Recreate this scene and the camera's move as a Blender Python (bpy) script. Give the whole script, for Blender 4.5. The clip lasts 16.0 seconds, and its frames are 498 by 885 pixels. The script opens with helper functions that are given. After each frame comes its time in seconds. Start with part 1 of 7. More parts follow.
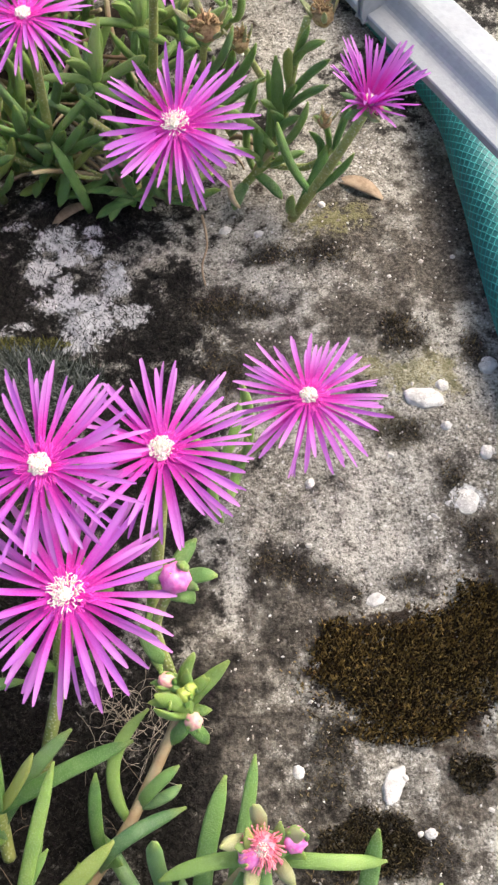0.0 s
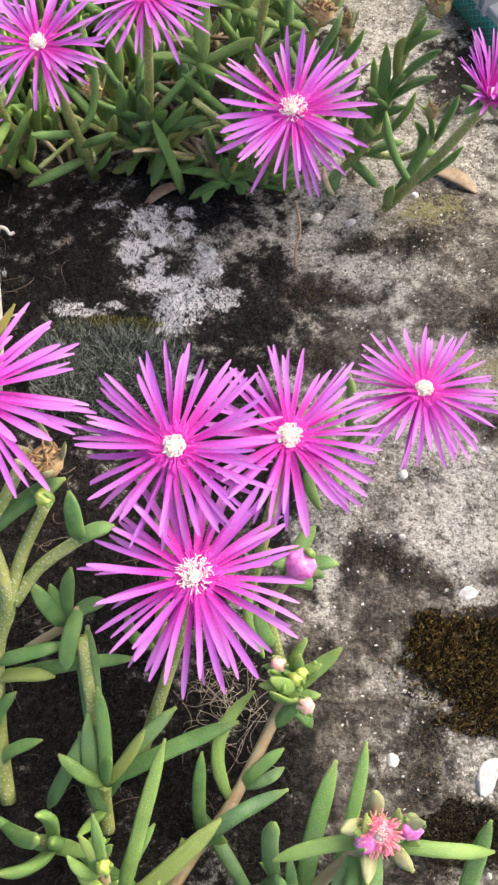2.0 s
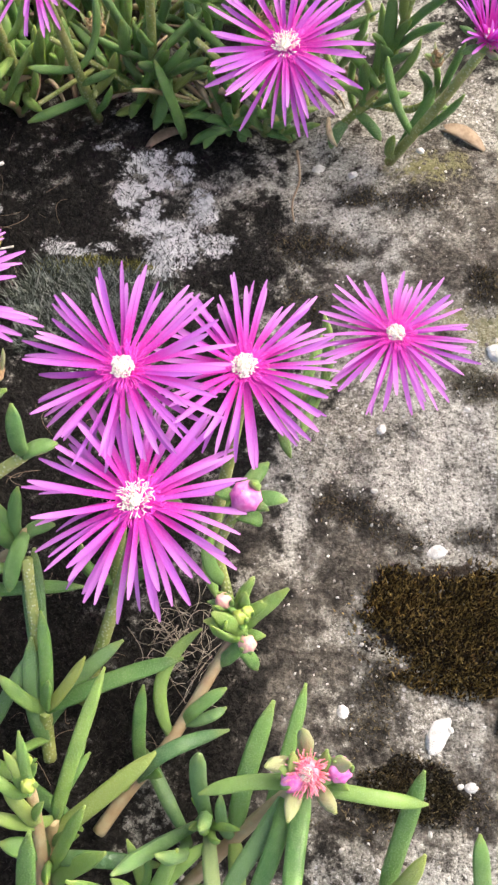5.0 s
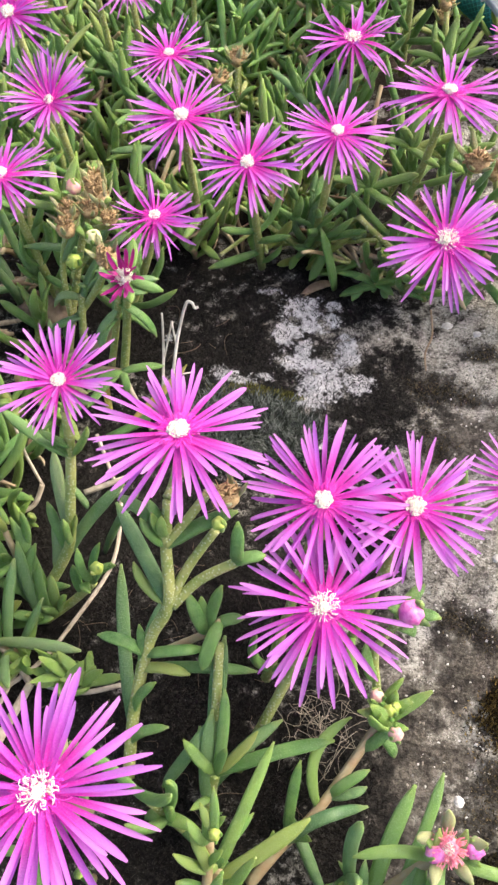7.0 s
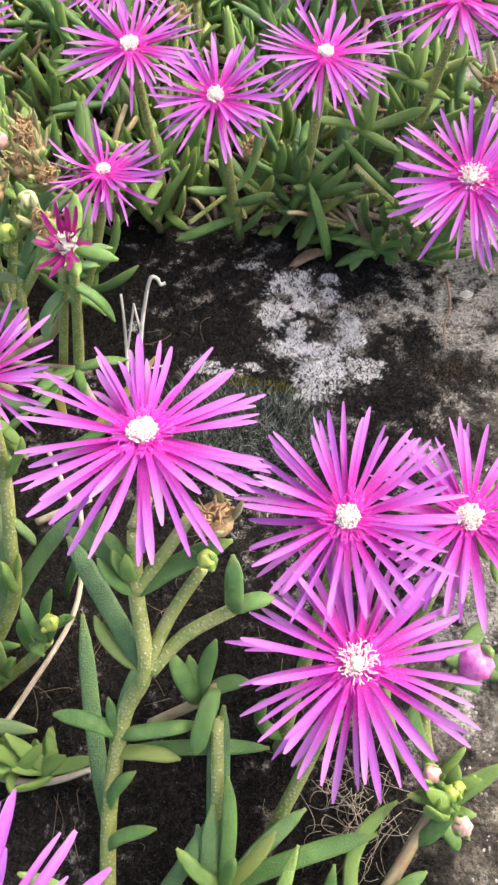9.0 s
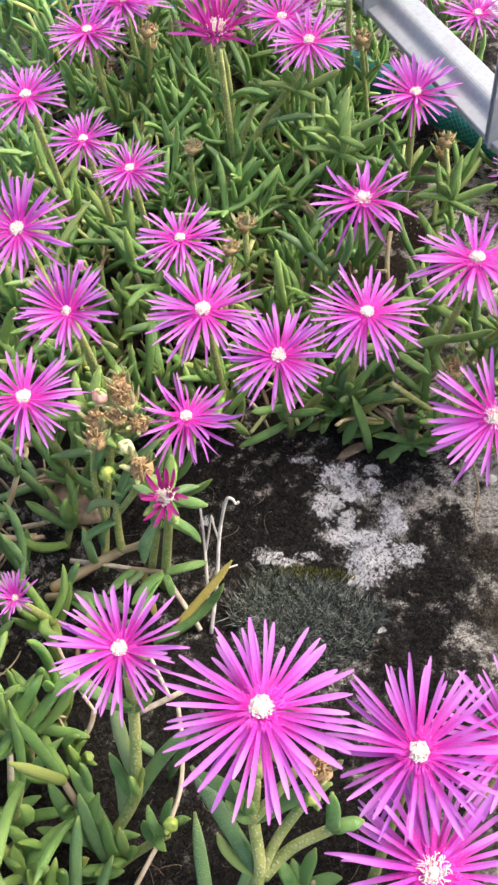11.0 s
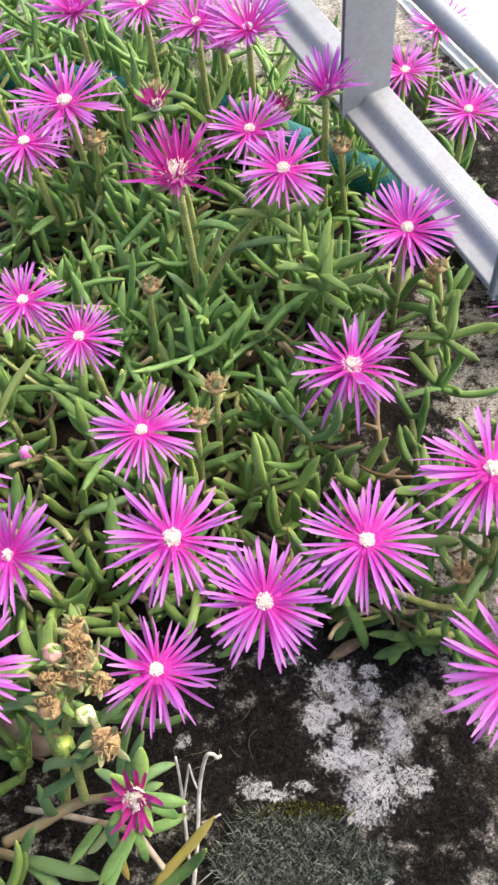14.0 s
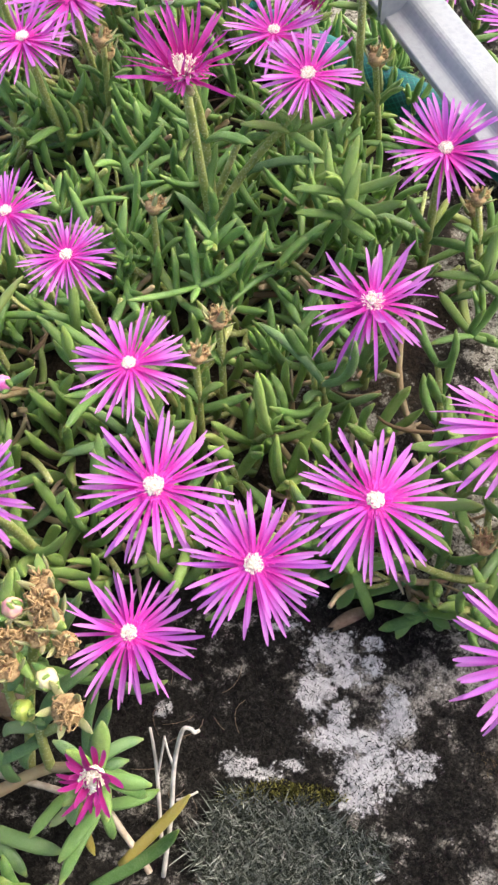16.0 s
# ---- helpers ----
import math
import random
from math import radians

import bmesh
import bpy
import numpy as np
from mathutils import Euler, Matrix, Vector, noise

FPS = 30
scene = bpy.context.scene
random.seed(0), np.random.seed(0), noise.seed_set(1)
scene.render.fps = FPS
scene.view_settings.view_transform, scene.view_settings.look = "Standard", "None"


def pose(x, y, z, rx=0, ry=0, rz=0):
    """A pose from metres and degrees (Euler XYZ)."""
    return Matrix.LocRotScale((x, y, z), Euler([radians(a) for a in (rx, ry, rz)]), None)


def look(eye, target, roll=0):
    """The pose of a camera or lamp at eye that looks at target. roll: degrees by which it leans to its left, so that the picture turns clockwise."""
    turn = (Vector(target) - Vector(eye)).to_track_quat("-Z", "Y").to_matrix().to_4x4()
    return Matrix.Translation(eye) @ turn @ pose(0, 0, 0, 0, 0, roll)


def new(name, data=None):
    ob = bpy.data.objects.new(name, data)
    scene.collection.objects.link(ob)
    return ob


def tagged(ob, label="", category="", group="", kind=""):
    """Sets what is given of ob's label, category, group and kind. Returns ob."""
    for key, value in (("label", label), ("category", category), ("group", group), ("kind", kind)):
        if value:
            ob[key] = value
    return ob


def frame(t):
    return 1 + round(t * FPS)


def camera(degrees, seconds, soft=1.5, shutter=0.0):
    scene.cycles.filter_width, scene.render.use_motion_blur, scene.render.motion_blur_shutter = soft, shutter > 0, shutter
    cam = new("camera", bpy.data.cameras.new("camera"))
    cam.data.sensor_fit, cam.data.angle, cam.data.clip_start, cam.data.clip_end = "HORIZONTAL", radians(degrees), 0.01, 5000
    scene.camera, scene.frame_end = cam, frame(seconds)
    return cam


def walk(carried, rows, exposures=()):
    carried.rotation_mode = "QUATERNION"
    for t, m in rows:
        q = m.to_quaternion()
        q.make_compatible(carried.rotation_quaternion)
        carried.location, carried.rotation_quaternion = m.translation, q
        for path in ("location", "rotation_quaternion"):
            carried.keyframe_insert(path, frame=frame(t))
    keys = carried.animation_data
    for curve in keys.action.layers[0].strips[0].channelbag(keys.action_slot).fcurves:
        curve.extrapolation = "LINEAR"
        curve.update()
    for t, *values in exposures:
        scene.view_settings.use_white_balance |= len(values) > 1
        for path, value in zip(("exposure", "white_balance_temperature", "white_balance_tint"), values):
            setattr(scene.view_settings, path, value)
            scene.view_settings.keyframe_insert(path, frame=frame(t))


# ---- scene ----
cam = camera(32.0, 16.0, soft=2.6)
PATH = [
    (0, (0.0225, 0.0248, 0.2420), (0.0104, 0.2511, -0.2037), -6.08),
    (0.5, (0.0168, 0.0313, 0.2313), (0.0028, 0.2544, -0.2160), -5.92),
    (1, (0.0084, 0.0264, 0.2400), (-0.0113, 0.2476, -0.2080), -6.37),
    (1.5, (0.0029, 0.0241, 0.2450), (-0.0163, 0.2432, -0.2040), -5.74),
    (2, (-0.0051, 0.0260, 0.2449), (-0.0204, 0.2431, -0.2052), -4.35),
    (2.5, (-0.0024, 0.0237, 0.2374), (-0.0225, 0.2387, -0.2136), -5.79),
    (3, (0.0015, 0.0208, 0.2376), (-0.0184, 0.2349, -0.2138), -6.45),
    (3.2, (0.0020, 0.0215, 0.2375), (-0.0223, 0.2347, -0.2141), -7.64),
    (5.3, (0.0155, 0.0138, 0.2348), (-0.0299, 0.2236, -0.2168), -6.35),
    (5.5, (0.0150, 0.0124, 0.2356), (-0.0411, 0.2232, -0.2143), -7.56),
    (6, (-0.0049, 0.0152, 0.2720), (-0.0671, 0.2404, -0.1701), -6.70),
    (6.5, (-0.0121, 0.0039, 0.2932), (-0.0715, 0.2555, -0.1347), -3.90),
    (7, (-0.0210, -0.0000, 0.2846), (-0.0804, 0.2497, -0.1445), -3.89),
    (7.5, (-0.0226, -0.0001, 0.2725), (-0.0807, 0.2526, -0.1551), -4.22),
    (8, (-0.0233, 0.0049, 0.2612), (-0.0762, 0.2605, -0.1653), -4.60),
    (8.5, (-0.0259, 0.0215, 0.2482), (-0.0776, 0.2768, -0.1786), -5.41),
    (9, (-0.0302, 0.0295, 0.2305), (-0.0801, 0.2854, -0.1961), -5.29),
    (9.5, (-0.0305, 0.0374, 0.2229), (-0.0925, 0.2919, -0.2031), -7.77),
    (9.7, (-0.0335, 0.0338, 0.2346), (-0.0978, 0.2854, -0.1927), -8.27),
    (10, (-0.0479, 0.0247, 0.2794), (-0.1110, 0.2790, -0.1465), -8.08),
    (10.2, (-0.0439, 0.0277, 0.2953), (-0.1046, 0.2941, -0.1234), -7.96),
    (12.3, (-0.0496, 0.0698, 0.3038), (-0.1080, 0.3488, -0.1070), -9.93),
    (12.5, (-0.0439, 0.0701, 0.3100), (-0.1003, 0.3473, -0.1023), -10.80),
    (13, (-0.0493, 0.0992, 0.3057), (-0.0884, 0.3736, -0.1104), -8.27),
    (13.5, (-0.0495, 0.1253, 0.2957), (-0.0902, 0.3926, -0.1249), -8.80),
    (14, (-0.0568, 0.1423, 0.3061), (-0.0928, 0.4042, -0.1183), -6.70),
    (14.5, (-0.0618, 0.1482, 0.2912), (-0.0939, 0.4062, -0.1359), -5.64),
    (15, (-0.0563, 0.1501, 0.2772), (-0.0909, 0.4012, -0.1538), -6.22),
    (15.5, (-0.0504, 0.1508, 0.2760), (-0.0916, 0.3989, -0.1562), -6.95),
    (16, (-0.0507, 0.1570, 0.2768), (-0.1025, 0.3937, -0.1606), -7.74),
]
walk(cam, [(t, look(eye, target, roll)) for t, eye, target, roll in PATH],
     [(0.0, 1.50), (1.5, 1.57), (3.0, 1.62), (6.0, 1.68), (8.0, 1.66), (10.0, 1.72), (13.0, 1.57), (16.0, 1.64)])

# ---------------------------------------------------------------- world and sun
world = bpy.data.worlds.new("sky")
scene.world = world
world.use_nodes = True
wn = world.node_tree.nodes
sky = wn.new("ShaderNodeTexSky")
sky.sky_type, sky.sun_disc = "NISHITA", False
sky.sun_elevation, sky.sun_rotation = radians(48), radians(61)
sky.air_density, sky.dust_density, sky.ozone_density = 0.7, 5.0, 0.0
world.node_tree.links.new(sky.outputs[0], wn["Background"].inputs[0])
wn["Background"].inputs[1].default_value = 0.15
sun = new("sun", bpy.data.lights.new("sun", "SUN"))
sun.data.energy, sun.data.angle, sun.data.color = 1.0, radians(55), (1.0, 0.93, 0.82)
sun.matrix_world = look((0.87, 0.49, 1.1), (0, 0, 0))
scene.view_settings.exposure = 1.5


# ---------------------------------------------------------------- materials
class Nodes:
    """A short way to write a node material."""

    def __init__(self, name, rough=0.6):
        self.m = bpy.data.materials.new(name)
        self.m.use_nodes = True
        self.t = self.m.node_tree
        self.b = self.t.nodes["Principled BSDF"]
        self.b.inputs["Roughness"].default_value = rough
        self.co = self.t.nodes.new("ShaderNodeTexCoord").outputs["Object"]

    def put(self, socket, value):
        if isinstance(value, bpy.types.NodeSocket):
            self.t.links.new(value, socket)
        elif isinstance(value, tuple) and len(value) == 3 and socket.type == "RGBA":
            socket.default_value = (*value, 1)
        else:
            socket.default_value = value

    def noise(self, scale, detail=4, rough=0.6, co=None):
        n = self.t.nodes.new("ShaderNodeTexNoise")
        n.inputs["Scale"].default_value, n.inputs["Detail"].default_value = scale, detail
        n.inputs["Roughness"].default_value = rough
        self.t.links.new(co or self.co, n.inputs["Vector"])
        return n.outputs["Fac"]

    def cells(self, scale, feature="F1", co=None):
        n = self.t.nodes.new("ShaderNodeTexVoronoi")
        n.feature = feature
        n.inputs["Scale"].default_value = scale
        self.t.links.new(co or self.co, n.inputs["Vector"])
        return n.outputs["Distance"]

    def attr(self, name):
        n = self.t.nodes.new("ShaderNodeAttribute")
        n.attribute_name = name
        return n.outputs["Fac"]

    def rand(self):
        return self.t.nodes.new("ShaderNodeObjectInfo").outputs["Random"]

    def island(self):
        return self.t.nodes.new("ShaderNodeNewGeometry").outputs["Random Per Island"]

    def math(self, op, a, b=0.0):
        n = self.t.nodes.new("ShaderNodeMath")
        n.operation = op
        self.put(n.inputs[0], a)
        self.put(n.inputs[1], b)
        return n.outputs[0]

    def step(self, v, lo, hi, a=0.0, b=1.0):
        n = self.t.nodes.new("ShaderNodeMapRange")
        n.interpolation_type = "SMOOTHSTEP"
        for k, x in enumerate((v, lo, hi, a, b)):
            self.put(n.inputs[k], x)
        return n.outputs[0]

    def mix(self, f, a, b):
        n = self.t.nodes.new("ShaderNodeMix")
        n.data_type = "RGBA"
        self.put(n.inputs["Factor"], f)
        self.put(n.inputs[6], a)
        self.put(n.inputs[7], b)
        return n.outputs[2]

    def bump(self, h, dist, strength=1.0):
        n = self.t.nodes.new("ShaderNodeBump")
        n.inputs["Distance"].default_value, n.inputs["Strength"].default_value = dist, strength
        self.put(n.inputs["Height"], h)
        self.t.links.new(n.outputs[0], self.b.inputs["Normal"])

    def base(self, c):
        self.put(self.b.inputs["Base Color"], c)
        return self

    def thin(self, c, share):
        """Lets part of the light through, as petals and leaves do."""
        tr = self.t.nodes.new("ShaderNodeBsdfTranslucent")
        mx = self.t.nodes.new("ShaderNodeMixShader")
        self.put(tr.inputs["Color"], c)
        mx.inputs[0].default_value = share
        self.t.links.new(self.b.outputs[0], mx.inputs[1])
        self.t.links.new(tr.outputs[0], mx.inputs[2])
        self.t.links.new(mx.outputs[0], self.t.nodes["Material Output"].inputs["Surface"])


def petal_material(name, tip, mid, foot, violet=1.0):
    n = Nodes(name, 0.5)
    u = n.attr("along")
    streak = n.noise(60, 3)
    c = n.mix(n.step(u, 0.26, 0.69), foot, mid)
    c = n.mix(n.step(u, 0.45, 1.0), c, tip)
    c = n.mix(n.step(n.rand(), 0, 1, 0.0, 0.3 * violet), c, (0.66, 0.09, 0.68))
    c = n.mix(n.step(n.rand(), 0.55, 1.0, 0.0, 0.4 * violet), c, (0.58, 0.19, 0.82))
    c = n.mix(n.step(streak, 0.35, 0.8, 0.0, 0.3 * violet), c, (0.86, 0.36, 0.80))
    c = n.mix(n.step(n.attr("rim"), 0.35, 1.0, 0.0, 0.5), c, n.mix(0.5, c, (0.66, 0.04, 0.66)))
    n.base(c)
    n.b.inputs["Sheen Weight"].default_value = 0.25
    n.b.inputs["Sheen Tint"].default_value = (0.8, 0.7, 1.0, 1)
    n.bump(streak, 0.02, 0.3)
    n.thin(c, 0.55)
    return n.m


M_PETAL = petal_material("petal_pink", (0.82, 0.43, 0.84), (0.77, 0.215, 0.76), (0.80, 0.018, 0.54))
M_WILT = petal_material("petal_wilted", (0.46, 0.02, 0.26), (0.60, 0.02, 0.32), (0.62, 0.01, 0.26), 0.0)
M_FADED = petal_material("petal_fading", (0.60, 0.10, 0.50), (0.70, 0.05, 0.46), (0.66, 0.01, 0.32), 0.3)


def leaf_material(name, dark, light, old, joined=False):
    n = Nodes(name, 0.42)
    n.b.inputs["Specular IOR Level"].default_value = 0.4
    k = 40 if joined else 1
    big, r = n.noise(2.2 * k, 3), n.island() if joined else n.rand()
    c = n.mix(n.step(big, 0.3, 0.72), dark, light)
    c = n.mix(n.step(r, 0.0, 1.0, 0.0, 0.7), c, light)
    c = n.mix(n.step(r, 0.88, 1.0, 0.0, 0.5), c, old)
    c = n.mix(n.step(n.attr("along"), 0.86, 1.0, 0.0, 0.35), c, (0.30, 0.33, 0.07))
    warts = n.cells(105 * k)
    c = n.mix(n.step(warts, 0.05, 0.42, 0.34, 0.0), c, (0.38, 0.50, 0.30))
    n.base(c)
    n.b.inputs["Subsurface Weight"].default_value = 0.35
    n.b.inputs["Subsurface Scale"].default_value = 1.0
    n.b.inputs["Subsurface Radius"].default_value = (0.0014, 0.0020, 0.0006)
    n.bump(n.step(warts, 0.0, 0.5, 1.0, 0.0), 0.005 / k, 0.6)
    return n.m


M_LEAF = leaf_material("leaf_green", (0.060, 0.150, 0.038), (0.172, 0.306, 0.084), (0.42, 0.38, 0.09))
M_MAT = leaf_material("leaf_mat_green", (0.062, 0.148, 0.040), (0.205, 0.350, 0.098), (0.46, 0.42, 0.12), True)
M_OLD = leaf_material("leaf_yellowed", (0.30, 0.27, 0.06), (0.46, 0.37, 0.09), (0.40, 0.22, 0.05))
M_YOUNG = leaf_material("leaf_young", (0.105, 0.205, 0.048), (0.228, 0.352, 0.090), (0.33, 0.35, 0.10))
M_BLUE = leaf_material("leaf_greyish", (0.060, 0.138, 0.052), (0.165, 0.280, 0.105), (0.30, 0.34, 0.16))


def plain(name, a, b, scale, rough=0.7, bump=0.0, fine=0):
    n = Nodes(name, rough)
    f = n.noise(scale, 5)
    c = n.mix(n.step(f, 0.3, 0.7), a, b)
    n.base(c)
    if bump:
        n.bump(n.noise(fine or scale * 4, 4), bump, 0.7)
    return n.m


def stem_material(name, a, b):
    n = Nodes(name, 0.5)
    dots = n.cells(1100)
    c = n.mix(n.step(n.noise(150, 4), 0.3, 0.7), a, b)
    c = n.mix(n.step(dots, 0.1, 0.45, 0.62, 0.0), c, (0.60, 0.62, 0.46))
    n.base(c)
    n.bump(n.step(dots, 0.0, 0.5, 1.0, 0.0), 0.0004, 0.6)
    return n.m


M_STEM = stem_material("stem_green", (0.20, 0.26, 0.06), (0.36, 0.37, 0.12))
M_STEM_RED = plain("stem_ruddy", (0.34, 0.23, 0.12), (0.38, 0.33, 0.19), 160, 0.55, 0.0006, 1200)
M_DRY = plain("dry_stalk", (0.34, 0.28, 0.20), (0.54, 0.47, 0.37), 300, 0.8, 0.0004, 2500)
M_BLEACHED = plain("bleached_twig", (0.42, 0.39, 0.34), (0.66, 0.63, 0.57), 300, 0.8, 0.0004, 2500)
M_CREAM = plain("stamen_cream", (0.88, 0.83, 0.66), (0.92, 0.90, 0.84), 12, 0.6)
M_SALMON = plain("thread_salmon_pink", (0.78, 0.16, 0.28), (0.86, 0.38, 0.40), 9, 0.6)
M_FIL = plain("filament_pink", (0.80, 0.008, 0.44), (0.84, 0.08, 0.56), 9, 0.5)
M_SEED = plain("dried_flower_brown", (0.20, 0.12, 0.05), (0.48, 0.34, 0.17), 6, 0.85)
M_STONE = plain("white_pebble", (0.40, 0.39, 0.36), (0.66, 0.65, 0.62), 400, 0.8, 0.0006, 1400)
M_DEADLEAF = plain("dead_leaf_brown", (0.19, 0.13, 0.08), (0.32, 0.24, 0.16), 300, 0.8, 0.0005, 1500)


def ground_material():
    n = Nodes("weathered_concrete", 0.92)
    n.b.inputs["Specular IOR Level"].default_value = 0.12
    broad, mid, fine, grain = n.noise(28, 3), n.noise(140, 5, 0.7), n.noise(700, 4, 0.75), n.noise(2200, 2)
    c = n.mix(n.step(broad, 0.35, 0.65), (0.215, 0.20, 0.165), (0.40, 0.385, 0.335))
    c = n.mix(n.step(mid, 0.46, 0.64, 0.0, 0.75), c, (0.105, 0.095, 0.078))
    c = n.mix(n.step(fine, 0.53, 0.62, 0.0, 0.7), c, (0.56, 0.54, 0.48))
    c = n.mix(n.step(fine, 0.48, 0.37, 0.0, 0.85), c, (0.040, 0.036, 0.030))
    sand = n.noise(1300, 3, 0.7)
    c = n.mix(n.step(sand, 0.56, 0.64, 0.0, 0.6), c, (0.62, 0.60, 0.54))
    c = n.mix(n.step(sand, 0.44, 0.36, 0.0, 0.75), c, (0.035, 0.031, 0.026))
    chips = n.cells(330)
    c = n.mix(n.step(n.math("ADD", chips, n.math("MULTIPLY", broad, 0.25)), 0.24, 0.30, 0.8, 0.0), c, (0.56, 0.55, 0.53))
    ragged = n.math("ADD", n.math("MULTIPLY", n.math("SUBTRACT", mid, 0.5), 2.1), n.math("MULTIPLY", n.math("SUBTRACT", fine, 0.5), 1.1))
    blot = n.math("MULTIPLY", n.math("SUBTRACT", n.noise(48, 3, 0.6), 0.66), 2.0)
    clump = n.math("MULTIPLY", n.math("SUBTRACT", n.noise(330, 4, 0.65), 0.5), 2.0)
    stain = n.step(n.math("ADD", n.attr("stain"), ragged), 0.15, 0.62, 0.0, 0.88)
    c = n.mix(stain, c, n.mix(n.step(fine, 0.42, 0.66), (0.028, 0.023, 0.018), (0.125, 0.108, 0.085)))
    olive = n.step(n.math("ADD", n.attr("olive"), ragged), 0.45, 0.80, 0.0, 0.55)
    c = n.mix(olive, c, n.mix(fine, (0.16, 0.15, 0.05), (0.32, 0.30, 0.14)))
    soil = n.step(n.math("ADD", n.attr("soil"), ragged), 0.40, 0.62)
    c = n.mix(soil, c, n.mix(n.step(fine, 0.35, 0.7), (0.014, 0.011, 0.008), (0.058, 0.042, 0.030)))
    dark = n.step(n.math("ADD", n.math("MAXIMUM", n.attr("crust"), blot), ragged), 0.32, 0.70)
    c = n.mix(dark, c, n.mix(n.step(fine, 0.40, 0.72), (0.007, 0.0062, 0.0055), (0.038, 0.034, 0.029)))
    patch = n.step(n.math("ADD", n.attr("patch"), n.math("MULTIPLY", ragged, 0.7)), 0.25, 0.85, 0.0, 0.94)
    c = n.mix(patch, c, n.mix(n.step(fine, 0.40, 0.70), (0.014, 0.012, 0.010), (0.075, 0.066, 0.055)))
    pale = n.step(n.math("ADD", n.attr("lichen"), n.math("ADD", n.math("MULTIPLY", ragged, 0.5), n.math("MULTIPLY", clump, 0.6))), 0.42, 0.68)
    c = n.mix(pale, c, n.mix(n.step(n.math("ADD", n.math("MULTIPLY", fine, 0.5), n.math("MULTIPLY", n.noise(260, 3), 0.5)), 0.33, 0.58), (0.29, 0.295, 0.29), (0.60, 0.605, 0.60)))
    n.base(c)
    h = n.math("ADD", n.math("MULTIPLY", mid, 1.2), n.math("ADD", n.math("MULTIPLY", fine, 0.7), n.math("MULTIPLY", grain, 0.25)))
    n.bump(h, 0.0019, 0.85)
    return n.m


M_GROUND = ground_material()


def metal_material():
    n = Nodes("galvanized_steel", 0.6)
    flakes, dirt, run = n.cells(420), n.noise(55, 4), n.noise(900, 2)
    c = n.mix(n.step(flakes, 0.0, 0.7), (0.265, 0.284, 0.302), (0.305, 0.322, 0.336))
    c = n.mix(n.step(dirt, 0.5, 0.75, 0.0, 0.45), c, (0.215, 0.222, 0.222))
    c = n.mix(n.step(n.noise(420, 4), 0.64, 0.74, 0.0, 0.35), c, (0.19, 0.18, 0.15))
    n.base(c)
    n.b.inputs["Metallic"].default_value = 0.3
    n.b.inputs["Specular IOR Level"].default_value = 0.4
    n.put(n.b.inputs["Roughness"], n.step(dirt, 0.2, 0.8, 0.42, 0.6))
    n.bump(run, 0.0003, 0.2)
    return n.m


M_METAL = metal_material()
# near-white base colour stands in for strong sunlight on a pale surface
M_SUNLIT = plain("sunlit_white", (0.80, 0.79, 0.77), (0.88, 0.87, 0.85), 60, 0.9, 0.001, 500)
M_HOSE = plain("hose_dark_teal", (0.006, 0.085, 0.085), (0.008, 0.115, 0.115), 200, 0.5)
M_BRAID = plain("hose_thread_turquoise", (0.012, 0.19, 0.185), (0.03, 0.27, 0.25), 200, 0.5)


def litter_material():
    n = Nodes("dead_plant_tan", 0.85)
    c = n.mix(n.step(n.island(), 0.0, 1.0), (0.16, 0.10, 0.05), (0.50, 0.40, 0.26))
    n.base(n.mix(n.step(n.noise(500, 3), 0.4, 0.7, 0.0, 0.6), c, (0.12, 0.08, 0.05)))
    return n.m


M_LITTER = litter_material()


def moss(name, a, b, spread=(0.2, 0.9)):
    n = Nodes(name, 0.9)
    n.b.inputs["Specular IOR Level"].default_value = 0.15
    n.base(n.mix(n.step(n.island(), *spread), a, b))
    return n.m


M_BMOSS = moss("moss_brown", (0.028, 0.019, 0.008), (0.40, 0.28, 0.09), (0.42, 1.05))
M_DMOSS = moss("moss_dark_brown", (0.022, 0.017, 0.009), (0.20, 0.155, 0.075), (0.35, 1.05))
M_KMOSS = moss("moss_black", (0.005, 0.0045, 0.004), (0.052, 0.046, 0.039), (0.4, 1.1))
M_GMOSS = moss("moss_silvery", (0.035, 0.042, 0.030), (0.36, 0.39, 0.34), (0.35, 1.05))
M_OMOSS = moss("moss_olive", (0.07, 0.07, 0.015), (0.40, 0.38, 0.10), (0.3, 1.0))


# ---------------------------------------------------------------- mesh helpers
def mesh_of(name, verts, faces, material, along=None, smooth=True, rim=None):
    me = bpy.data.meshes.new(name)
    me.from_pydata([tuple(v) for v in verts], [], faces)
    if along is not None:
        me.attributes.new("along", "FLOAT", "POINT").data.foreach_set("value", [float(a) for a in along])
    if rim is not None:
        me.attributes.new("rim", "FLOAT", "POINT").data.foreach_set("value", rim)
    if smooth:
        me.polygons.foreach_set("use_smooth", [True] * len(me.polygons))
    me.materials.append(material)
    me.update()
    return me


def part(name, me, parent=None, m=None, label=""):
    ob = new(name, me)
    ob.parent = parent
    if m is not None:
        ob.matrix_basis = m
    return tagged(ob, label)


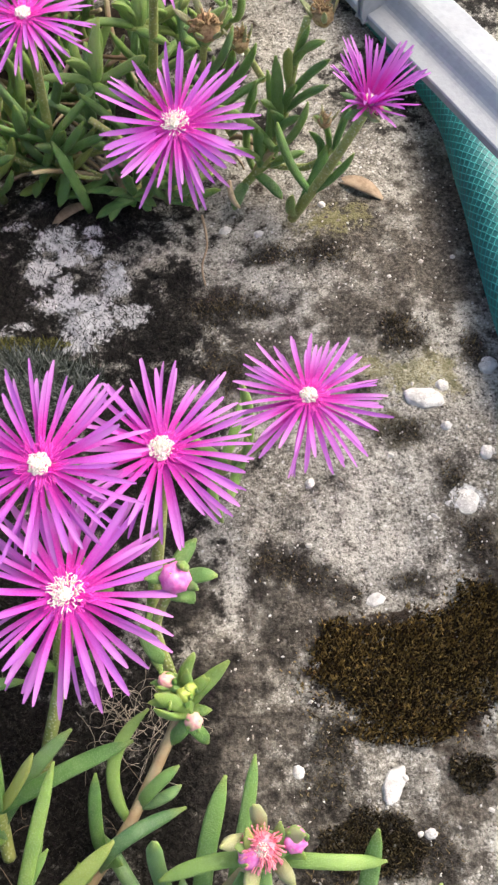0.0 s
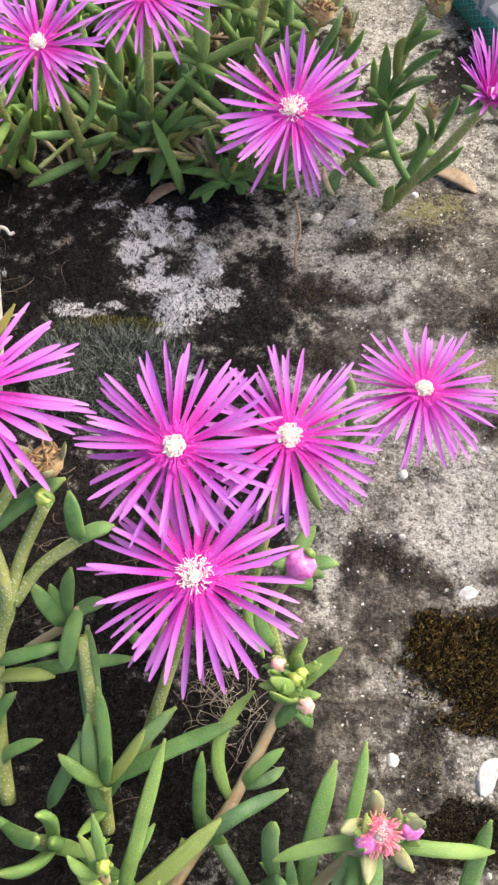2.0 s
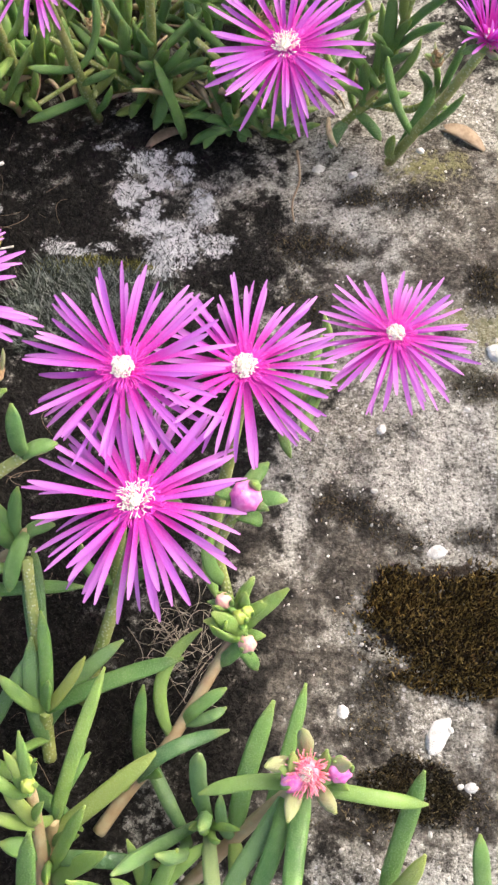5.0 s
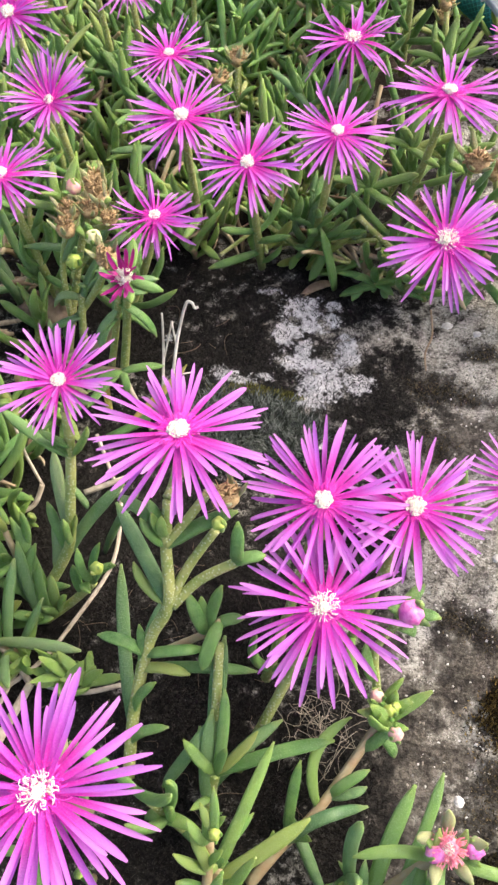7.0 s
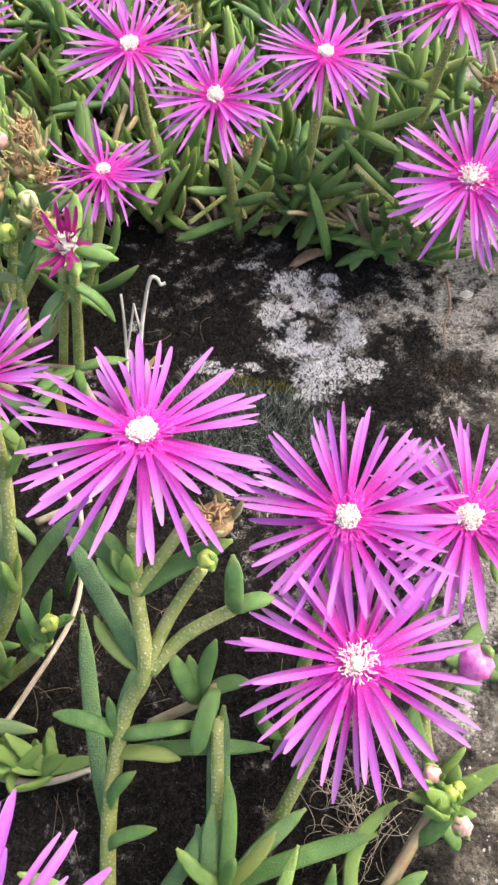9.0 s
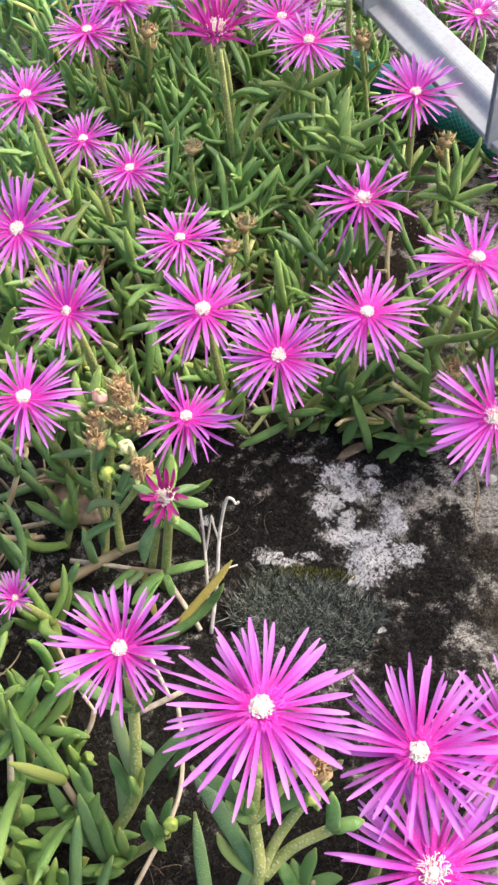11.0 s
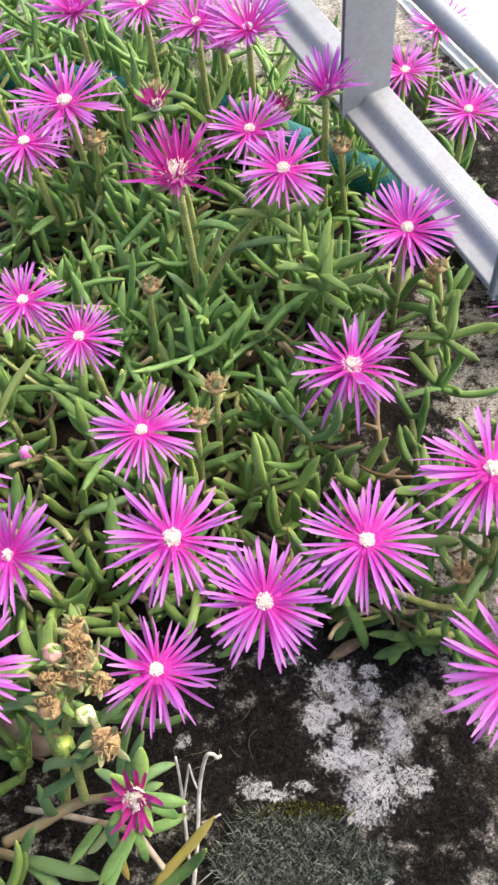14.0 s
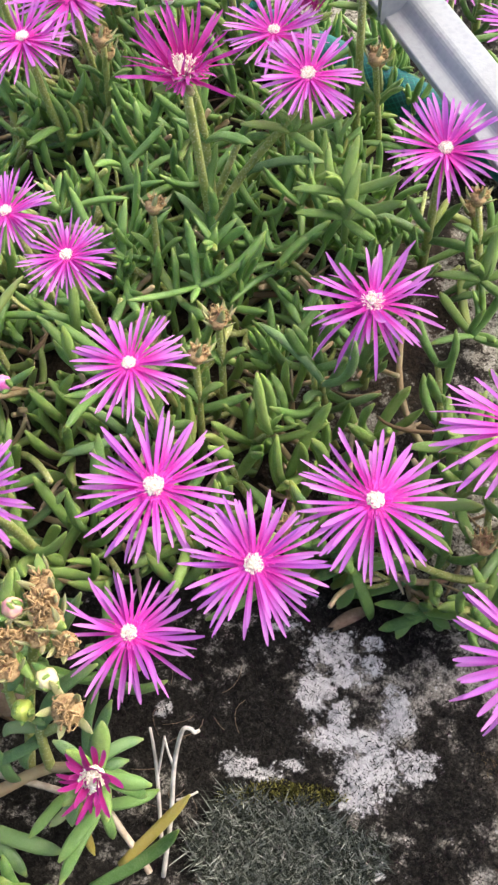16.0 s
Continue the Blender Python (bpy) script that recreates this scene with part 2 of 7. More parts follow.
def sweep(points, radii, sides=7, flat=1.0):
    """Rings round a line of points, closed at both ends."""
    pts = [Vector(p) for p in points]
    verts, faces = [], []
    side = None
    for i, p in enumerate(pts):
        d = (pts[min(i + 1, len(pts) - 1)] - pts[max(i - 1, 0)]).normalized()
        if side is None:
            side = d.orthogonal().normalized()
        side = (side - d * side.dot(d)).normalized()
        up = d.cross(side)
        for k in range(sides):
            a = 2 * math.pi * k / sides
            verts.append(p + radii[i] * (math.cos(a) * side + flat * math.sin(a) * up))
    for i in range(len(pts) - 1):
        for k in range(sides):
            j = (k + 1) % sides
            faces.append((i * sides + k, i * sides + j, (i + 1) * sides + j, (i + 1) * sides + k))
    faces.append(tuple(range(sides))[::-1])
    faces.append(tuple(range((len(pts) - 1) * sides, len(pts) * sides)))
    return verts, faces


def join(*pieces):
    verts, faces = [], []
    for v, f in pieces:
        o = len(verts)
        verts += list(v)
        faces += [tuple(i + o for i in q) for q in f]
    return verts, faces


def arc(a, b, sag, n=7):
    """Points from a to b that bow by sag (a vector) in the middle."""
    a, b, sag = Vector(a), Vector(b), Vector(sag)
    return [a.lerp(b, i / (n - 1)) + sag * (4 * (i / (n - 1)) * (1 - i / (n - 1))) for i in range(n)]


def aim(loc, way, spin=0.0, size=1.0):
    """A pose whose x axis points along way and whose z axis is as upright as it can be."""
    x = Vector(way).normalized()
    y = Vector((0, 0, 1)).cross(x)
    y = y.normalized() if y.length > 1e-4 else Vector((0, 1, 0))
    r = Matrix((x, y, x.cross(y))).transposed().to_4x4()
    return Matrix.Translation(loc) @ r @ Matrix.Rotation(spin, 4, "X") @ Matrix.Diagonal((size, size, size, 1))


# ---------------------------------------------------------------- petals and leaves, one unit long
def petal_mesh(width, bend, sway, material, twist=0.0):
    rows, verts, along = 9, [], []
    for i in range(rows):
        u = 1 - (1 - i / (rows - 1)) ** 1.35
        w = width * (0.70 + 0.30 * min(1, u / 0.6)) * (1.0 if u < 0.78 else max(0.30, 1 - ((u - 0.78) / 0.22) ** 2.2 * 0.70))
        x, z, y = u * (1 - 0.25 * bend * bend * u), bend * u * u, sway * u * u
        a = twist * u
        ca, sa = math.cos(a), math.sin(a)
        for s, h in ((-1, 0.12 * w), (0, -0.10 * w), (1, 0.12 * w), (1, 0.11 * w), (0, -0.20 * w), (-1, 0.11 * w)):
            verts.append((x, y + s * w * ca * 0.5 - h * sa, z + h * ca + s * w * sa * 0.5))
            along.append(u)
    faces = []
    for i in range(rows - 1):
        for k in (0, 1, 3, 4):
            faces.append((i * 6 + k, i * 6 + k + 1, i * 6 + 7 + k, i * 6 + 6 + k))
    return mesh_of("petal", verts, faces, material, along, rim=[1.0, 0.0, 1.0, 1.0, 0.3, 1.0] * rows)


PETALS = [petal_mesh(0.047 + 0.008 * (k % 3), b, s, M_PETAL, tw)
          for k, (b, s, tw) in enumerate(((-0.16, 0.03, 0.2), (-0.08, -0.05, -0.3), (0.0, 0.04, 0.1), (0.06, -0.02, -0.2), (-0.26, 0.06, 0.4), (-0.04, 0.0, 0.0), (0.03, 0.08, 0.3), (-0.12, -0.08, -0.4)))]
PETALS_CURLED = [petal_mesh(0.054 + 0.009 * (k % 3), b, s, M_PETAL, tw)
                 for k, (b, s, tw) in enumerate(((-0.5, 0.12, 0.9), (-0.3, -0.16, -0.8), (0.28, 0.1, 0.6), (-0.62, 0.0, 0.3), (0.4, -0.12, -0.7)))]
PETALS_FADING = [petal_mesh(0.056, b, s, M_FADED, tw) for b, s, tw in ((0.12, 0.10, 0.9), (-0.12, -0.16, -0.8), (0.18, 0.14, 0.6), (-0.24, 0.10, 1.1), (0.05, -0.20, -1.2))]
PETALS_WILTED = [petal_mesh(0.105, b, s, M_WILT, tw) for b, s, tw in ((0.12, 0.12, 0.7), (-0.08, -0.15, -0.6), (0.22, 0.05, 0.5), (0.0, -0.2, -0.9))]


def leaf_mesh(width, bend, sway, material, tip=0.18):
    """A fleshy leaf: rounded below, flatter above, tapered to a blunt point."""
    rows, sides, verts, along = 13, 7, [], []
    for i in range(rows):
        u = i / (rows - 1)
        w = width * (0.70 + 0.30 * min(1, u / 0.4))
        if u > 1 - 2 * tip:
            w *= max(0.22, 1 - ((u - 1 + 2 * tip) / (2.05 * tip)) ** 2.6)
        x, z, y = u * (1 - 0.2 * bend * bend * u), bend * u * u, sway * u * u
        d = math.atan2(2 * bend * u, 1)
        for k in range(sides):
            a = 2 * math.pi * (k + 0.5) / sides
            hy, hz = 0.5 * w * math.cos(a), 0.5 * w * math.sin(a) * (0.55 if math.sin(a) > 0 else 0.95)
            verts.append((x - hz * math.sin(d), y + hy, z + hz * math.cos(d)))
            along.append(u)
    faces = []
    for i in range(rows - 1):
        for k in range(sides):
            j = (k + 1) % sides
            faces.append((i * sides + k, i * sides + j, (i + 1) * sides + j, (i + 1) * sides + k))
    faces += [tuple(range(sides))[::-1], tuple(range((rows - 1) * sides, rows * sides))]
    return mesh_of("leaf", verts, faces, material, along)


def leaf_set(material):
    return [leaf_mesh(w, b, s, material, t) for w, b, s, t in (
        (0.150, 0.34, 0.10, 0.15), (0.160, 0.52, -0.18, 0.13), (0.145, -0.20, 0.22, 0.16), (0.165, 0.26, -0.26, 0.12),
        (0.150, 0.66, 0.08, 0.14), (0.150, -0.36, -0.14, 0.15), (0.160, 0.40, 0.32, 0.13), (0.140, 0.14, 0.05, 0.17))]


LEAVES, LEAVES_YOUNG, LEAVES_BLUE = leaf_set(M_LEAF), leaf_set(M_YOUNG), leaf_set(M_BLUE)
M_SEPAL = leaf_material("sepal_pale_green", (0.20, 0.22, 0.09), (0.36, 0.37, 0.19), (0.42, 0.30, 0.17))
SEPALS = [leaf_mesh(0.38, 0.25, 0.0, M_YOUNG, 0.25), leaf_mesh(0.34, -0.2, 0.05, M_LEAF, 0.25), leaf_mesh(0.36, 0.15, 0.05, M_SEPAL, 0.28)]


# ---------------------------------------------------------------- middles of the flowers
def stamens_mesh(seed, n, height, spread, material, name, core=0.0, thick=1.0):
    """Curled threads that rise from the middle and spread."""
    rnd = random.Random(seed)
    pieces = [sweep([(0, 0, 0.01), (0, 0, 0.3 * height), (0, 0, 0.6 * height), (0, 0, 0.72 * height)], (core, core, 0.75 * core, 0.3 * core), 10)] if core else []
    for _ in range(n):
        a, q = rnd.uniform(0, 2 * math.pi), rnd.random() ** 0.62
        foot = Vector((0.05 * q * math.cos(a), 0.05 * q * math.sin(a), 0.02))
        top = Vector((spread * q * math.cos(a), spread * q * math.sin(a), height * rnd.uniform(0.7, 1.1) * (1 - 0.4 * q * q)))
        b = a + rnd.uniform(-1.3, 1.3)
        bow = Vector((math.cos(b), math.sin(b), 0.8)) * rnd.uniform(0.012, 0.05)
        w = rnd.uniform(0.004, 0.0062) * thick
        pieces.append(sweep(arc(foot, top, bow, 5), (w * 0.9, w, w, w, w * 1.2), 4))
    v, f = join(*pieces)
    return mesh_of(name, v, f, material)


STAMENS = [stamens_mesh(k, 240, 0.15, q, M_CREAM, "flower_centre", 0.085, 0.8) for k, q in ((1, 0.115), (2, 0.135), (4, 0.105))]
STAMENS_LOOSE = [stamens_mesh(k, 130, 0.17, 0.175, M_CREAM, "flower_centre", 0.06, 0.8) for k in (7, 9)]
STAMENS_TIGHT = [stamens_mesh(3, 90, 0.14, 0.085, M_CREAM, "flower_centre", 0.045)]
FILAMENTS = [stamens_mesh(k, 240, 0.10, 0.27, M_FIL, "filament_ring", 0.0, 0.75) for k in (5, 6)]
THREADS = stamens_mesh(8, 160, 0.62, 0.62, M_SALMON, "thread_tuft", 0.35, 3.2)


def calyx_mesh():
    prof = ((-0.20, 0.05), (-0.17, 0.09), (-0.10, 0.135), (-0.03, 0.15), (0.0, 0.14), (0.015, 0.06), (0.015, 0.01))
    pts, rad = [(0, 0, z) for z, _ in prof], [r for _, r in prof]
    v, f = sweep(pts, rad, 10)
    return mesh_of("flower", v, f, M_YOUNG, [0.5] * len(v))


CALYX = calyx_mesh()
UP = Vector((0, 0, 1))


def add_flower(thing, at, r, face, tilt, cup, rnd, kind="open", count=0, loose=False):
    """A flower of radius r as a part of thing; face: the compass degrees towards which it tilts."""
    a, b = radians(face), radians(tilt)
    axis = Vector((math.sin(b) * math.cos(a), math.sin(b) * math.sin(a), math.cos(b)))
    m = Matrix.Translation(at) @ UP.rotation_difference(axis).to_matrix().to_4x4() @ Matrix.Diagonal((r, r, r, 1))
    flower = part("flower", CALYX, thing, m)
    sets = {"open": PETALS, "curled": PETALS_CURLED + PETALS[4:6], "wilted": PETALS_WILTED, "fading": PETALS_FADING}[kind]
    total = count or {"wilted": 34, "curled": 46, "fading": 52}.get(kind, 58)
    for k in range(total):
        layer = k % 3
        turn = 2 * math.pi * (k + rnd.uniform(-0.75, 0.75)) / total
        size = rnd.uniform(0.84, 1.05) * (1.0, 0.97, 0.90)[layer]
        rise = radians(cup + (-6, 2, 13)[layer] + rnd.uniform(-11, 11) + (rnd.uniform(-22, 20) if rnd.random() < (0.5 if kind == "curled" else 0.16) else 0))
        if kind == "wilted":
            rise, size = radians(rnd.uniform(25, 85)), rnd.uniform(0.4, 0.85)
        pm = Matrix.Rotation(turn, 4, "Z") @ Matrix.Translation((0.055, 0, 0.012 * layer)) @ Matrix.Rotation(-rise, 4, "Y") @ Matrix.Rotation(rnd.uniform(-0.35, 0.35), 4, "X") @ Matrix.Diagonal((size * 0.95, rnd.uniform(0.85, 1.12), size, 1))
        part("petal", rnd.choice(sets), flower, pm)
    spin = Matrix.Rotation(rnd.uniform(0, 6), 4, "Z") @ Matrix.Diagonal({"wilted": (2.1, 2.1, 2.3, 1), "fading": (1.5, 1.5, 1.9, 1)}.get(kind, (1, 1, 1, 1)))
    part("flower_centre", rnd.choice(STAMENS_LOOSE if loose else STAMENS_TIGHT if 22 < cup < 40 and not count else STAMENS), flower, spin, "cream-white stamens")["kind"] = "stuff"
    if kind != "wilted":
        part("filament_ring", rnd.choice(FILAMENTS), flower, spin)["kind"] = "stuff"
    for k in range(5):
        sm = Matrix.Rotation(2 * math.pi * (k + rnd.uniform(-0.2, 0.2)) / 5, 4, "Z") @ Matrix.Translation((0.10, 0, -0.08)) @ Matrix.Rotation(-radians(rnd.uniform(-40, -15) + max(0, cup - 8)), 4, "Y") @ Matrix.Diagonal(((0.75 if kind == "wilted" else 0.34) * rnd.uniform(0.8, 1.2),) * 3 + (1,))
        part("sepal", rnd.choice(SEPALS), flower, sm)
    return flower, axis


def add_leaf(thing, at, way, size, sets, rnd):
    ob = part("leaf", rnd.choice(sets), thing, aim(at, way, rnd.uniform(-0.5, 0.5), size))
    ob.scale = (size, size * min(1.4, 0.0250 / size) * rnd.uniform(0.88, 1.12), size * min(1.4, 0.0245 / size))
    return ob


def add_stem(thing, points, r0, r1, material=None, name="stem"):
    n = len(points)
    v, f = sweep(points, [r0 + (r1 - r0) * i / (n - 1) for i in range(n)], 8)
    return part(name, mesh_of(name, v, f, material or M_STEM), thing)


def leaf_pairs(thing, points, spots, size, rnd, sets, spread=(20, 55)):
    """Opposite pairs of leaves along a stem, each pair turned against the last."""
    turn = rnd.uniform(0, math.pi)
    for k, u in enumerate(spots):
        i = min(len(points) - 2, int(u * (len(points) - 1)))
        p = Vector(points[i]).lerp(Vector(points[i + 1]), u * (len(points) - 1) - i)
        for side in (0, math.pi):
            a, e = turn + side + rnd.uniform(-0.3, 0.3), radians(rnd.uniform(*spread))
            way = Vector((math.cos(a) * math.cos(e), math.sin(a) * math.cos(e), math.sin(e)))
            add_leaf(thing, p, way, size * rnd.uniform(0.7, 1.2), sets, rnd)
        turn += math.pi / 2 + rnd.uniform(-0.3, 0.3)


COUNT = [0]


def flowering_shoot(x, y, z, r, face=-90, tilt=5, cup=6, root=(0, 0.01), kind="open", leaves=4, leaf=0.022, label="", count=0, base=None, loose=False):
    """A shoot that carries a flower at (x, y, z); root: where it leaves the ground, from below the flower."""
    COUNT[0] += 1
    rnd = random.Random(100 + COUNT[0])
    thing = new("ice_plant")
    thing.location = (x + root[0], y + root[1], 0)
    tagged(thing, label or "pink ice plant flower on a leafy green stem", "flower", "flowering ice plant shoots")
    at = Vector((-root[0], -root[1], z))
    flower, axis = add_flower(thing, at, r, face, tilt, cup, rnd, kind, count, loose)
    foot = at - axis * (0.19 * r)
    low = Vector(base) - thing.location if base else Vector((0, 0, 0.002))
    pts = [low.lerp(foot, t) * (1 - 0.3 * t * (1 - t)) + (foot - axis * 0.5 * z) * (0.3 * t * (1 - t)) for t in [i / 8 for i in range(9)]]
    add_stem(thing, pts, 0.0018, 0.0014)
    if leaves:
        leaf_pairs(thing, pts, [0.06 + 0.46 * k / leaves for k in range(leaves)], leaf, rnd, LEAVES if rnd.random() < 0.7 else LEAVES_YOUNG)
    return thing


def leafy_shoot(x, y, height, rnd, pairs=4, leaf=0.024, sets=None):
    thing = new("ice_plant")
    thing.location = (x, y, 0)
    tagged(thing, "green leafy ice plant shoot without a flower", "succulent plant", "leafy ice plant shoots")
    top = Vector((rnd.uniform(-0.6, 0.6) * height, rnd.uniform(-0.6, 0.6) * height, height))
    pts = arc((0, 0, 0.001), top, (rnd.uniform(-0.1, 0.1) * height, rnd.uniform(-0.1, 0.1) * height, 0), 5)
    add_stem(thing, pts, 0.0014, 0.0010, M_STEM if rnd.random() < 0.7 else M_STEM_RED)
    leaf_pairs(thing, pts, [0.12 + 0.86 * k / max(1, pairs - 1) for k in range(pairs)], leaf, rnd, sets or LEAVES, (25, 70))
    if rnd.random() < 0.3:
        leaf_pairs(thing, pts, (0.94, 0.97, 0.999), 0.0095, rnd, LEAVES_YOUNG, (45, 85))
    return thing


# ---------------------------------------------------------------- ground
def lattice(x, y, cell, seed):
    """Smooth value noise in 0..1."""
    r = np.random.RandomState(seed).rand(256, 256)
    u, v = x / cell, y / cell
    i, j = np.floor(u).astype(int), np.floor(v).astype(int)
    fu, fv = u - i, v - j
    fu, fv = fu * fu * (3 - 2 * fu), fv * fv * (3 - 2 * fv)
    g = lambda a, b: r[a % 256, b % 256]
    return (g(i, j) * (1 - fu) + g(i + 1, j) * fu) * (1 - fv) + (g(i, j + 1) * (1 - fu) + g(i + 1, j + 1) * fu) * fv


CUSHIONS = [(0.060, 0.077, 0.026, 0.018), (-0.061, 0.170, 0.027, 0.018)]


def relief(x, y):
    near = np.exp(-((x / 0.6) ** 2 + ((y - 0.3) / 0.8) ** 2))
    hump = 0.0
    for a, b, p, q in CUSHIONS:
        hump = hump + 0.0028 * np.clip(1 - (((x - a) / p) ** 2 + ((y - b) / q) ** 2), 0, 1) ** 0.7
    return hump + near * (0.006 * (lattice(x, y, 0.05, 1) - 0.5) + 0.0025 * (lattice(x, y, 0.012, 2) - 0.5) + 0.0012 * (lattice(x, y, 0.004, 3) - 0.5)) - 0.001


def spots(x, y, rows):
    """A field that is 1 in the middle of each oval spot and falls off round it. Rows: x, y, rx, ry."""
    f = np.zeros_like(x)
    for a, b, p, q in rows:
        f = np.maximum(f, 1.0 - 0.5 * np.sqrt(((x - a) / p) ** 2 + ((y - b) / q) ** 2))
    return np.clip(f, 0, 1)


LICHEN = [(-0.049, 0.232, 0.0077, 0.0055), (-0.054, 0.220, 0.0062, 0.0071), (-0.044, 0.225, 0.0062, 0.0036), (-0.037, 0.236, 0.0041, 0.0023), (-0.036, 0.229, 0.0040, 0.0036),
          (-0.030, 0.222, 0.0022, 0.0027), (-0.046, 0.213, 0.0035, 0.0043), (-0.050, 0.206, 0.0069, 0.0042), (-0.038, 0.206, 0.0077, 0.0042), (-0.028, 0.213, 0.0048, 0.0077),
          (-0.036, 0.198, 0.0101, 0.0057), (-0.023, 0.200, 0.0067, 0.0049), (-0.039, 0.190, 0.0067, 0.0047), (-0.035, 0.174, 0.0030, 0.0064), (-0.076, 0.196, 0.0060, 0.0037),
          (-0.068, 0.194, 0.0060, 0.0020), (-0.060, 0.197, 0.0046, 0.0018), (-0.101, 0.210, 0.0025, 0.0030), (-0.065, 0.239, 0.0042, 0.0019), (0.081, 0.126, 0.005, 0.004)]
# the dark crust on the plants' side, then single patches on the bare concrete
CRUST_WIDE = [(-0.014, 0.192, 0.024, 0.028), (-0.022, 0.150, 0.022, 0.024), (-0.035, 0.245, 0.034, 0.022), (-0.070, 0.200, 0.050, 0.050), (-0.080, 0.120, 0.060, 0.060), (-0.060, 0.060, 0.050, 0.050), (-0.015, 0.135, 0.020, 0.030),
              # the spot at (0.01, 0.49) also paints in shade beyond the rail
              (-0.12, 0.22, 0.05, 0.05), (-0.035, 0.045, 0.030, 0.030), (-0.018, 0.170, 0.020, 0.025), (-0.06, 0.02, 0.05, 0.04), (0.01, 0.49, 0.05, 0.07), (-0.01, 0.33, 0.014, 0.02),
              (-0.14, 0.09, 0.12, 0.14), (-0.05, 0.10, 0.04, 0.05), (-0.012, 0.050, 0.014, 0.016), (-0.024, 0.068, 0.014, 0.014), (0.000, 0.018, 0.020, 0.012), (-0.010, 0.066, 0.015, 0.024), (-0.006, 0.036, 0.015, 0.022), (-0.006, 0.214, 0.009, 0.012)]
PATCHES = [(0.044, 0.219, 0.0143, 0.0061), (0.006, 0.202, 0.0120, 0.0085), (0.009, 0.175, 0.0099, 0.0117), (0.065, 0.187, 0.0054, 0.0077), (0.023, 0.108, 0.0113, 0.0064), (0.032, 0.103, 0.0088, 0.0050),
           (0.035, 0.060, 0.0066, 0.0050), (0.032, 0.046, 0.0079, 0.0075), (0.034, 0.026, 0.0124, 0.0076), (0.012, 0.023, 0.0083, 0.0050), (0.027, 0.221, 0.0109, 0.0050), (0.020, 0.200, 0.0100, 0.0065),
           (0.069, 0.185, 0.0083, 0.0101), (0.063, 0.149, 0.0096, 0.0060), (0.054, 0.164, 0.0054, 0.0063), (0.077, 0.131, 0.0051, 0.0084), (0.082, 0.111, 0.0065, 0.0096), (0.061, 0.101, 0.0081, 0.0040),
           (0.043, 0.098, 0.0072, 0.0042), (0.034, 0.055, 0.0067, 0.0085), (0.091, 0.177, 0.0054, 0.0087), (0.054, 0.030, 0.0120, 0.0070)]
STAIN = [(0.026, 0.090, 0.0149, 0.0140), (0.004, 0.046, 0.0109, 0.0178), (-0.001, 0.072, 0.0091, 0.0113), (0.034, 0.086, 0.0120, 0.0121), (0.069, 0.048, 0.0094, 0.0104), (0.055, 0.193, 0.0150, 0.0110),
         (0.081, 0.212, 0.0192, 0.0150), (0.048, 0.032, 0.0155, 0.0080), (0.057, 0.234, 0.0155, 0.0120), (-0.003, 0.098, 0.0056, 0.0100), (0.023, 0.181, 0.0100, 0.0109), (0.020, 0.062, 0.008, 0.006), (0.090, 0.098, 0.012, 0.022), (0.008, 0.060, 0.010, 0.020), (0.095, 0.235, 0.015, 0.030), (0.018, 0.034, 0.016, 0.012), (0.002, 0.052, 0.016, 0.022), (0.004, 0.074, 0.012, 0.014), (-0.004, 0.034, 0.016, 0.016)]
# dark speckle round and beyond the rail, with the shade there painted in
CRUST_SHADE_FAR = [(0.075, 0.40, 0.028, 0.045), (0.04, 0.50, 0.030, 0.03), (0.07, 0.30, 0.018, 0.022), (0.11, 0.36, 0.03, 0.03), (-0.005, 0.56, 0.05, 0.03), (0.012, 0.318, 0.012, 0.014), (0.03, 0.285, 0.010, 0.012), (-0.03, 0.300, 0.03, 0.02)]
OLIVE = [(0.048, 0.235, 0.012, 0.007), (0.072, 0.170, 0.016, 0.010), (-0.060, 0.190, 0.014, 0.004), (0.062, 0.150, 0.008, 0.006), (0.057, 0.172, 0.006, 0.006)]
SOIL = [(-0.030, 0.345, 0.026, 0.016), (-0.016, 0.37, 0.012, 0.016), (0.059, 0.076, 0.024, 0.015), (-0.061, 0.170, 0.022, 0.015), (-0.15, 0.30, 0.12, 0.14), (-0.11, 0.45, 0.14, 0.10), (-0.03, 0.40, 0.02, 0.03), (-0.14, 0.08, 0.06, 0.12), (-0.05, 0.0, 0.06, 0.03), (-0.02, 0.335, 0.02, 0.02)]


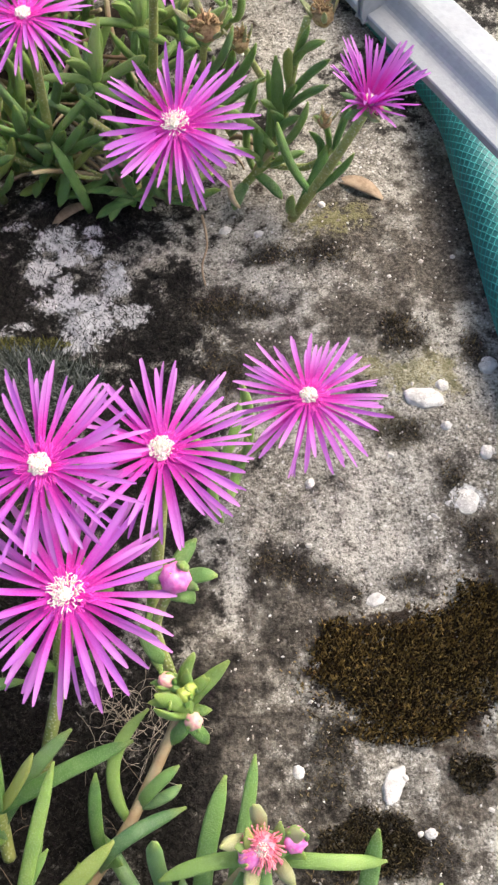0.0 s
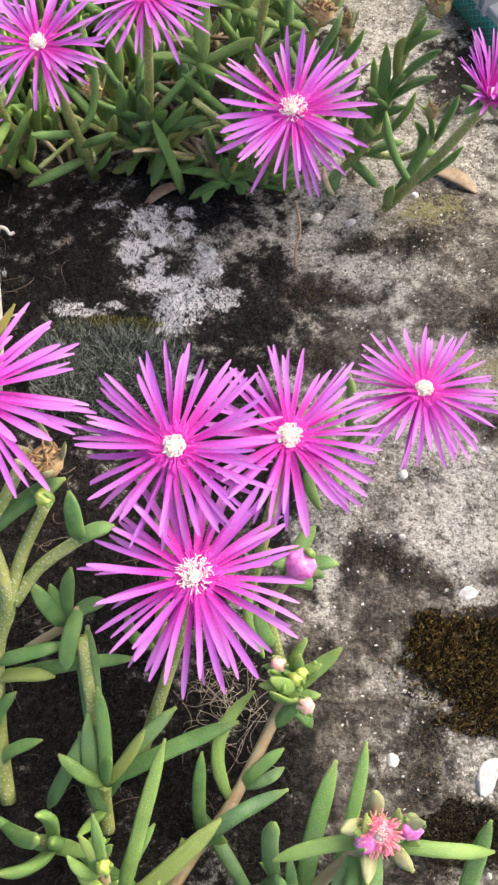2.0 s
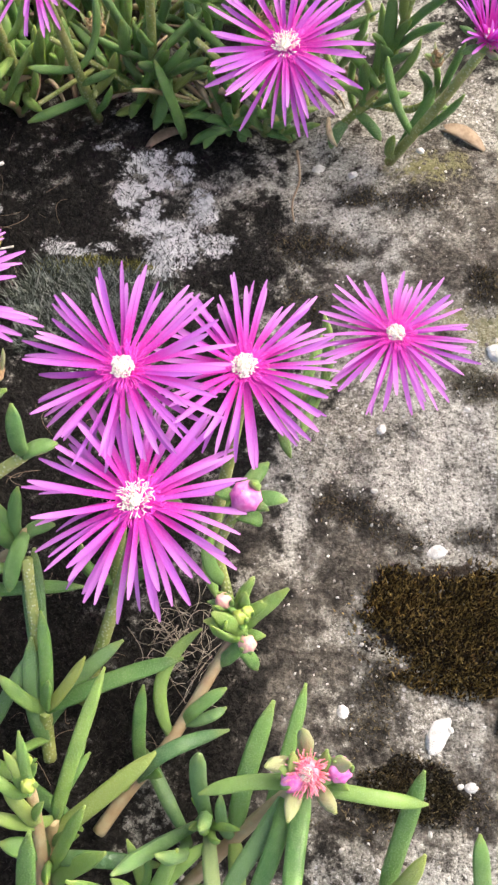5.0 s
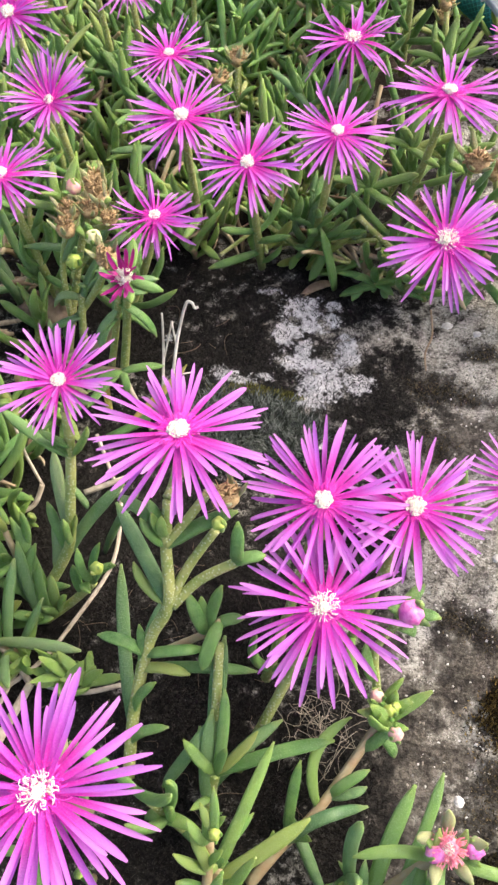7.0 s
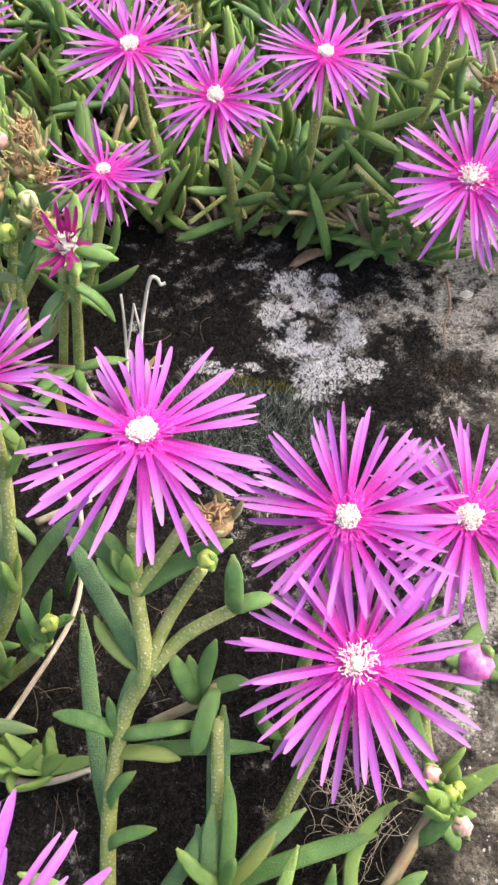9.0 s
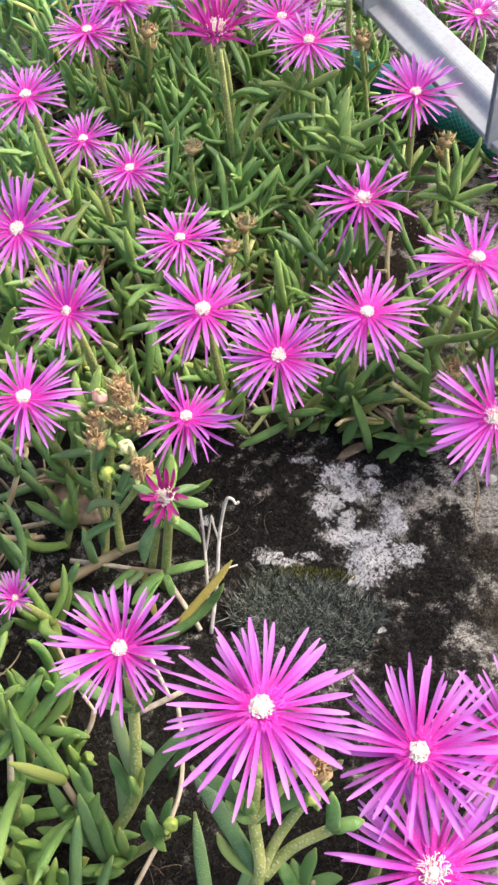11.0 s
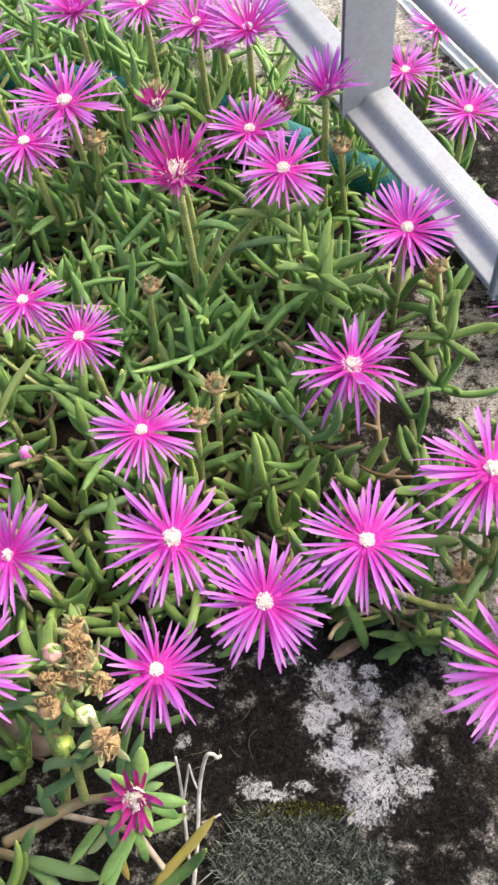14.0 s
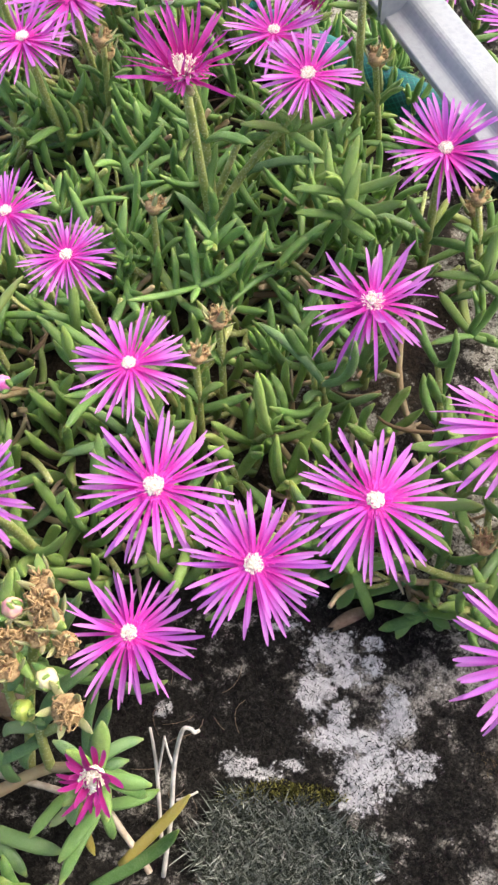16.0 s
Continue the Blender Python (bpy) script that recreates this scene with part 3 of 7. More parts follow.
def build_ground():
    def axis(lo, hi, step, out):
        a = list(np.arange(lo, hi + step / 2, step))
        s = step
        while a[-1] < out:
            s *= 1.35
            a.append(a[-1] + s)
        s = step
        while a[0] > -out:
            s *= 1.35
            a.insert(0, a[0] - s)
        return np.array(a)
    xs, ys = axis(-0.22, 0.16, 0.0016, 60.0), axis(-0.02, 0.62, 0.0016, 60.0)
    X, Y = np.meshgrid(xs, ys)
    Z = relief(X, Y)
    nx, ny = len(xs), len(ys)
    k = np.arange(nx * ny).reshape(ny, nx)
    quads = np.stack((k[:-1, :-1], k[:-1, 1:], k[1:, 1:], k[1:, :-1]), -1).reshape(-1, 4)
    me = bpy.data.meshes.new("ground")
    me.from_pydata(np.stack((X, Y, Z), -1).reshape(-1, 3).tolist(), [], quads.tolist())
    for name, rows in (("lichen", LICHEN), ("crust", CRUST_WIDE + CRUST_SHADE_FAR), ("patch", PATCHES), ("stain", STAIN), ("olive", OLIVE), ("soil", SOIL)):
        me.attributes.new(name, "FLOAT", "POINT").data.foreach_set("value", spots(X, Y, rows).ravel().astype(np.float32))
    me.polygons.foreach_set("use_smooth", [True] * len(me.polygons))
    me.materials.append(M_GROUND)
    return tagged(new("ground", me), "weathered grey concrete with dark crust and pale lichen", "ground", kind="structure")


build_ground()


# ---------------------------------------------------------------- moss
def tufts(name, label, rows, count, length, width, material, seed, lift=0.0, edge=0.75, lean=0.5):
    """Moss: many small tapering blades in and round oval spots, joined into one mesh."""
    g = np.random.RandomState(seed)
    area = sum(r[2] * r[3] for r in rows)
    verts = []
    for a, b, p, q in rows:
        n = int(count * p * q / area)
        t, s = g.rand(n) * 2 * math.pi, np.sqrt(g.rand(n))
        ripple = 1 + 0.10 * np.sin(3 * t + a * 90) + 0.09 * np.sin(7 * t + b * 70)
        keep = g.rand(n) < 1.15 - edge * s
        x, y, s = (a + p * s * ripple * np.cos(t))[keep], (b + q * s * ripple * np.sin(t))[keep], s[keep]
        n = len(x)
        z = relief(x, y) + lift * np.clip(1 - s * s, 0, 1)
        h, w, w2 = length * (0.5 + g.rand(n)), width * (0.6 + 0.8 * g.rand(n)), g.rand(n) * 2 * math.pi
        dx, dy = lean * h * (g.rand(n) - 0.5) * 2, lean * h * (g.rand(n) - 0.5) * 2
        cx, cy = w * np.cos(w2), w * np.sin(w2)
        verts.append(np.stack((np.stack((x - cx, y - cy, z - 0.0006), -1), np.stack((x + cx, y + cy, z - 0.0006), -1),
                               np.stack((x - cy * 0.8, y + cx * 0.8, z - 0.0004), -1), np.stack((x + dx, y + dy, z + h), -1)), 1).reshape(-1, 3))
    v = np.concatenate(verts)
    o = np.arange(0, len(v), 4)
    f = np.concatenate((np.stack((o, o + 1, o + 3), -1), np.stack((o + 1, o + 2, o + 3), -1), np.stack((o + 2, o, o + 3), -1)))
    return tagged(new(name, mesh_of(name, v.tolist(), f.tolist(), material, smooth=False)), label, "moss", kind="stuff")


tufts("moss_tufts", "short golden-brown moss tufts", [(0.059, 0.075, 0.026, 0.0155), (0.080, 0.088, 0.0095, 0.012), (0.054, 0.060, 0.015, 0.0045), (0.038, 0.081, 0.007, 0.010)], 22000, 0.0021, 0.00042, M_BMOSS, 3)
tufts("moss_tufts", "sparse brown moss tufts straying over the concrete", [(0.059, 0.075, 0.032, 0.0205), (0.036, 0.074, 0.011, 0.013), (0.080, 0.090, 0.013, 0.015)], 3600, 0.0015, 0.00036, M_BMOSS, 13, edge=0.9, lean=0.9)
tufts("moss_tufts", "dark brown moss in a hollow of the concrete", [(0.042, 0.032, 0.014, 0.008), (0.070, 0.048, 0.006, 0.005)], 7000, 0.0016, 0.00032, M_DMOSS, 8)
tufts("moss_tufts", "silvery grey-green moss tufts", [(-0.061, 0.170, 0.027, 0.0185)], 15000, 0.0046, 0.00036, M_GMOSS, 4, lean=0.9)
tufts("moss_tufts", "olive-yellow moss rim beside the grey tufts", [(-0.058, 0.189, 0.014, 0.0035), (-0.075, 0.186, 0.006, 0.004)], 3600, 0.0017, 0.00028, M_OMOSS, 6)
tufts("moss_tufts", "fine blackish moss on the concrete", CRUST_WIDE, 170000, 0.0013, 0.00022, M_KMOSS, 5, lean=1.3)
tufts("moss_tufts", "sparse dark moss specks in worn spots of the concrete", PATCHES, 14000, 0.0011, 0.00022, M_DMOSS, 9, edge=1.1, lean=1.2)


# ---------------------------------------------------------------- steel grille
def build_grille():
    """Bottom rail with a rolled ridge, flat uprights and a round cross bar. Local x runs along the rail, y to its back."""
    g = new("steel_grille")
    d = Vector((-0.452, 0.892, 0)).normalized()
    back = Vector((d.y, -d.x, 0))
    g.matrix_basis = Matrix((d, -back, UP)).transposed().to_4x4()
    g.location = (-0.0017, 0.3667, 0.0)
    tagged(g, "galvanized steel grille with flat uprights above the plants", "railing")
    prof = [(0, 0.0685), (0, 0.0706), (0.0004, 0.0710), (0.0042, 0.0716), (0.0050, 0.0718), (0.0058, 0.0722), (0.0065, 0.0728), (0.0072, 0.0736), (0.0079, 0.0744), (0.0086, 0.0751), (0.0094, 0.0757), (0.0104, 0.0761), (0.0115, 0.0763), (0.0190, 0.0767), (0.0195, 0.0765), (0.0198, 0.0760),
            (0.0198, 0.067), (0.0186, 0.067), (0.0186, 0.0752), (0.0140, 0.0748), (0.0106, 0.0744), (0.0084, 0.0724), (0.0056, 0.0698)]
    n, verts, faces = len(prof), [], []
    for x in (-0.55, 0.62):
        verts += [(x, -b, z) for b, z in prof]
    for i in range(n):
        j = (i + 1) % n
        faces.append((i, j, n + j, n + i))
    faces += [tuple(range(n))[::-1], tuple(range(n, 2 * n))]
    part("rail", mesh_of("rail", verts, faces, M_METAL, smooth=False), g)

    def bar(x0, x1, b0, b1, z0, z1):
        bm = bmesh.new()
        bmesh.ops.create_cube(bm, size=1.0)
        for v in bm.verts:
            v.co = Vector(((x0 + x1) / 2 + v.co.x * (x1 - x0), -((b0 + b1) / 2 + v.co.y * (b1 - b0)), (z0 + z1) / 2 + v.co.z * (z1 - z0)))
        bmesh.ops.bevel(bm, geom=bm.edges[:], offset=0.0007, segments=2, affect="EDGES")
        bmesh.ops.recalc_face_normals(bm, faces=bm.faces[:])
        me = bpy.data.meshes.new("upright")
        bm.to_mesh(me)
        bm.free()
        me.materials.append(M_METAL)
        return me
    for k in range(-4, 5):
        x = 0.1112 * k - 0.0208
        part("upright", bar(x, x + 0.003, -0.001, 0.0194, 0.0695, 0.9), g)
    for x in (-0.52, 0.58):
        part("foot", bar(x - 0.03, x, 0.002, 0.020, -0.004, 0.0705), g)
    for z in (0.125, 0.88):
        v, f = sweep([(-0.55, -0.0185, z), (0.62, -0.0185, z)], (0.0036, 0.0036), 14)
        part("crossbar", mesh_of("crossbar", v, f, M_METAL), g)


build_grille()


# an added slab; its white paints the blown-out sunlit area beyond the rail
def build_sunlit_slab():
    d = Vector((-0.452, 0.892, 0)).normalized()
    right = Vector((d.y, -d.x, 0))
    bm = bmesh.new()
    bmesh.ops.create_cube(bm, size=1.0)
    for v in bm.verts:
        v.co = Vector((v.co.x * 4.0, v.co.y * 0.5, v.co.z * 0.03))
    bmesh.ops.bevel(bm, geom=bm.edges[:], offset=0.003, segments=2, affect="EDGES")
    me = bpy.data.meshes.new("sunlit_slab")
    bm.to_mesh(me)
    bm.free()
    me.materials.append(M_SUNLIT)
    ob = new("sunlit_slab", me)
    c = Vector((-0.0067, 0.366, 0.0)) + right * 0.374
    ob.matrix_basis = Matrix((d, -right, UP)).transposed().to_4x4()
    ob.location = (c.x, c.y, -0.011)
    tagged(ob, "white slab standing in for a blown-out sunlit surface beyond the rail", "ledge", kind="structure")


build_sunlit_slab()


# ---------------------------------------------------------------- garden hose
def build_hose(points):
    """A braided hose: a dark tube with two sets of threads wound round it."""
    pts = [Vector(p) for p in points]
    line = []
    for i in range(len(pts) - 1):
        p0, p1, p2, p3 = pts[max(i - 1, 0)], pts[i], pts[i + 1], pts[min(i + 2, len(pts) - 1)]
        for s in range(24):
            t = s / 24
            line.append(0.5 * (2 * p1 + (p2 - p0) * t + (2 * p0 - 5 * p1 + 4 * p2 - p3) * t * t + (3 * p1 - p0 - 3 * p2 + p3) * t ** 3))
    line.append(pts[-1])
    hose = new("garden_hose")
    tagged(hose, "turquoise green braided garden hose lying on the concrete", "hose")
    r = 0.0088
    v, f = sweep(line, [r] * len(line), 18)
    part("tube", mesh_of("tube", v, f, M_HOSE), hose)
    dist, frames, side = [0.0], [], None
    for i, p in enumerate(line):
        if i:
            dist.append(dist[-1] + (p - line[i - 1]).length)
        d = (line[min(i + 1, len(line) - 1)] - line[max(i - 1, 0)]).normalized()
        side = d.orthogonal().normalized() if side is None else side
        side = (side - d * side.dot(d)).normalized()
        frames.append((p, side, d.cross(side)))
    total, step = dist[-1], 0.0016
    n = int(total / step)
    samples, j = [], 0
    for i in range(n):
        s = i * step
        while j < len(dist) - 2 and dist[j + 1] < s:
            j += 1
        t = (s - dist[j]) / max(1e-9, dist[j + 1] - dist[j])
        p, u, w = (a.lerp(b, t) for a, b in zip(frames[j], frames[j + 1]))
        samples.append((s, p, u.normalized(), w.normalized()))
    verts, faces = [], []
    for way in (1, -1):
        for k in range(20):
            o = len(verts)
            for s, p, u, w in samples:
                a = 2 * math.pi * k / 20 + way * s / 0.0115
                for da, rr in ((-0.028, r + 0.00005), (0.0, r + 0.00022), (0.028, r + 0.00005)):
                    verts.append(p + rr * (math.cos(a + da) * u + math.sin(a + da) * w))
            for i in range(n - 1):
                for q in (0, 1):
                    b = o + i * 3 + q
                    faces.append((b, b + 1, b + 4, b + 3) if way > 0 else (b + 3, b + 4, b + 1, b))
    part("braid", mesh_of("braid", verts, faces, M_BRAID), hose, None, "turquoise braided threads")["kind"] = "stuff"


build_hose([(0.135, 0.02, 0.0085), (0.118, 0.12, 0.0085), (0.107, 0.17, 0.0085), (0.104, 0.205, 0.0085), (0.102, 0.24, 0.009), (0.096, 0.285, 0.009), (0.065, 0.36, 0.010), (0.02, 0.43, 0.012),
            (-0.03, 0.475, 0.013), (-0.08, 0.51, 0.013), (-0.125, 0.535, 0.013), (-0.22, 0.56, 0.012), (-0.36, 0.56, 0.0085)])


# ---------------------------------------------------------------- single plants
BUD_GREEN = plain("bud_green", (0.26, 0.36, 0.06), (0.40, 0.46, 0.10), 3, 0.45)
BUD_PINK = plain("bud_pink", (0.62, 0.07, 0.36), (0.78, 0.30, 0.58), 3, 0.45)
BUD_BLUSH = plain("bud_blush", (0.62, 0.22, 0.30), (0.66, 0.50, 0.30), 2.5, 0.5)
BUD_CREAM = plain("bud_cream", (0.62, 0.55, 0.25), (0.75, 0.68, 0.42), 3, 0.5)


def drop_mesh(name, material, ribs=8):
    """A bud's folded petals: an egg with shallow folds, one unit high."""
    verts, faces, rows, n = [], [], 8, 24
    for i in range(rows):
        u = i / (rows - 1)
        r = 0.5 * math.sin(math.pi * (0.12 + 0.86 * u)) ** 0.75
        for k in range(n):
            a = 2 * math.pi * k / n + 0.5 * u
            w = r * (1 + 0.07 * math.cos(ribs * (a - 0.5 * u)))
            verts.append((w * math.cos(a), w * math.sin(a), u * 1.15))
    for i in range(rows - 1):
        for k in range(n):
            j = (k + 1) % n
            faces.append((i * n + k, i * n + j, i * n + n + j, i * n + n + k))
    faces += [tuple(range(n))[::-1], tuple(range((rows - 1) * n, rows * n))]
    return mesh_of(name, verts, faces, material)


BUDS = {"green": drop_mesh("bud", BUD_GREEN, 5), "pink": drop_mesh("bud", BUD_PINK, 8), "cream": drop_mesh("bud", BUD_CREAM, 5), "blush": drop_mesh("bud", BUD_BLUSH, 6)}


def seedhead_mesh(seed):
    """A dried flower: a small cup with a tangle of shrivelled brown threads."""
    rnd = random.Random(seed)
    pieces = [sweep([(0, 0, -0.6), (0, 0, -0.3), (0, 0, 0.1), (0, 0, 0.3)], (0.15, 0.5, 0.62, 0.3), 9)]
    for _ in range(30):
        a, e = rnd.uniform(0, 6.28), rnd.uniform(0.5, 1.55)
        way = Vector((math.cos(a) * math.cos(e), math.sin(a) * math.cos(e), math.sin(e)))
        side = Vector((rnd.uniform(-1, 1), rnd.uniform(-1, 1), rnd.uniform(-0.6, 0.8))) * 0.35
        w = rnd.uniform(0.03, 0.07)
        pieces.append(sweep(arc(way * 0.3, way * rnd.uniform(0.5, 0.95), side, 5), (w, w, w * 0.9, w * 0.8, w * 0.4), 4))
    v, f = join(*pieces)
    return mesh_of("seed_head", v, f, M_SEED)


SEEDHEADS = [seedhead_mesh(k) for k in (1, 2, 3)]


class Plant:
    """One plant: an empty at its root that holds its stems, leaves and buds."""

    def __init__(self, root, label, category, group, name):
        self.o = Vector(root)
        self.ob = new(name)
        self.ob.location = root
        tagged(self.ob, label, category, group)
        self.rnd = random.Random(label)
        self.nodes = []

    def stem(self, points, r0, r1, material):
        pts = [Vector(p) - self.o for p in points]
        line = []
        for i in range(len(pts) - 1):
            p0, p1, p2, p3 = pts[max(i - 1, 0)], pts[i], pts[i + 1], pts[min(i + 2, len(pts) - 1)]
            for q in range(5):
                t = q / 5
                line.append(0.5 * (2 * p1 + (p2 - p0) * t + (2 * p0 - 5 * p1 + 4 * p2 - p3) * t * t + (3 * p1 - p0 - 3 * p2 + p3) * t ** 3))
        line.append(pts[-1])
        self.nodes += line
        add_stem(self.ob, line, r0 * 0.8, r1 * 0.8, material)

    def leaf(self, root, tip, bow, width, material, side=0.0):
        """A fleshy leaf from root to tip that arches up by bow and sideways by side."""
        a, b = Vector(root) - self.o, Vector(tip) - self.o
        near = min(self.nodes, key=lambda q: (q - a).length)
        if (near - a).length < 0.016:
            a = near.copy()
        elif a.z > 0.006:
            a = Vector((a.x, a.y - 0.3 * a.z, 0.002))
        size, d = (b - a).length, (b - a).normalized()
        lift = (UP - d * d.z).normalized()
        across = d.cross(lift)
        rows, sides, verts, along = 13, 9, [], []
        wob = self.rnd.uniform(-0.0016, 0.0016)
        bow += self.rnd.uniform(-0.0006, 0.0012)
        steps = [1 - (1 - i / (rows - 1)) ** 1.4 for i in range(rows)]
        line = [a.lerp(b, u) + lift * (bow * 4 * u * (1 - u)) + across * (-(side + wob) * 4 * u * (1 - u)) for u in steps]
        for i, p in enumerate(line):
            u = steps[i]
            t = (line[min(i + 1, rows - 1)] - line[max(i - 1, 0)]).normalized()
            up = (lift - t * lift.dot(t)).normalized()
            out = t.cross(up)
            w = 0.405 * width * (0.62 + 0.38 * min(1, u / 0.22))
            if u > 0.55:
                w *= max(0.20, 1 - ((u - 0.55) / 0.46) ** 3.6)
            for k in range(sides):
                q = 2 * math.pi * (k + 0.5) / sides
                verts.append((p - a + out * (w * math.cos(q)) + up * (w * math.sin(q) * (0.32 if math.sin(q) > 0 else 0.95))) / size)
                along.append(u)
        faces = []
        for i in range(rows - 1):
            for k in range(sides):
                j = (k + 1) % sides
                faces.append((i * sides + k, i * sides + j, (i + 1) * sides + j, (i + 1) * sides + k))
        faces += [tuple(range(sides))[::-1], tuple(range((rows - 1) * sides, rows * sides))]
        part("leaf", mesh_of("leaf", verts, faces, material, along), self.ob, Matrix.Translation(a) @ Matrix.Diagonal((size, size, size, 1)))

    def bud(self, at, r, colour):
        rnd = self.rnd
        m = Matrix.Translation(Vector(at) - self.o) @ Euler((rnd.uniform(-0.5, 0.1), rnd.uniform(-0.4, 0.4), rnd.uniform(0, 6))).to_matrix().to_4x4() @ Matrix.Diagonal((1.25 * r,) * 3 + (1,))
        bud = part("bud", BUDS[colour], self.ob, m, {"pink": "closed pink bud", "cream": "closed cream bud", "blush": "closed blush-pink bud"}.get(colour, ""))
        for k in range(5):
            sm = Matrix.Rotation(2 * math.pi * (k + rnd.uniform(-0.2, 0.2)) / 5, 4, "Z") @ Matrix.Translation((0.16, 0, -0.12)) @ Matrix.Rotation(-radians(rnd.uniform(58, 80)), 4, "Y") @ Matrix.Diagonal((rnd.uniform(1.0, 1.35),) * 3 + (1,))
            part("sepal", SEPALS[k % 2], bud, sm)

    def opening(self, at, r):
        """A flower that has just begun to open."""
        rnd = self.rnd
        m = Matrix.Translation(Vector(at) - self.o) @ Matrix.Rotation(0.3, 4, "X") @ Matrix.Diagonal((1.1 * r,) * 3 + (1,))
        flower = part("flower", CALYX, self.ob, m @ Matrix.Diagonal((2.6, 2.6, 2.6, 1)), "half-open flower with salmon-pink threads")
        part("thread_tuft", THREADS, flower, Matrix.Diagonal((0.38, 0.38, 0.38, 1)))["kind"] = "stuff"
        part("flower_centre", STAMENS[0], flower, Matrix.Translation((0, 0, 0.08)) @ Matrix.Diagonal((0.6, 0.6, 0.9, 1)), "cream-white stamens")["kind"] = "stuff"
        for k in range(5):
            sm = Matrix.Rotation(2 * math.pi * (k + 0.3 + rnd.uniform(-0.2, 0.2)) / 5, 4, "Z") @ Matrix.Translation((0.12, 0, -0.06)) @ Matrix.Rotation(-radians(rnd.uniform(22, 50)), 4, "Y") @ Matrix.Diagonal((rnd.uniform(0.40, 0.52),) * 3 + (1,))
            part("sepal", SEPALS[2], flower, sm)

    def rosette(self, at, size):
        """A tight tuft of short young leaves at the tip of a shoot."""
        rnd, turn = self.rnd, self.rnd.uniform(0, 3)
        p = Vector(at) - self.o
        for k in range(9):
            a, e = turn + 2.4 * k, radians(20 + 7.5 * k + rnd.uniform(-8, 8))
            ob = part("leaf", rnd.choice(LEAVES_YOUNG), self.ob, aim(p, (math.cos(a) * math.cos(e), math.sin(a) * math.cos(e), math.sin(e)), 0, size))
            z = size * (1.2 - 0.06 * k) * rnd.uniform(0.85, 1.15)
            ob.scale = (z, 0.026, 0.024)

    def seedhead(self, at, r):
        rnd = self.rnd
        m = Matrix.Translation(Vector(at) - self.o) @ Euler((rnd.uniform(-0.6, 0.3), rnd.uniform(-0.4, 0.4), rnd.uniform(0, 6))).to_matrix().to_4x4() @ Matrix.Diagonal((r,) * 3 + (1,))
        head = part("seed_head", rnd.choice(SEEDHEADS), self.ob, m, "dried brown flower head")
        for k in range(5):
            sm = Matrix.Rotation(2 * math.pi * (k + rnd.uniform(-0.2, 0.2)) / 5, 4, "Z") @ Matrix.Translation((0.3, 0, -0.3)) @ Matrix.Rotation(-radians(rnd.uniform(35, 78)), 4, "Y") @ Matrix.Diagonal((rnd.uniform(1.1, 1.6), 0.9, 0.6, 1))
            part("sepal", SEPALS[2], head, sm)


# ---------------------------------------------------------------- flowers on the bare concrete
flowering_shoot(0.001, 0.217, 0.064, 0.0245, tilt=20, cup=3, root=(-0.010, 0.030), loose=True)
flowering_shoot(-0.023, 0.082, 0.062, 0.0255, tilt=8, cup=0, root=(-0.02, -0.034), leaves=0, loose=True)
flowering_shoot(-0.002, 0.113, 0.067, 0.0225, tilt=8, cup=4, root=(-0.012, -0.02), leaves=1)
flowering_shoot(0.033, 0.135, 0.048, 0.0212, tilt=4, cup=-4, root=(-0.03, 0.0), leaves=3)
flowering_shoot(-0.027, 0.107, 0.075, 0.0235, tilt=15, cup=0, root=(-0.012, -0.03), leaves=1)
flowering_shoot(-0.0645, 0.1075, 0.0995, 0.025, face=90, tilt=5, cup=-1, root=(-0.014, -0.045), leaves=0, base=(-0.066, 0.096, 0.086))
flowering_shoot(-0.102, 0.123, 0.092, 0.0185, tilt=9, cup=20, root=(-0.012, -0.035), leaves=0, base=(-0.101, 0.119, 0.083))
flowering_shoot(-0.078, 0.022, 0.085, 0.0275, cup=4, root=(-0.02, -0.01), leaves=2, loose=True)
flowering_shoot(-0.101, 0.216, 0.062, 0.0185, tilt=3, cup=-6, kind="curled", root=(-0.02, 0.0))
flowering_shoot(-0.102, 0.181, 0.069, 0.0135, tilt=24, cup=50, kind="wilted", root=(-0.012, 0.0), leaves=0, label="wilted dark magenta ice plant flower, half closed")
flowering_shoot(0.055, 0.215, 0.069, 0.0185, face=-20, tilt=13, cup=48, root=(-0.02, 0.02), leaves=2)
# ---------------------------------------------------------------- flowers over the mat
flowering_shoot(-0.070, 0.232, 0.076, 0.0195, tilt=20, cup=8, root=(0.0, 0.02))
flowering_shoot(-0.097, 0.250, 0.078, 0.0215, tilt=9, cup=1)
flowering_shoot(-0.041, 0.250, 0.077, 0.0215, tilt=2, cup=0, root=(-0.01, 0.012))
flowering_shoot(-0.004, 0.271, 0.081, 0.0245, face=90, tilt=6, cup=-1, root=(-0.012, 0.012))
flowering_shoot(-0.043, 0.322, 0.064, 0.0220, tilt=3, cup=3, kind="curled", loose=True)
flowering_shoot(-0.141, 0.240, 0.088, 0.0185, tilt=22, cup=26)
flowering_shoot(-0.150, 0.208, 0.082, 0.0200, tilt=3, cup=2)
flowering_shoot(-0.111, 0.2895, 0.074, 0.0185, tilt=2, cup=6)
flowering_shoot(-0.156, 0.258, 0.108, 0.019, tilt=25, cup=16)
flowering_shoot(-0.135, 0.324, 0.079, 0.0155, cup=4)
flowering_shoot(-0.155, 0.336, 0.084, 0.0155, cup=10)
flowering_shoot(-0.022, 0.378, 0.073, 0.0205, tilt=14, cup=18)
flowering_shoot(-0.067, 0.394, 0.088, 0.019, tilt=12, cup=2)
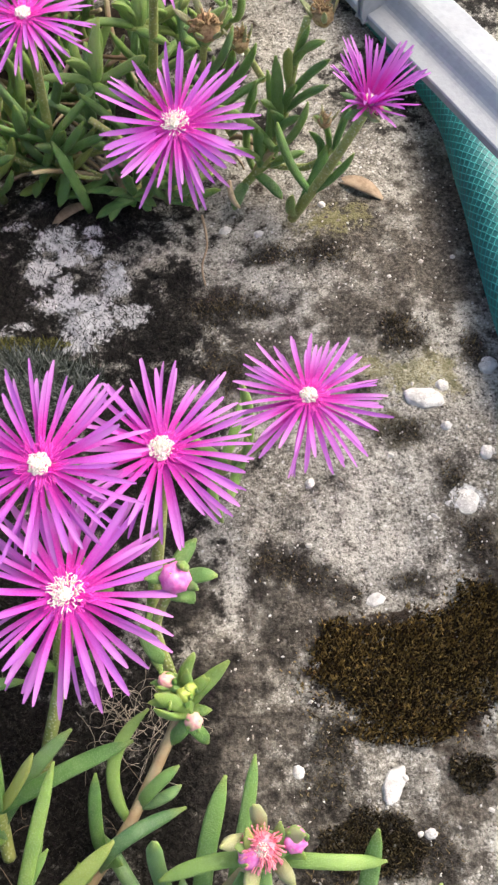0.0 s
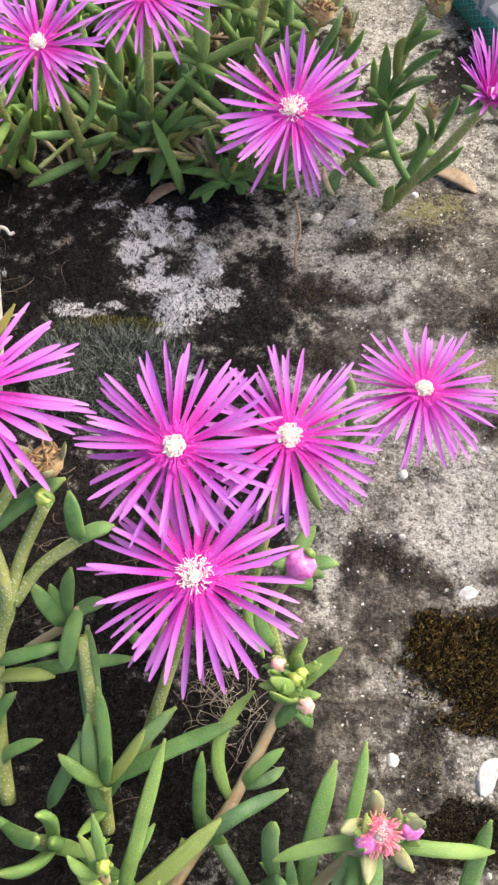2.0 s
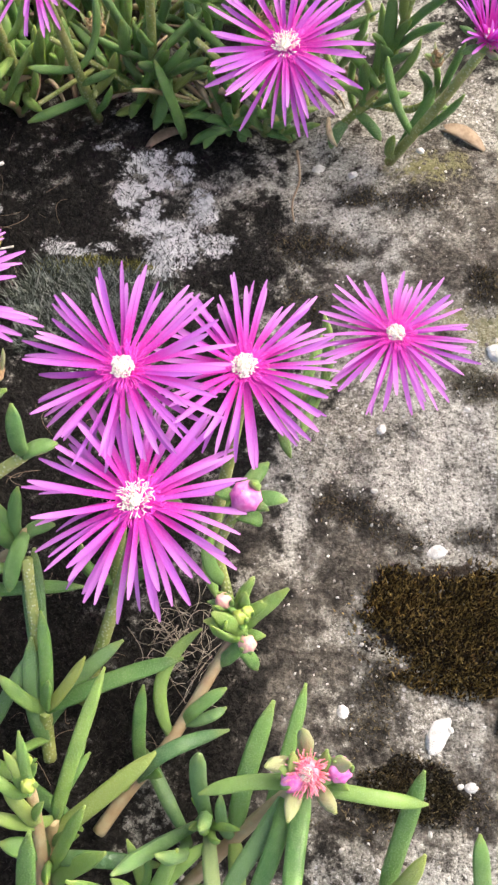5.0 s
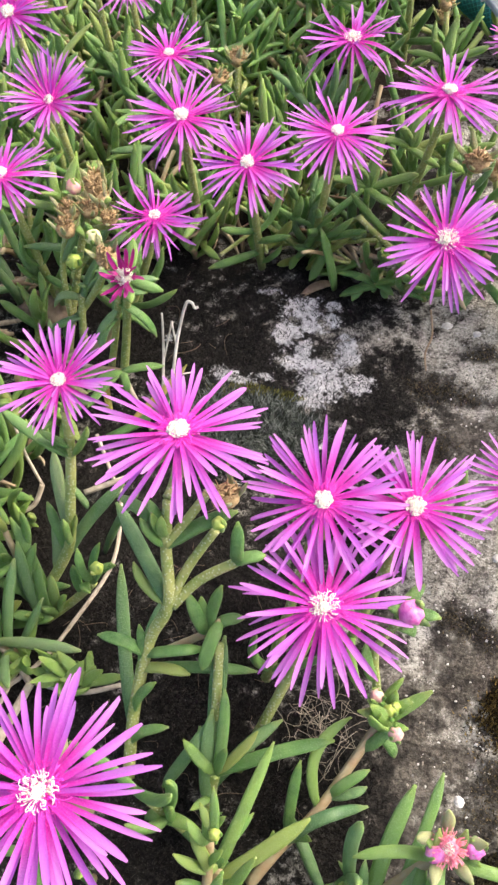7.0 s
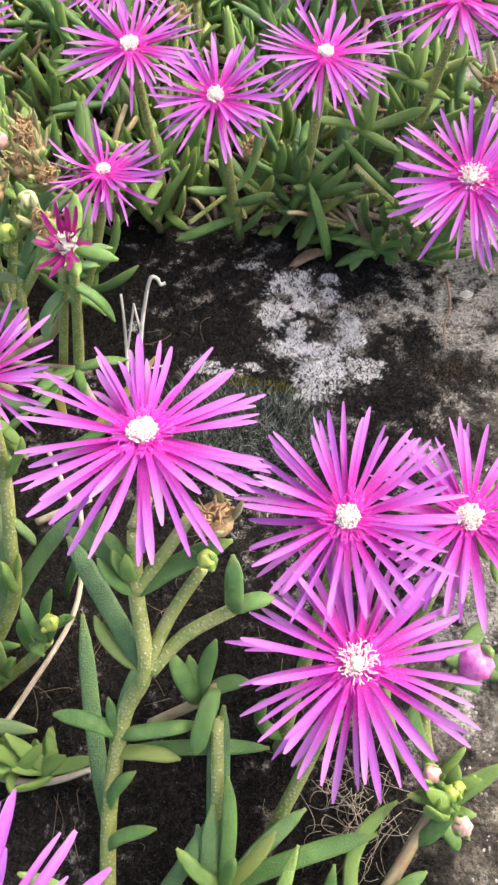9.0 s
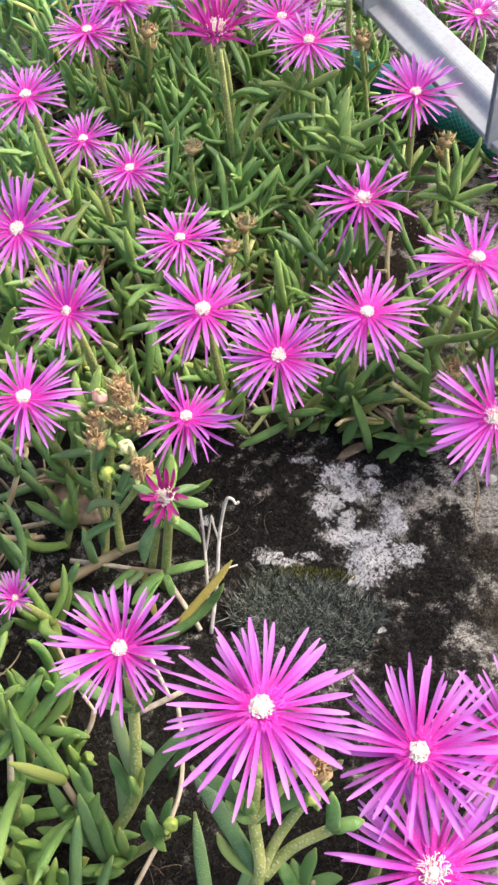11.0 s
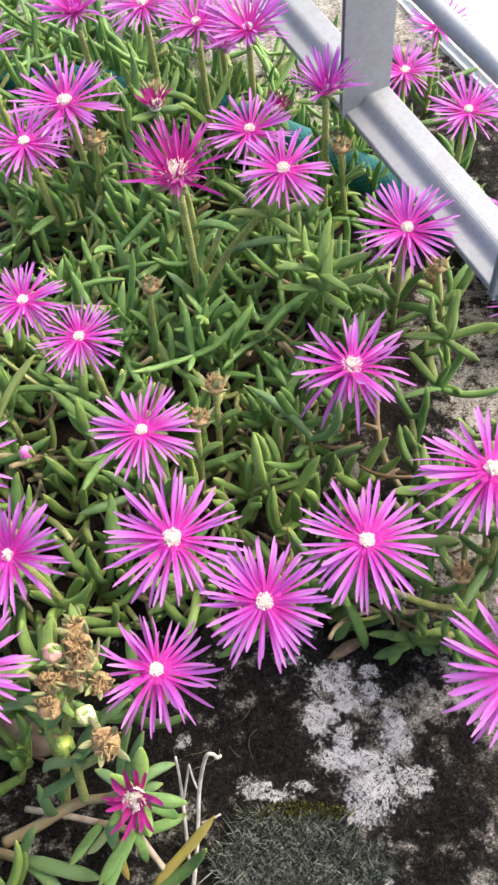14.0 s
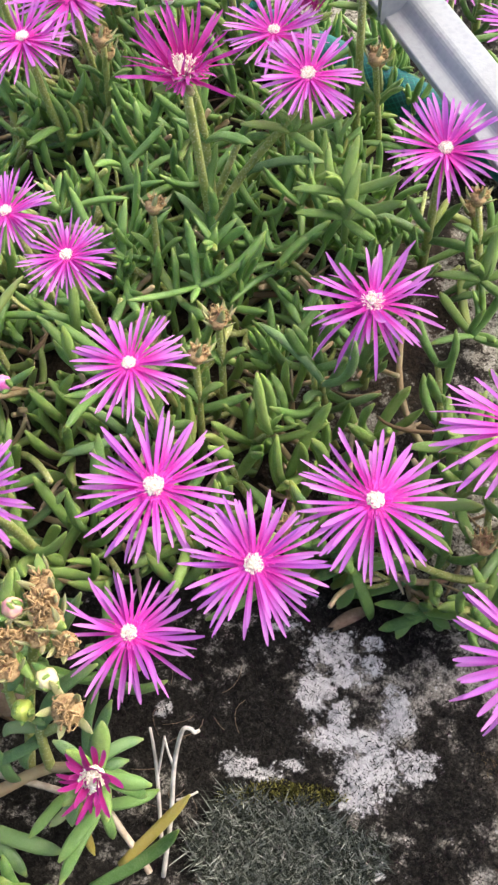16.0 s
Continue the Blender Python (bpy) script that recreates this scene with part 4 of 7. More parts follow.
flowering_shoot(-0.102, 0.370, 0.107, 0.0205, tilt=14, cup=44, kind="fading", loose=True, label="fading ice plant flower with thin upright magenta petals")
flowering_shoot(-0.116, 0.423, 0.094, 0.012, cup=50, kind="wilted", label="wilted dark magenta ice plant flower, half closed")
flowering_shoot(-0.051, 0.440, 0.087, 0.0175, tilt=2, cup=46)
flowering_shoot(-0.081, 0.426, 0.080, 0.019, cup=10)
flowering_shoot(-0.071, 0.452, 0.068, 0.012, cup=50, kind="wilted", label="wilted dark magenta ice plant flower, half closed")
flowering_shoot(-0.173, 0.427, 0.076, 0.021, cup=6)
flowering_shoot(-0.159, 0.449, 0.078, 0.0245, cup=8)
flowering_shoot(-0.161, 0.502, 0.085, 0.021, cup=36)
flowering_shoot(-0.131, 0.506, 0.085, 0.020, cup=14)
flowering_shoot(-0.083, 0.477, 0.090, 0.022, cup=30)
flowering_shoot(-0.106, 0.490, 0.085, 0.020, cup=20)
flowering_shoot(-0.100, 0.526, 0.051, 0.012, cup=30)
flowering_shoot(-0.195, 0.465, 0.090, 0.021, cup=36)
flowering_shoot(-0.182, 0.357, 0.090, 0.019, cup=10)
flowering_shoot(-0.015, 0.491, 0.058, 0.0170, cup=14)
flowering_shoot(0.011, 0.465, 0.056, 0.0190, cup=18)
flowering_shoot(0.002, 0.520, 0.060, 0.0170, cup=24)
flowering_shoot(0.026, 0.405, 0.050, 0.0150, cup=20)
flowering_shoot(0.030, 0.377, 0.032, 0.0160, cup=10)
flowering_shoot(-0.150, 0.153, 0.050, 0.0105, cup=46, count=44, label="small half-open deep pink ice plant flower")


# ---------------------------------------------------------------- leafy mat
def in_mat(x, y):
    """How thickly the plants cover this place."""
    d = 0.0
    for a, b, r in ((-0.048, 0.333, 0.013), (-0.022, 0.346, 0.019), (-0.014, 0.429, 0.013), (-0.019, 0.374, 0.013), (-0.102, 0.344, 0.010), (-0.030, 0.447, 0.009), (-0.012, 0.462, 0.012), (-0.147, 0.172, 0.024), (-0.130, 0.200, 0.022), (-0.112, 0.178, 0.022)):
        if (x - a) ** 2 + (y - b) ** 2 < r * r:
            return 0.0
    for a, b, p, q, w in ((-0.13, 0.36, 0.11, 0.11, 1.0), (-0.13, 0.47, 0.11, 0.09, 1.0), (-0.185, 0.56, 0.10, 0.07, 0.9), (-0.10, 0.545, 0.045, 0.035, 0.7), (-0.045, 0.452, 0.03, 0.03, 0.8), (-0.060, 0.30, 0.048, 0.045, 0.7), (-0.005, 0.262, 0.035, 0.018, 0.5),
                          (-0.18, 0.20, 0.045, 0.08, 0.6), (-0.150, 0.085, 0.030, 0.07, 0.65), (-0.045, 0.008, 0.05, 0.022, 0.32), (-0.012, 0.345, 0.025, 0.03, 0.28), (-0.215, 0.1, 0.06, 0.12, 0.8), (0.02, 0.42, 0.02, 0.05, 0.25)):
        if ((x - a) / p) ** 2 + ((y - b) / q) ** 2 < 1:
            d = max(d, w)
    return d


def under_rail(x, y):
    """Whether the steel rail passes close above."""
    return 0.892 * (x + 0.0067) + 0.452 * (y - 0.366) > -0.018


def joined_shoots(places):
    """Far shoots of the mat, their leaves joined into one mesh."""
    rnd = random.Random(21)
    src = []
    for me in LEAVES:
        v = np.empty(len(me.vertices) * 3)
        me.vertices.foreach_get("co", v)
        src.append((v.reshape(-1, 3), [tuple(p.vertices) for p in me.polygons], [a.value for a in me.attributes["along"].data]))
    verts, faces, along, o = [], [], [], 0
    for x, y in places:
        low = 0.6 if under_rail(x, y) else 1.0
        height, turn = rnd.uniform(0.008, 0.040) * low, rnd.uniform(0, 3)
        lx, ly, size = rnd.uniform(-0.9, 0.9) * height, rnd.uniform(-0.9, 0.9) * height, rnd.uniform(0.017, 0.031) * (0.4 + 0.6 * low)
        for k in range(4):
            u = 0.1 + 0.28 * k
            for side in (0, math.pi):
                a, e, z = turn + side + rnd.uniform(-0.3, 0.3), radians(rnd.uniform(5, 72)), size * rnd.uniform(0.6, 1.2)
                m = aim((x + lx * u, y + ly * u, height * u), (math.cos(a) * math.cos(e), math.sin(a) * math.cos(e), math.sin(e)), rnd.uniform(-0.5, 0.5))
                v, f, al = rnd.choice(src)
                r = np.array(m)
                verts.append((v * (z, 0.023 * (0.5 + 0.5 * min(1, z / 0.024)), 0.022 * (0.5 + 0.5 * min(1, z / 0.024)))) @ r[:3, :3].T + r[:3, 3])
                faces += [tuple(i + o for i in q) for q in f]
                along += al
                o += len(v)
            turn += math.pi / 2
        for k in range(6 if rnd.random() < 0.25 else 0):
            a, e = turn + 1.05 * k, radians(rnd.uniform(45, 85))
            r = np.array(aim((x + lx, y + ly, height), (math.cos(a) * math.cos(e), math.sin(a) * math.cos(e), math.sin(e))))
            v, f, al = rnd.choice(src)
            verts.append((v * (0.0095, 0.022, 0.019)) @ r[:3, :3].T + r[:3, 3])
            faces += [tuple(i + o for i in q) for q in f]
            along += al
            o += len(v)
    return tagged(new("ice_plant_mat", mesh_of("ice_plant_mat", np.concatenate(verts).tolist(), faces, M_MAT, along)), "dense green mat of succulent ice plant leaves", "ground cover", kind="stuff")


def build_mat():
    rnd = random.Random(7)
    made, grid = [], {}
    bare = lambda x, y: float(lattice(np.array([x + 3]), np.array([y + 3]), 0.022, 9)[0]) > 0.72
    for _ in range(16000):
        x, y = rnd.uniform(-0.27, 0.06), rnd.uniform(-0.02, 0.64)
        w = in_mat(x, y)
        gap = 0.0118 / max(0.3, w) ** 0.7
        i, j = int(x // 0.02), int(y // 0.02)
        if w == 0 or bare(x, y) or any((x - a) ** 2 + (y - b) ** 2 < gap * gap for di in (-1, 0, 1) for dj in (-1, 0, 1) for a, b in grid.get((i + di, j + dj), ())):
            continue
        made.append((x, y))
        grid.setdefault((i, j), []).append((x, y))
    near = [q for q in made if q[1] < 0.34 and q[0] > -0.19]
    near = near[:: max(1, math.ceil(len(near) / 215))]
    for x, y in near:
        pick = rnd.random()
        low = 0.6 if under_rail(x, y) else 1.0
        leafy_shoot(x, y, rnd.uniform(0.010, 0.038) * low, rnd, 3, rnd.uniform(0.017, 0.030) * (0.4 + 0.6 * low), LEAVES if pick < 0.35 else LEAVES_BLUE if pick < 0.45 else LEAVES_YOUNG)
    taken = set(near)
    joined_shoots([q for q in made if q not in taken])


def build_litter():
    """Shrivelled dead leaves and bits of stalk between the living shoots."""
    rnd, pieces = random.Random(31), []
    while len(pieces) < 420:
        x, y = rnd.uniform(-0.25, 0.03), rnd.uniform(0.12, 0.55)
        if in_mat(x, y) < 0.25 or under_rail(x, y):
            continue
        a, size, z = rnd.uniform(0, 6.28), rnd.uniform(0.008, 0.026), rnd.uniform(0.001, 0.016)
        way = Vector((math.cos(a), math.sin(a), rnd.uniform(-0.1, 0.45)))
        p = Vector((x, y, z))
        bow = Vector((rnd.uniform(-1, 1), rnd.uniform(-1, 1), rnd.uniform(-0.2, 0.6))) * size * 0.16
        w = rnd.uniform(0.0004, 0.0013)
        pieces.append(sweep(arc(p, p + way * size, bow, 6), (w * 0.7, w, w * 1.1, w, w * 0.8, w * 0.3), 5, rnd.uniform(0.35, 1.0)))
    v, f = join(*pieces)
    tagged(new("plant_litter", mesh_of("plant_litter", v, f, M_LITTER)), "tan dead leaves and stalks under the plants", "plant litter", kind="stuff")


def build_mat_stems():
    """Olive and brownish stalks that rise and creep between the leaves of the mat."""
    rnd, sets = random.Random(53), ([], [])
    while len(sets[0]) + len(sets[1]) < 300:
        x, y = rnd.uniform(-0.24, 0.01), rnd.uniform(0.24, 0.56)
        if in_mat(x, y) < 0.4 or under_rail(x, y):
            continue
        a, size, lift = rnd.uniform(0, 6.28), rnd.uniform(0.020, 0.050), rnd.uniform(0.2, 1.3)
        way = Vector((math.cos(a), math.sin(a), lift)).normalized()
        p = Vector((x, y, 0.002))
        tip = p + way * size
        bow = Vector((rnd.uniform(-1, 1), rnd.uniform(-1, 1), rnd.uniform(-0.6, 0.2))) * size * 0.12
        w = rnd.uniform(0.0009, 0.0015)
        pieces = sets[rnd.random() < 0.35]
        pieces.append(sweep(arc(p, tip, bow, 7), [w * (1.1 - 0.05 * k) for k in range(7)], 7))
        if rnd.random() < 0.5:
            side = Vector((math.cos(a + rnd.choice((-0.8, 0.8))), math.sin(a + 0.4), lift)).normalized()
            mid = p.lerp(tip, 0.5) + bow * 0.9
            pieces.append(sweep(arc(mid, mid + side * size * 0.5, bow * 0.4, 5), [w * 0.8] * 5, 6))
    for pieces, material, label in ((sets[0], M_STEM, "olive-green stalks between the mat's leaves"), (sets[1], M_STEM_RED, "brownish old stalks between the mat's leaves")):
        v, f = join(*pieces)
        tagged(new("mat_stalks", mesh_of("mat_stalks", v, f, material)), label, "stalks", kind="stuff")


build_mat()
build_mat_stems()
build_litter()

p = Plant((-0.046, 0.002, 0), "ice plant shoot with a tight green bud among pale leaves", "succulent plant", "", "ice_plant")
p.stem([(-0.045, 0.003, 0.004), (-0.045, 0.015, 0.016), (-0.045, 0.024, 0.029)], 0.0022, 0.0016, M_STEM_RED)
p.leaf((-0.044, 0.027, 0.029), (-0.045, 0.035, 0.046), 0.002, 0.0034, M_YOUNG)
p.leaf((-0.046, 0.025, 0.028), (-0.051, 0.027, 0.04), 0.002, 0.0034, M_YOUNG)
p.leaf((-0.046, 0.027, 0.03), (-0.048, 0.031, 0.044), 0.002, 0.0032, M_YOUNG)
p.leaf((-0.045, 0.017, 0.018), (-0.05, 0.024, 0.034), 0.002, 0.0042, M_YOUNG)
p.leaf((-0.043, 0.025, 0.03), (-0.046, 0.03, 0.042), 0.001, 0.003, M_YOUNG)
p.leaf((-0.043, 0.026, 0.03), (-0.041, 0.029, 0.042), 0.001, 0.003, M_YOUNG)
p.leaf((-0.044, 0.021, 0.022), (-0.041, 0.022, 0.032), 0.001, 0.003, M_YOUNG)
p.bud((-0.045, 0.029, 0.037), 0.0024, 'green')
p.bud((-0.043, 0.025, 0.036), 0.0028, 'green')

p = Plant((-0.05, 0.034, 0), "tall leaf cluster at the foot of a flower stem", "succulent plant", "", "ice_plant")
p.stem([(-0.049, 0.033, 0.003), (-0.049, 0.039, 0.01), (-0.048, 0.043, 0.018)], 0.0022, 0.002, M_STEM)
p.leaf((-0.048, 0.044, 0.018), (-0.058, 0.049, 0.027), 0.002, 0.0042, M_YOUNG)
p.leaf((-0.047, 0.045, 0.02), (-0.045, 0.048, 0.03), 0, 0.0038, M_LEAF)
p.leaf((-0.047, 0.042, 0.018), (-0.015, 0.057, 0.022), 0.003, 0.0052, M_LEAF)
p.leaf((-0.045, 0.045, 0.02), (-0.037, 0.054, 0.031), 0.001, 0.0036, M_LEAF)
p.leaf((-0.048, 0.045, 0.02), (-0.048, 0.063, 0.036), 0.001, 0.0042, M_LEAF)
p.leaf((-0.05, 0.048, 0.018), (-0.05, 0.076, 0.043), -0.001, 0.0058, M_BLUE)
p.leaf((-0.047, 0.041, 0.012), (-0.031, 0.061, 0.019), 0.002, 0.005, M_BLUE)
p.leaf((-0.063, 0.032, 0.008), (-0.051, 0.058, 0.03), 0.003, 0.0055, M_BLUE)
p.leaf((-0.058, 0.042, 0.006), (-0.055, 0.055, 0.02), 0.002, 0.0045, M_BLUE)

p = Plant((-0.045, 0.005, 0), "clump of long warty green leaves on dark soil", "succulent plant", "", "ice_plant")
p.stem([(-0.044, 0.005, 0.002), (-0.044, 0.014, 0.008), (-0.043, 0.019, 0.014)], 0.0024, 0.002, M_STEM_RED)
p.leaf((-0.044, 0.016, 0.012), (-0.032, 0.052, 0.031), 0.003, 0.0044, M_YOUNG)
p.leaf((-0.044, 0.014, 0.01), (-0.019, 0.035, 0.022), 0.003, 0.0056, M_LEAF)
p.leaf((-0.045, -0.004, 0.02), (-0.039, 0.016, 0.046), 0.001, 0.0056, M_LEAF)
p.leaf((-0.04, 0.001, 0.012), (-0.032, 0.022, 0.031), 0.002, 0.0042, M_YOUNG)
p.leaf((-0.036, -0, 0.01), (-0.027, 0.013, 0.026), 0.002, 0.0052, M_YOUNG)
p.leaf((-0.035, 0.009, 0.006), (-0.016, 0.011, 0.009), 0.012, 0.0046, M_BLUE)
p.leaf((-0.042, 0.013, 0.01), (-0.035, 0.016, 0.02), 0.001, 0.0036, M_LEAF)
p.leaf((-0.04, 0.03, 0.006), (-0.035, 0.034, 0.02), 0.001, 0.0034, M_LEAF)
p.leaf((-0.025, 0.032, 0.004), (-0.024, 0.05, 0.022), 0.001, 0.0042, M_LEAF)
p.leaf((-0.043, 0.028, 0.006), (-0.037, 0.037, 0.018), 0.002, 0.004, M_LEAF)
p.leaf((-0.053, 0.016, 0.02), (-0.054, 0.019, 0.03), 0.001, 0.004, M_YOUNG)
p.leaf((-0.049, 0.009, 0.012), (-0.053, 0.013, 0.02), 0.002, 0.006, M_LEAF)
p.leaf((-0.041, 0.003, 0.014), (-0.038, 0.006, 0.03), 0.001, 0.0036, M_YOUNG)

p = Plant((-0.022, -0.004, 0), "low cluster of short green leaves near the edge", "succulent plant", "", "ice_plant")
p.stem([(-0.022, -0.004, 0.002), (-0.02, 0, 0.006), (-0.018, 0.003, 0.01)], 0.002, 0.0018, M_STEM_RED)
p.leaf((-0.023, 0.002, 0.008), (-0.023, 0.016, 0.024), 0.001, 0.0036, M_LEAF)
p.leaf((-0.02, 0.002, 0.008), (-0.018, 0.013, 0.02), 0.002, 0.004, M_LEAF)
p.leaf((-0.016, 0.003, 0.006), (-0.011, 0.015, 0.028), 0.002, 0.0046, M_YOUNG)
p.leaf((-0.019, 0.003, 0.01), (-0.014, 0.012, 0.018), -0.002, 0.004, M_BLUE)
p.leaf((-0.009, 0.004, 0.008), (-0.005, 0.017, 0.018), 0.002, 0.004, M_YOUNG)
p.leaf((-0.013, 0.005, 0.01), (-0.003, 0.008, 0.016), 0.002, 0.005, M_YOUNG)
p.leaf((-0.026, -0.001, 0.012), (-0.025, 0.008, 0.026), 0.001, 0.0042, M_YOUNG)
p.leaf((-0.03, -0.002, 0.015), (-0.034, 0.007, 0.03), 0.001, 0.0042, M_YOUNG)
p.leaf((-0.029, 0.002, 0.02), (-0.022, 0.004, 0.024), 0.003, 0.005, M_YOUNG)

p = Plant((-0.035, 0.017, 0), "creeping ice plant branch with two small pink buds", "succulent plant", "", "ice_plant")
p.stem([(-0.034, 0.017, 0.003), (-0.027, 0.027, 0.007), (-0.017, 0.039, 0.013), (-0.005, 0.06, 0.021), (-0.002, 0.065, 0.026)], 0.0022, 0.0016, M_STEM_RED)
p.stem([(-0.003, 0.064, 0.022), (-0.005, 0.072, 0.03), (-0.007, 0.08, 0.04), (-0.002, 0.085, 0.052)], 0.0017, 0.0015, M_STEM)
p.leaf((-0.015, 0.041, 0.012), (-0.011, 0.064, 0.024), 0.002, 0.0042, M_YOUNG, 0.006)
p.leaf((-0.022, 0.027, 0.009), (-0.003, 0.042, 0.014), 0.012, 0.0046, M_BLUE)
p.leaf((-0.027, 0.027, 0.009), (-0.029, 0.031, 0.014), 0.001, 0.0034, M_LEAF)
p.leaf((-0.025, 0.027, 0.009), (-0.018, 0.03, 0.016), 0.001, 0.0036, M_LEAF)
p.leaf((-0.013, 0.045, 0.013), (-0.004, 0.051, 0.02), 0.002, 0.004, M_LEAF)
p.leaf((-0.011, 0.045, 0.012), (-0.004, 0.047, 0.016), 0.001, 0.0036, M_BLUE)
p.leaf((-0.005, 0.058, 0.019), (0.001, 0.065, 0.024), 0.002, 0.0044, M_LEAF)
p.leaf((-0.002, 0.062, 0.022), (0.003, 0.056, 0.018), 0.002, 0.0042, M_LEAF)
p.leaf((-0.004, 0.064, 0.026), (-0.007, 0.065, 0.032), 0.001, 0.0036, M_YOUNG)
p.leaf((-0.001, 0.066, 0.027), (0.005, 0.068, 0.036), 0.001, 0.004, M_YOUNG)
p.leaf((-0.003, 0.066, 0.028), (-0, 0.07, 0.038), 0.001, 0.004, M_YOUNG)
p.leaf((-0, 0.064, 0.026), (0.005, 0.062, 0.03), 0.001, 0.0036, M_YOUNG)
p.leaf((-0.005, 0.073, 0.032), (-0.01, 0.081, 0.042), 0.002, 0.0042, M_LEAF)
p.leaf((-0.001, 0.085, 0.05), (0.004, 0.097, 0.052), 0.002, 0.0048, M_LEAF)
p.leaf((-0.002, 0.085, 0.05), (0.009, 0.087, 0.054), 0.002, 0.0046, M_LEAF)
p.leaf((-0.002, 0.085, 0.05), (0.003, 0.084, 0.046), 0.002, 0.0046, M_LEAF)
p.bud((-0.004, 0.068, 0.034), 0.0032, 'blush')
p.bud((0.001, 0.059, 0.033), 0.0034, 'blush')
p.bud((-0.001, 0.065, 0.033), 0.003, 'green')
p.bud((0.001, 0.066, 0.033), 0.0026, 'green')
p.rosette((-0.001, 0.064, 0.027), .009)
p.bud((-0, 0.086, 0.057), 0.0056, 'pink')

p = Plant((-0.013, 0.006, 0), "branch with an opening pink bud over spreading leaves", "succulent plant", "", "ice_plant")
p.stem([(-0.012, 0.006, 0.003), (0, 0.018, 0.012), (0.012, 0.028, 0.026), (0.016, 0.03, 0.031)], 0.0022, 0.0018, M_STEM_RED)
p.leaf((0.014, 0.03, 0.031), (-0.007, 0.026, 0.034), 0.004, 0.0042, M_YOUNG)
p.leaf((0.021, 0.031, 0.031), (0.043, 0.028, 0.027), 0.005, 0.0042, M_YOUNG)
p.leaf((0.001, 0.018, 0.014), (0.008, 0.047, 0.032), 0.002, 0.0056, M_LEAF)
p.leaf((0.004, 0.035, 0.02), (0.015, 0.051, 0.034), 0.001, 0.004, M_LEAF)
p.leaf((0, 0.018, 0.012), (-0.003, 0.027, 0.024), 0.002, 0.0036, M_BLUE)
p.leaf((0.019, 0.028, 0.029), (0.014, 0.005, 0.036), -0.002, 0.0056, M_LEAF)
p.leaf((0.015, 0.026, 0.024), (-0.002, 0.005, 0.018), 0.002, 0.005, M_BLUE)
p.leaf((0.016, 0.026, 0.024), (0.005, 0.006, 0.022), 0.003, 0.0052, M_LEAF)
p.leaf((0.009, 0.008, 0.012), (0.002, 0.002, 0.016), 0.002, 0.005, M_LEAF)
p.leaf((0.016, 0.029, 0.031), (0.016, 0.038, 0.044), 0.001, 0.004, M_YOUNG)
p.leaf((0.015, 0.031, 0.034), (0.01, 0.032, 0.044), 0.001, 0.0042, M_YOUNG)
p.leaf((0.018, 0.032, 0.034), (0.02, 0.036, 0.045), 0.001, 0.0042, M_YOUNG)
p.leaf((0.016, 0.03, 0.033), (0.014, 0.027, 0.038), 0.001, 0.004, M_YOUNG)
p.leaf((0.018, 0.031, 0.034), (0.025, 0.029, 0.038), 0.001, 0.004, M_YOUNG)
p.leaf((0.014, 0.032, 0.036), (0.013, 0.035, 0.046), 0.001, 0.0038, M_YOUNG)
p.bud((0.012, 0.03, 0.038), 0.0042, 'pink')
p.bud((0.024, 0.033, 0.038), 0.0044, 'pink')
p.opening((0.016, 0.032, 0.04), 0.0078)

p = Plant((0.035, 0.004, 0), "dark green leaves rising beside blackish moss", "succulent plant", "", "ice_plant")
p.stem([(0.035, 0.004, 0.002), (0.035, 0.008, 0.004), (0.034, 0.009, 0.006)], 0.002, 0.0018, M_STEM_RED)
p.leaf((0.033, 0.007, 0.004), (0.041, 0.034, 0.036), -0.002, 0.0054, M_LEAF)
p.leaf((0.036, 0.008, 0.006), (0.043, 0.018, 0.022), 0.002, 0.0048, M_LEAF)
p.leaf((0.059, 0.01, 0.004), (0.055, 0.023, 0.022), 0.001, 0.0052, M_LEAF)
p.leaf((0.024, 0.005, 0.01), (0.018, 0.009, 0.02), 0.001, 0.0046, M_YOUNG)

p = Plant((-0.077, 0.04, 0), "tall branching ice plant stalk with paired leaves", "succulent plant", "", "ice_plant")
p.stem([(-0.076, 0.04, 0.002), (-0.076, 0.056, 0.017), (-0.072, 0.072, 0.039), (-0.066, 0.079, 0.054), (-0.067, 0.089, 0.071), (-0.066, 0.095, 0.086)], 0.0026, 0.0019, M_STEM)
p.stem([(-0.066, 0.079, 0.054), (-0.061, 0.087, 0.064), (-0.054, 0.094, 0.075)], 0.0019, 0.0016, M_STEM)
p.stem([(-0.065, 0.079, 0.053), (-0.058, 0.085, 0.06), (-0.048, 0.089, 0.067)], 0.0021, 0.0017, M_STEM)
p.stem([(-0.067, 0.089, 0.072), (-0.061, 0.094, 0.08), (-0.056, 0.098, 0.088)], 0.0018, 0.0015, M_STEM)
p.leaf((-0.068, 0.089, 0.071), (-0.081, 0.097, 0.081), 0.003, 0.0046, M_LEAF)
p.leaf((-0.066, 0.089, 0.071), (-0.048, 0.096, 0.084), 0.002, 0.0052, M_LEAF)
p.leaf((-0.068, 0.079, 0.054), (-0.085, 0.102, 0.066), 0.002, 0.0054, M_BLUE)
p.leaf((-0.067, 0.079, 0.053), (-0.077, 0.087, 0.061), -0.002, 0.0036, M_YOUNG)
p.leaf((-0.069, 0.09, 0.073), (-0.073, 0.091, 0.082), 0.001, 0.0032, M_LEAF)
p.leaf((-0.07, 0.091, 0.075), (-0.072, 0.095, 0.086), 0.001, 0.0034, M_LEAF)
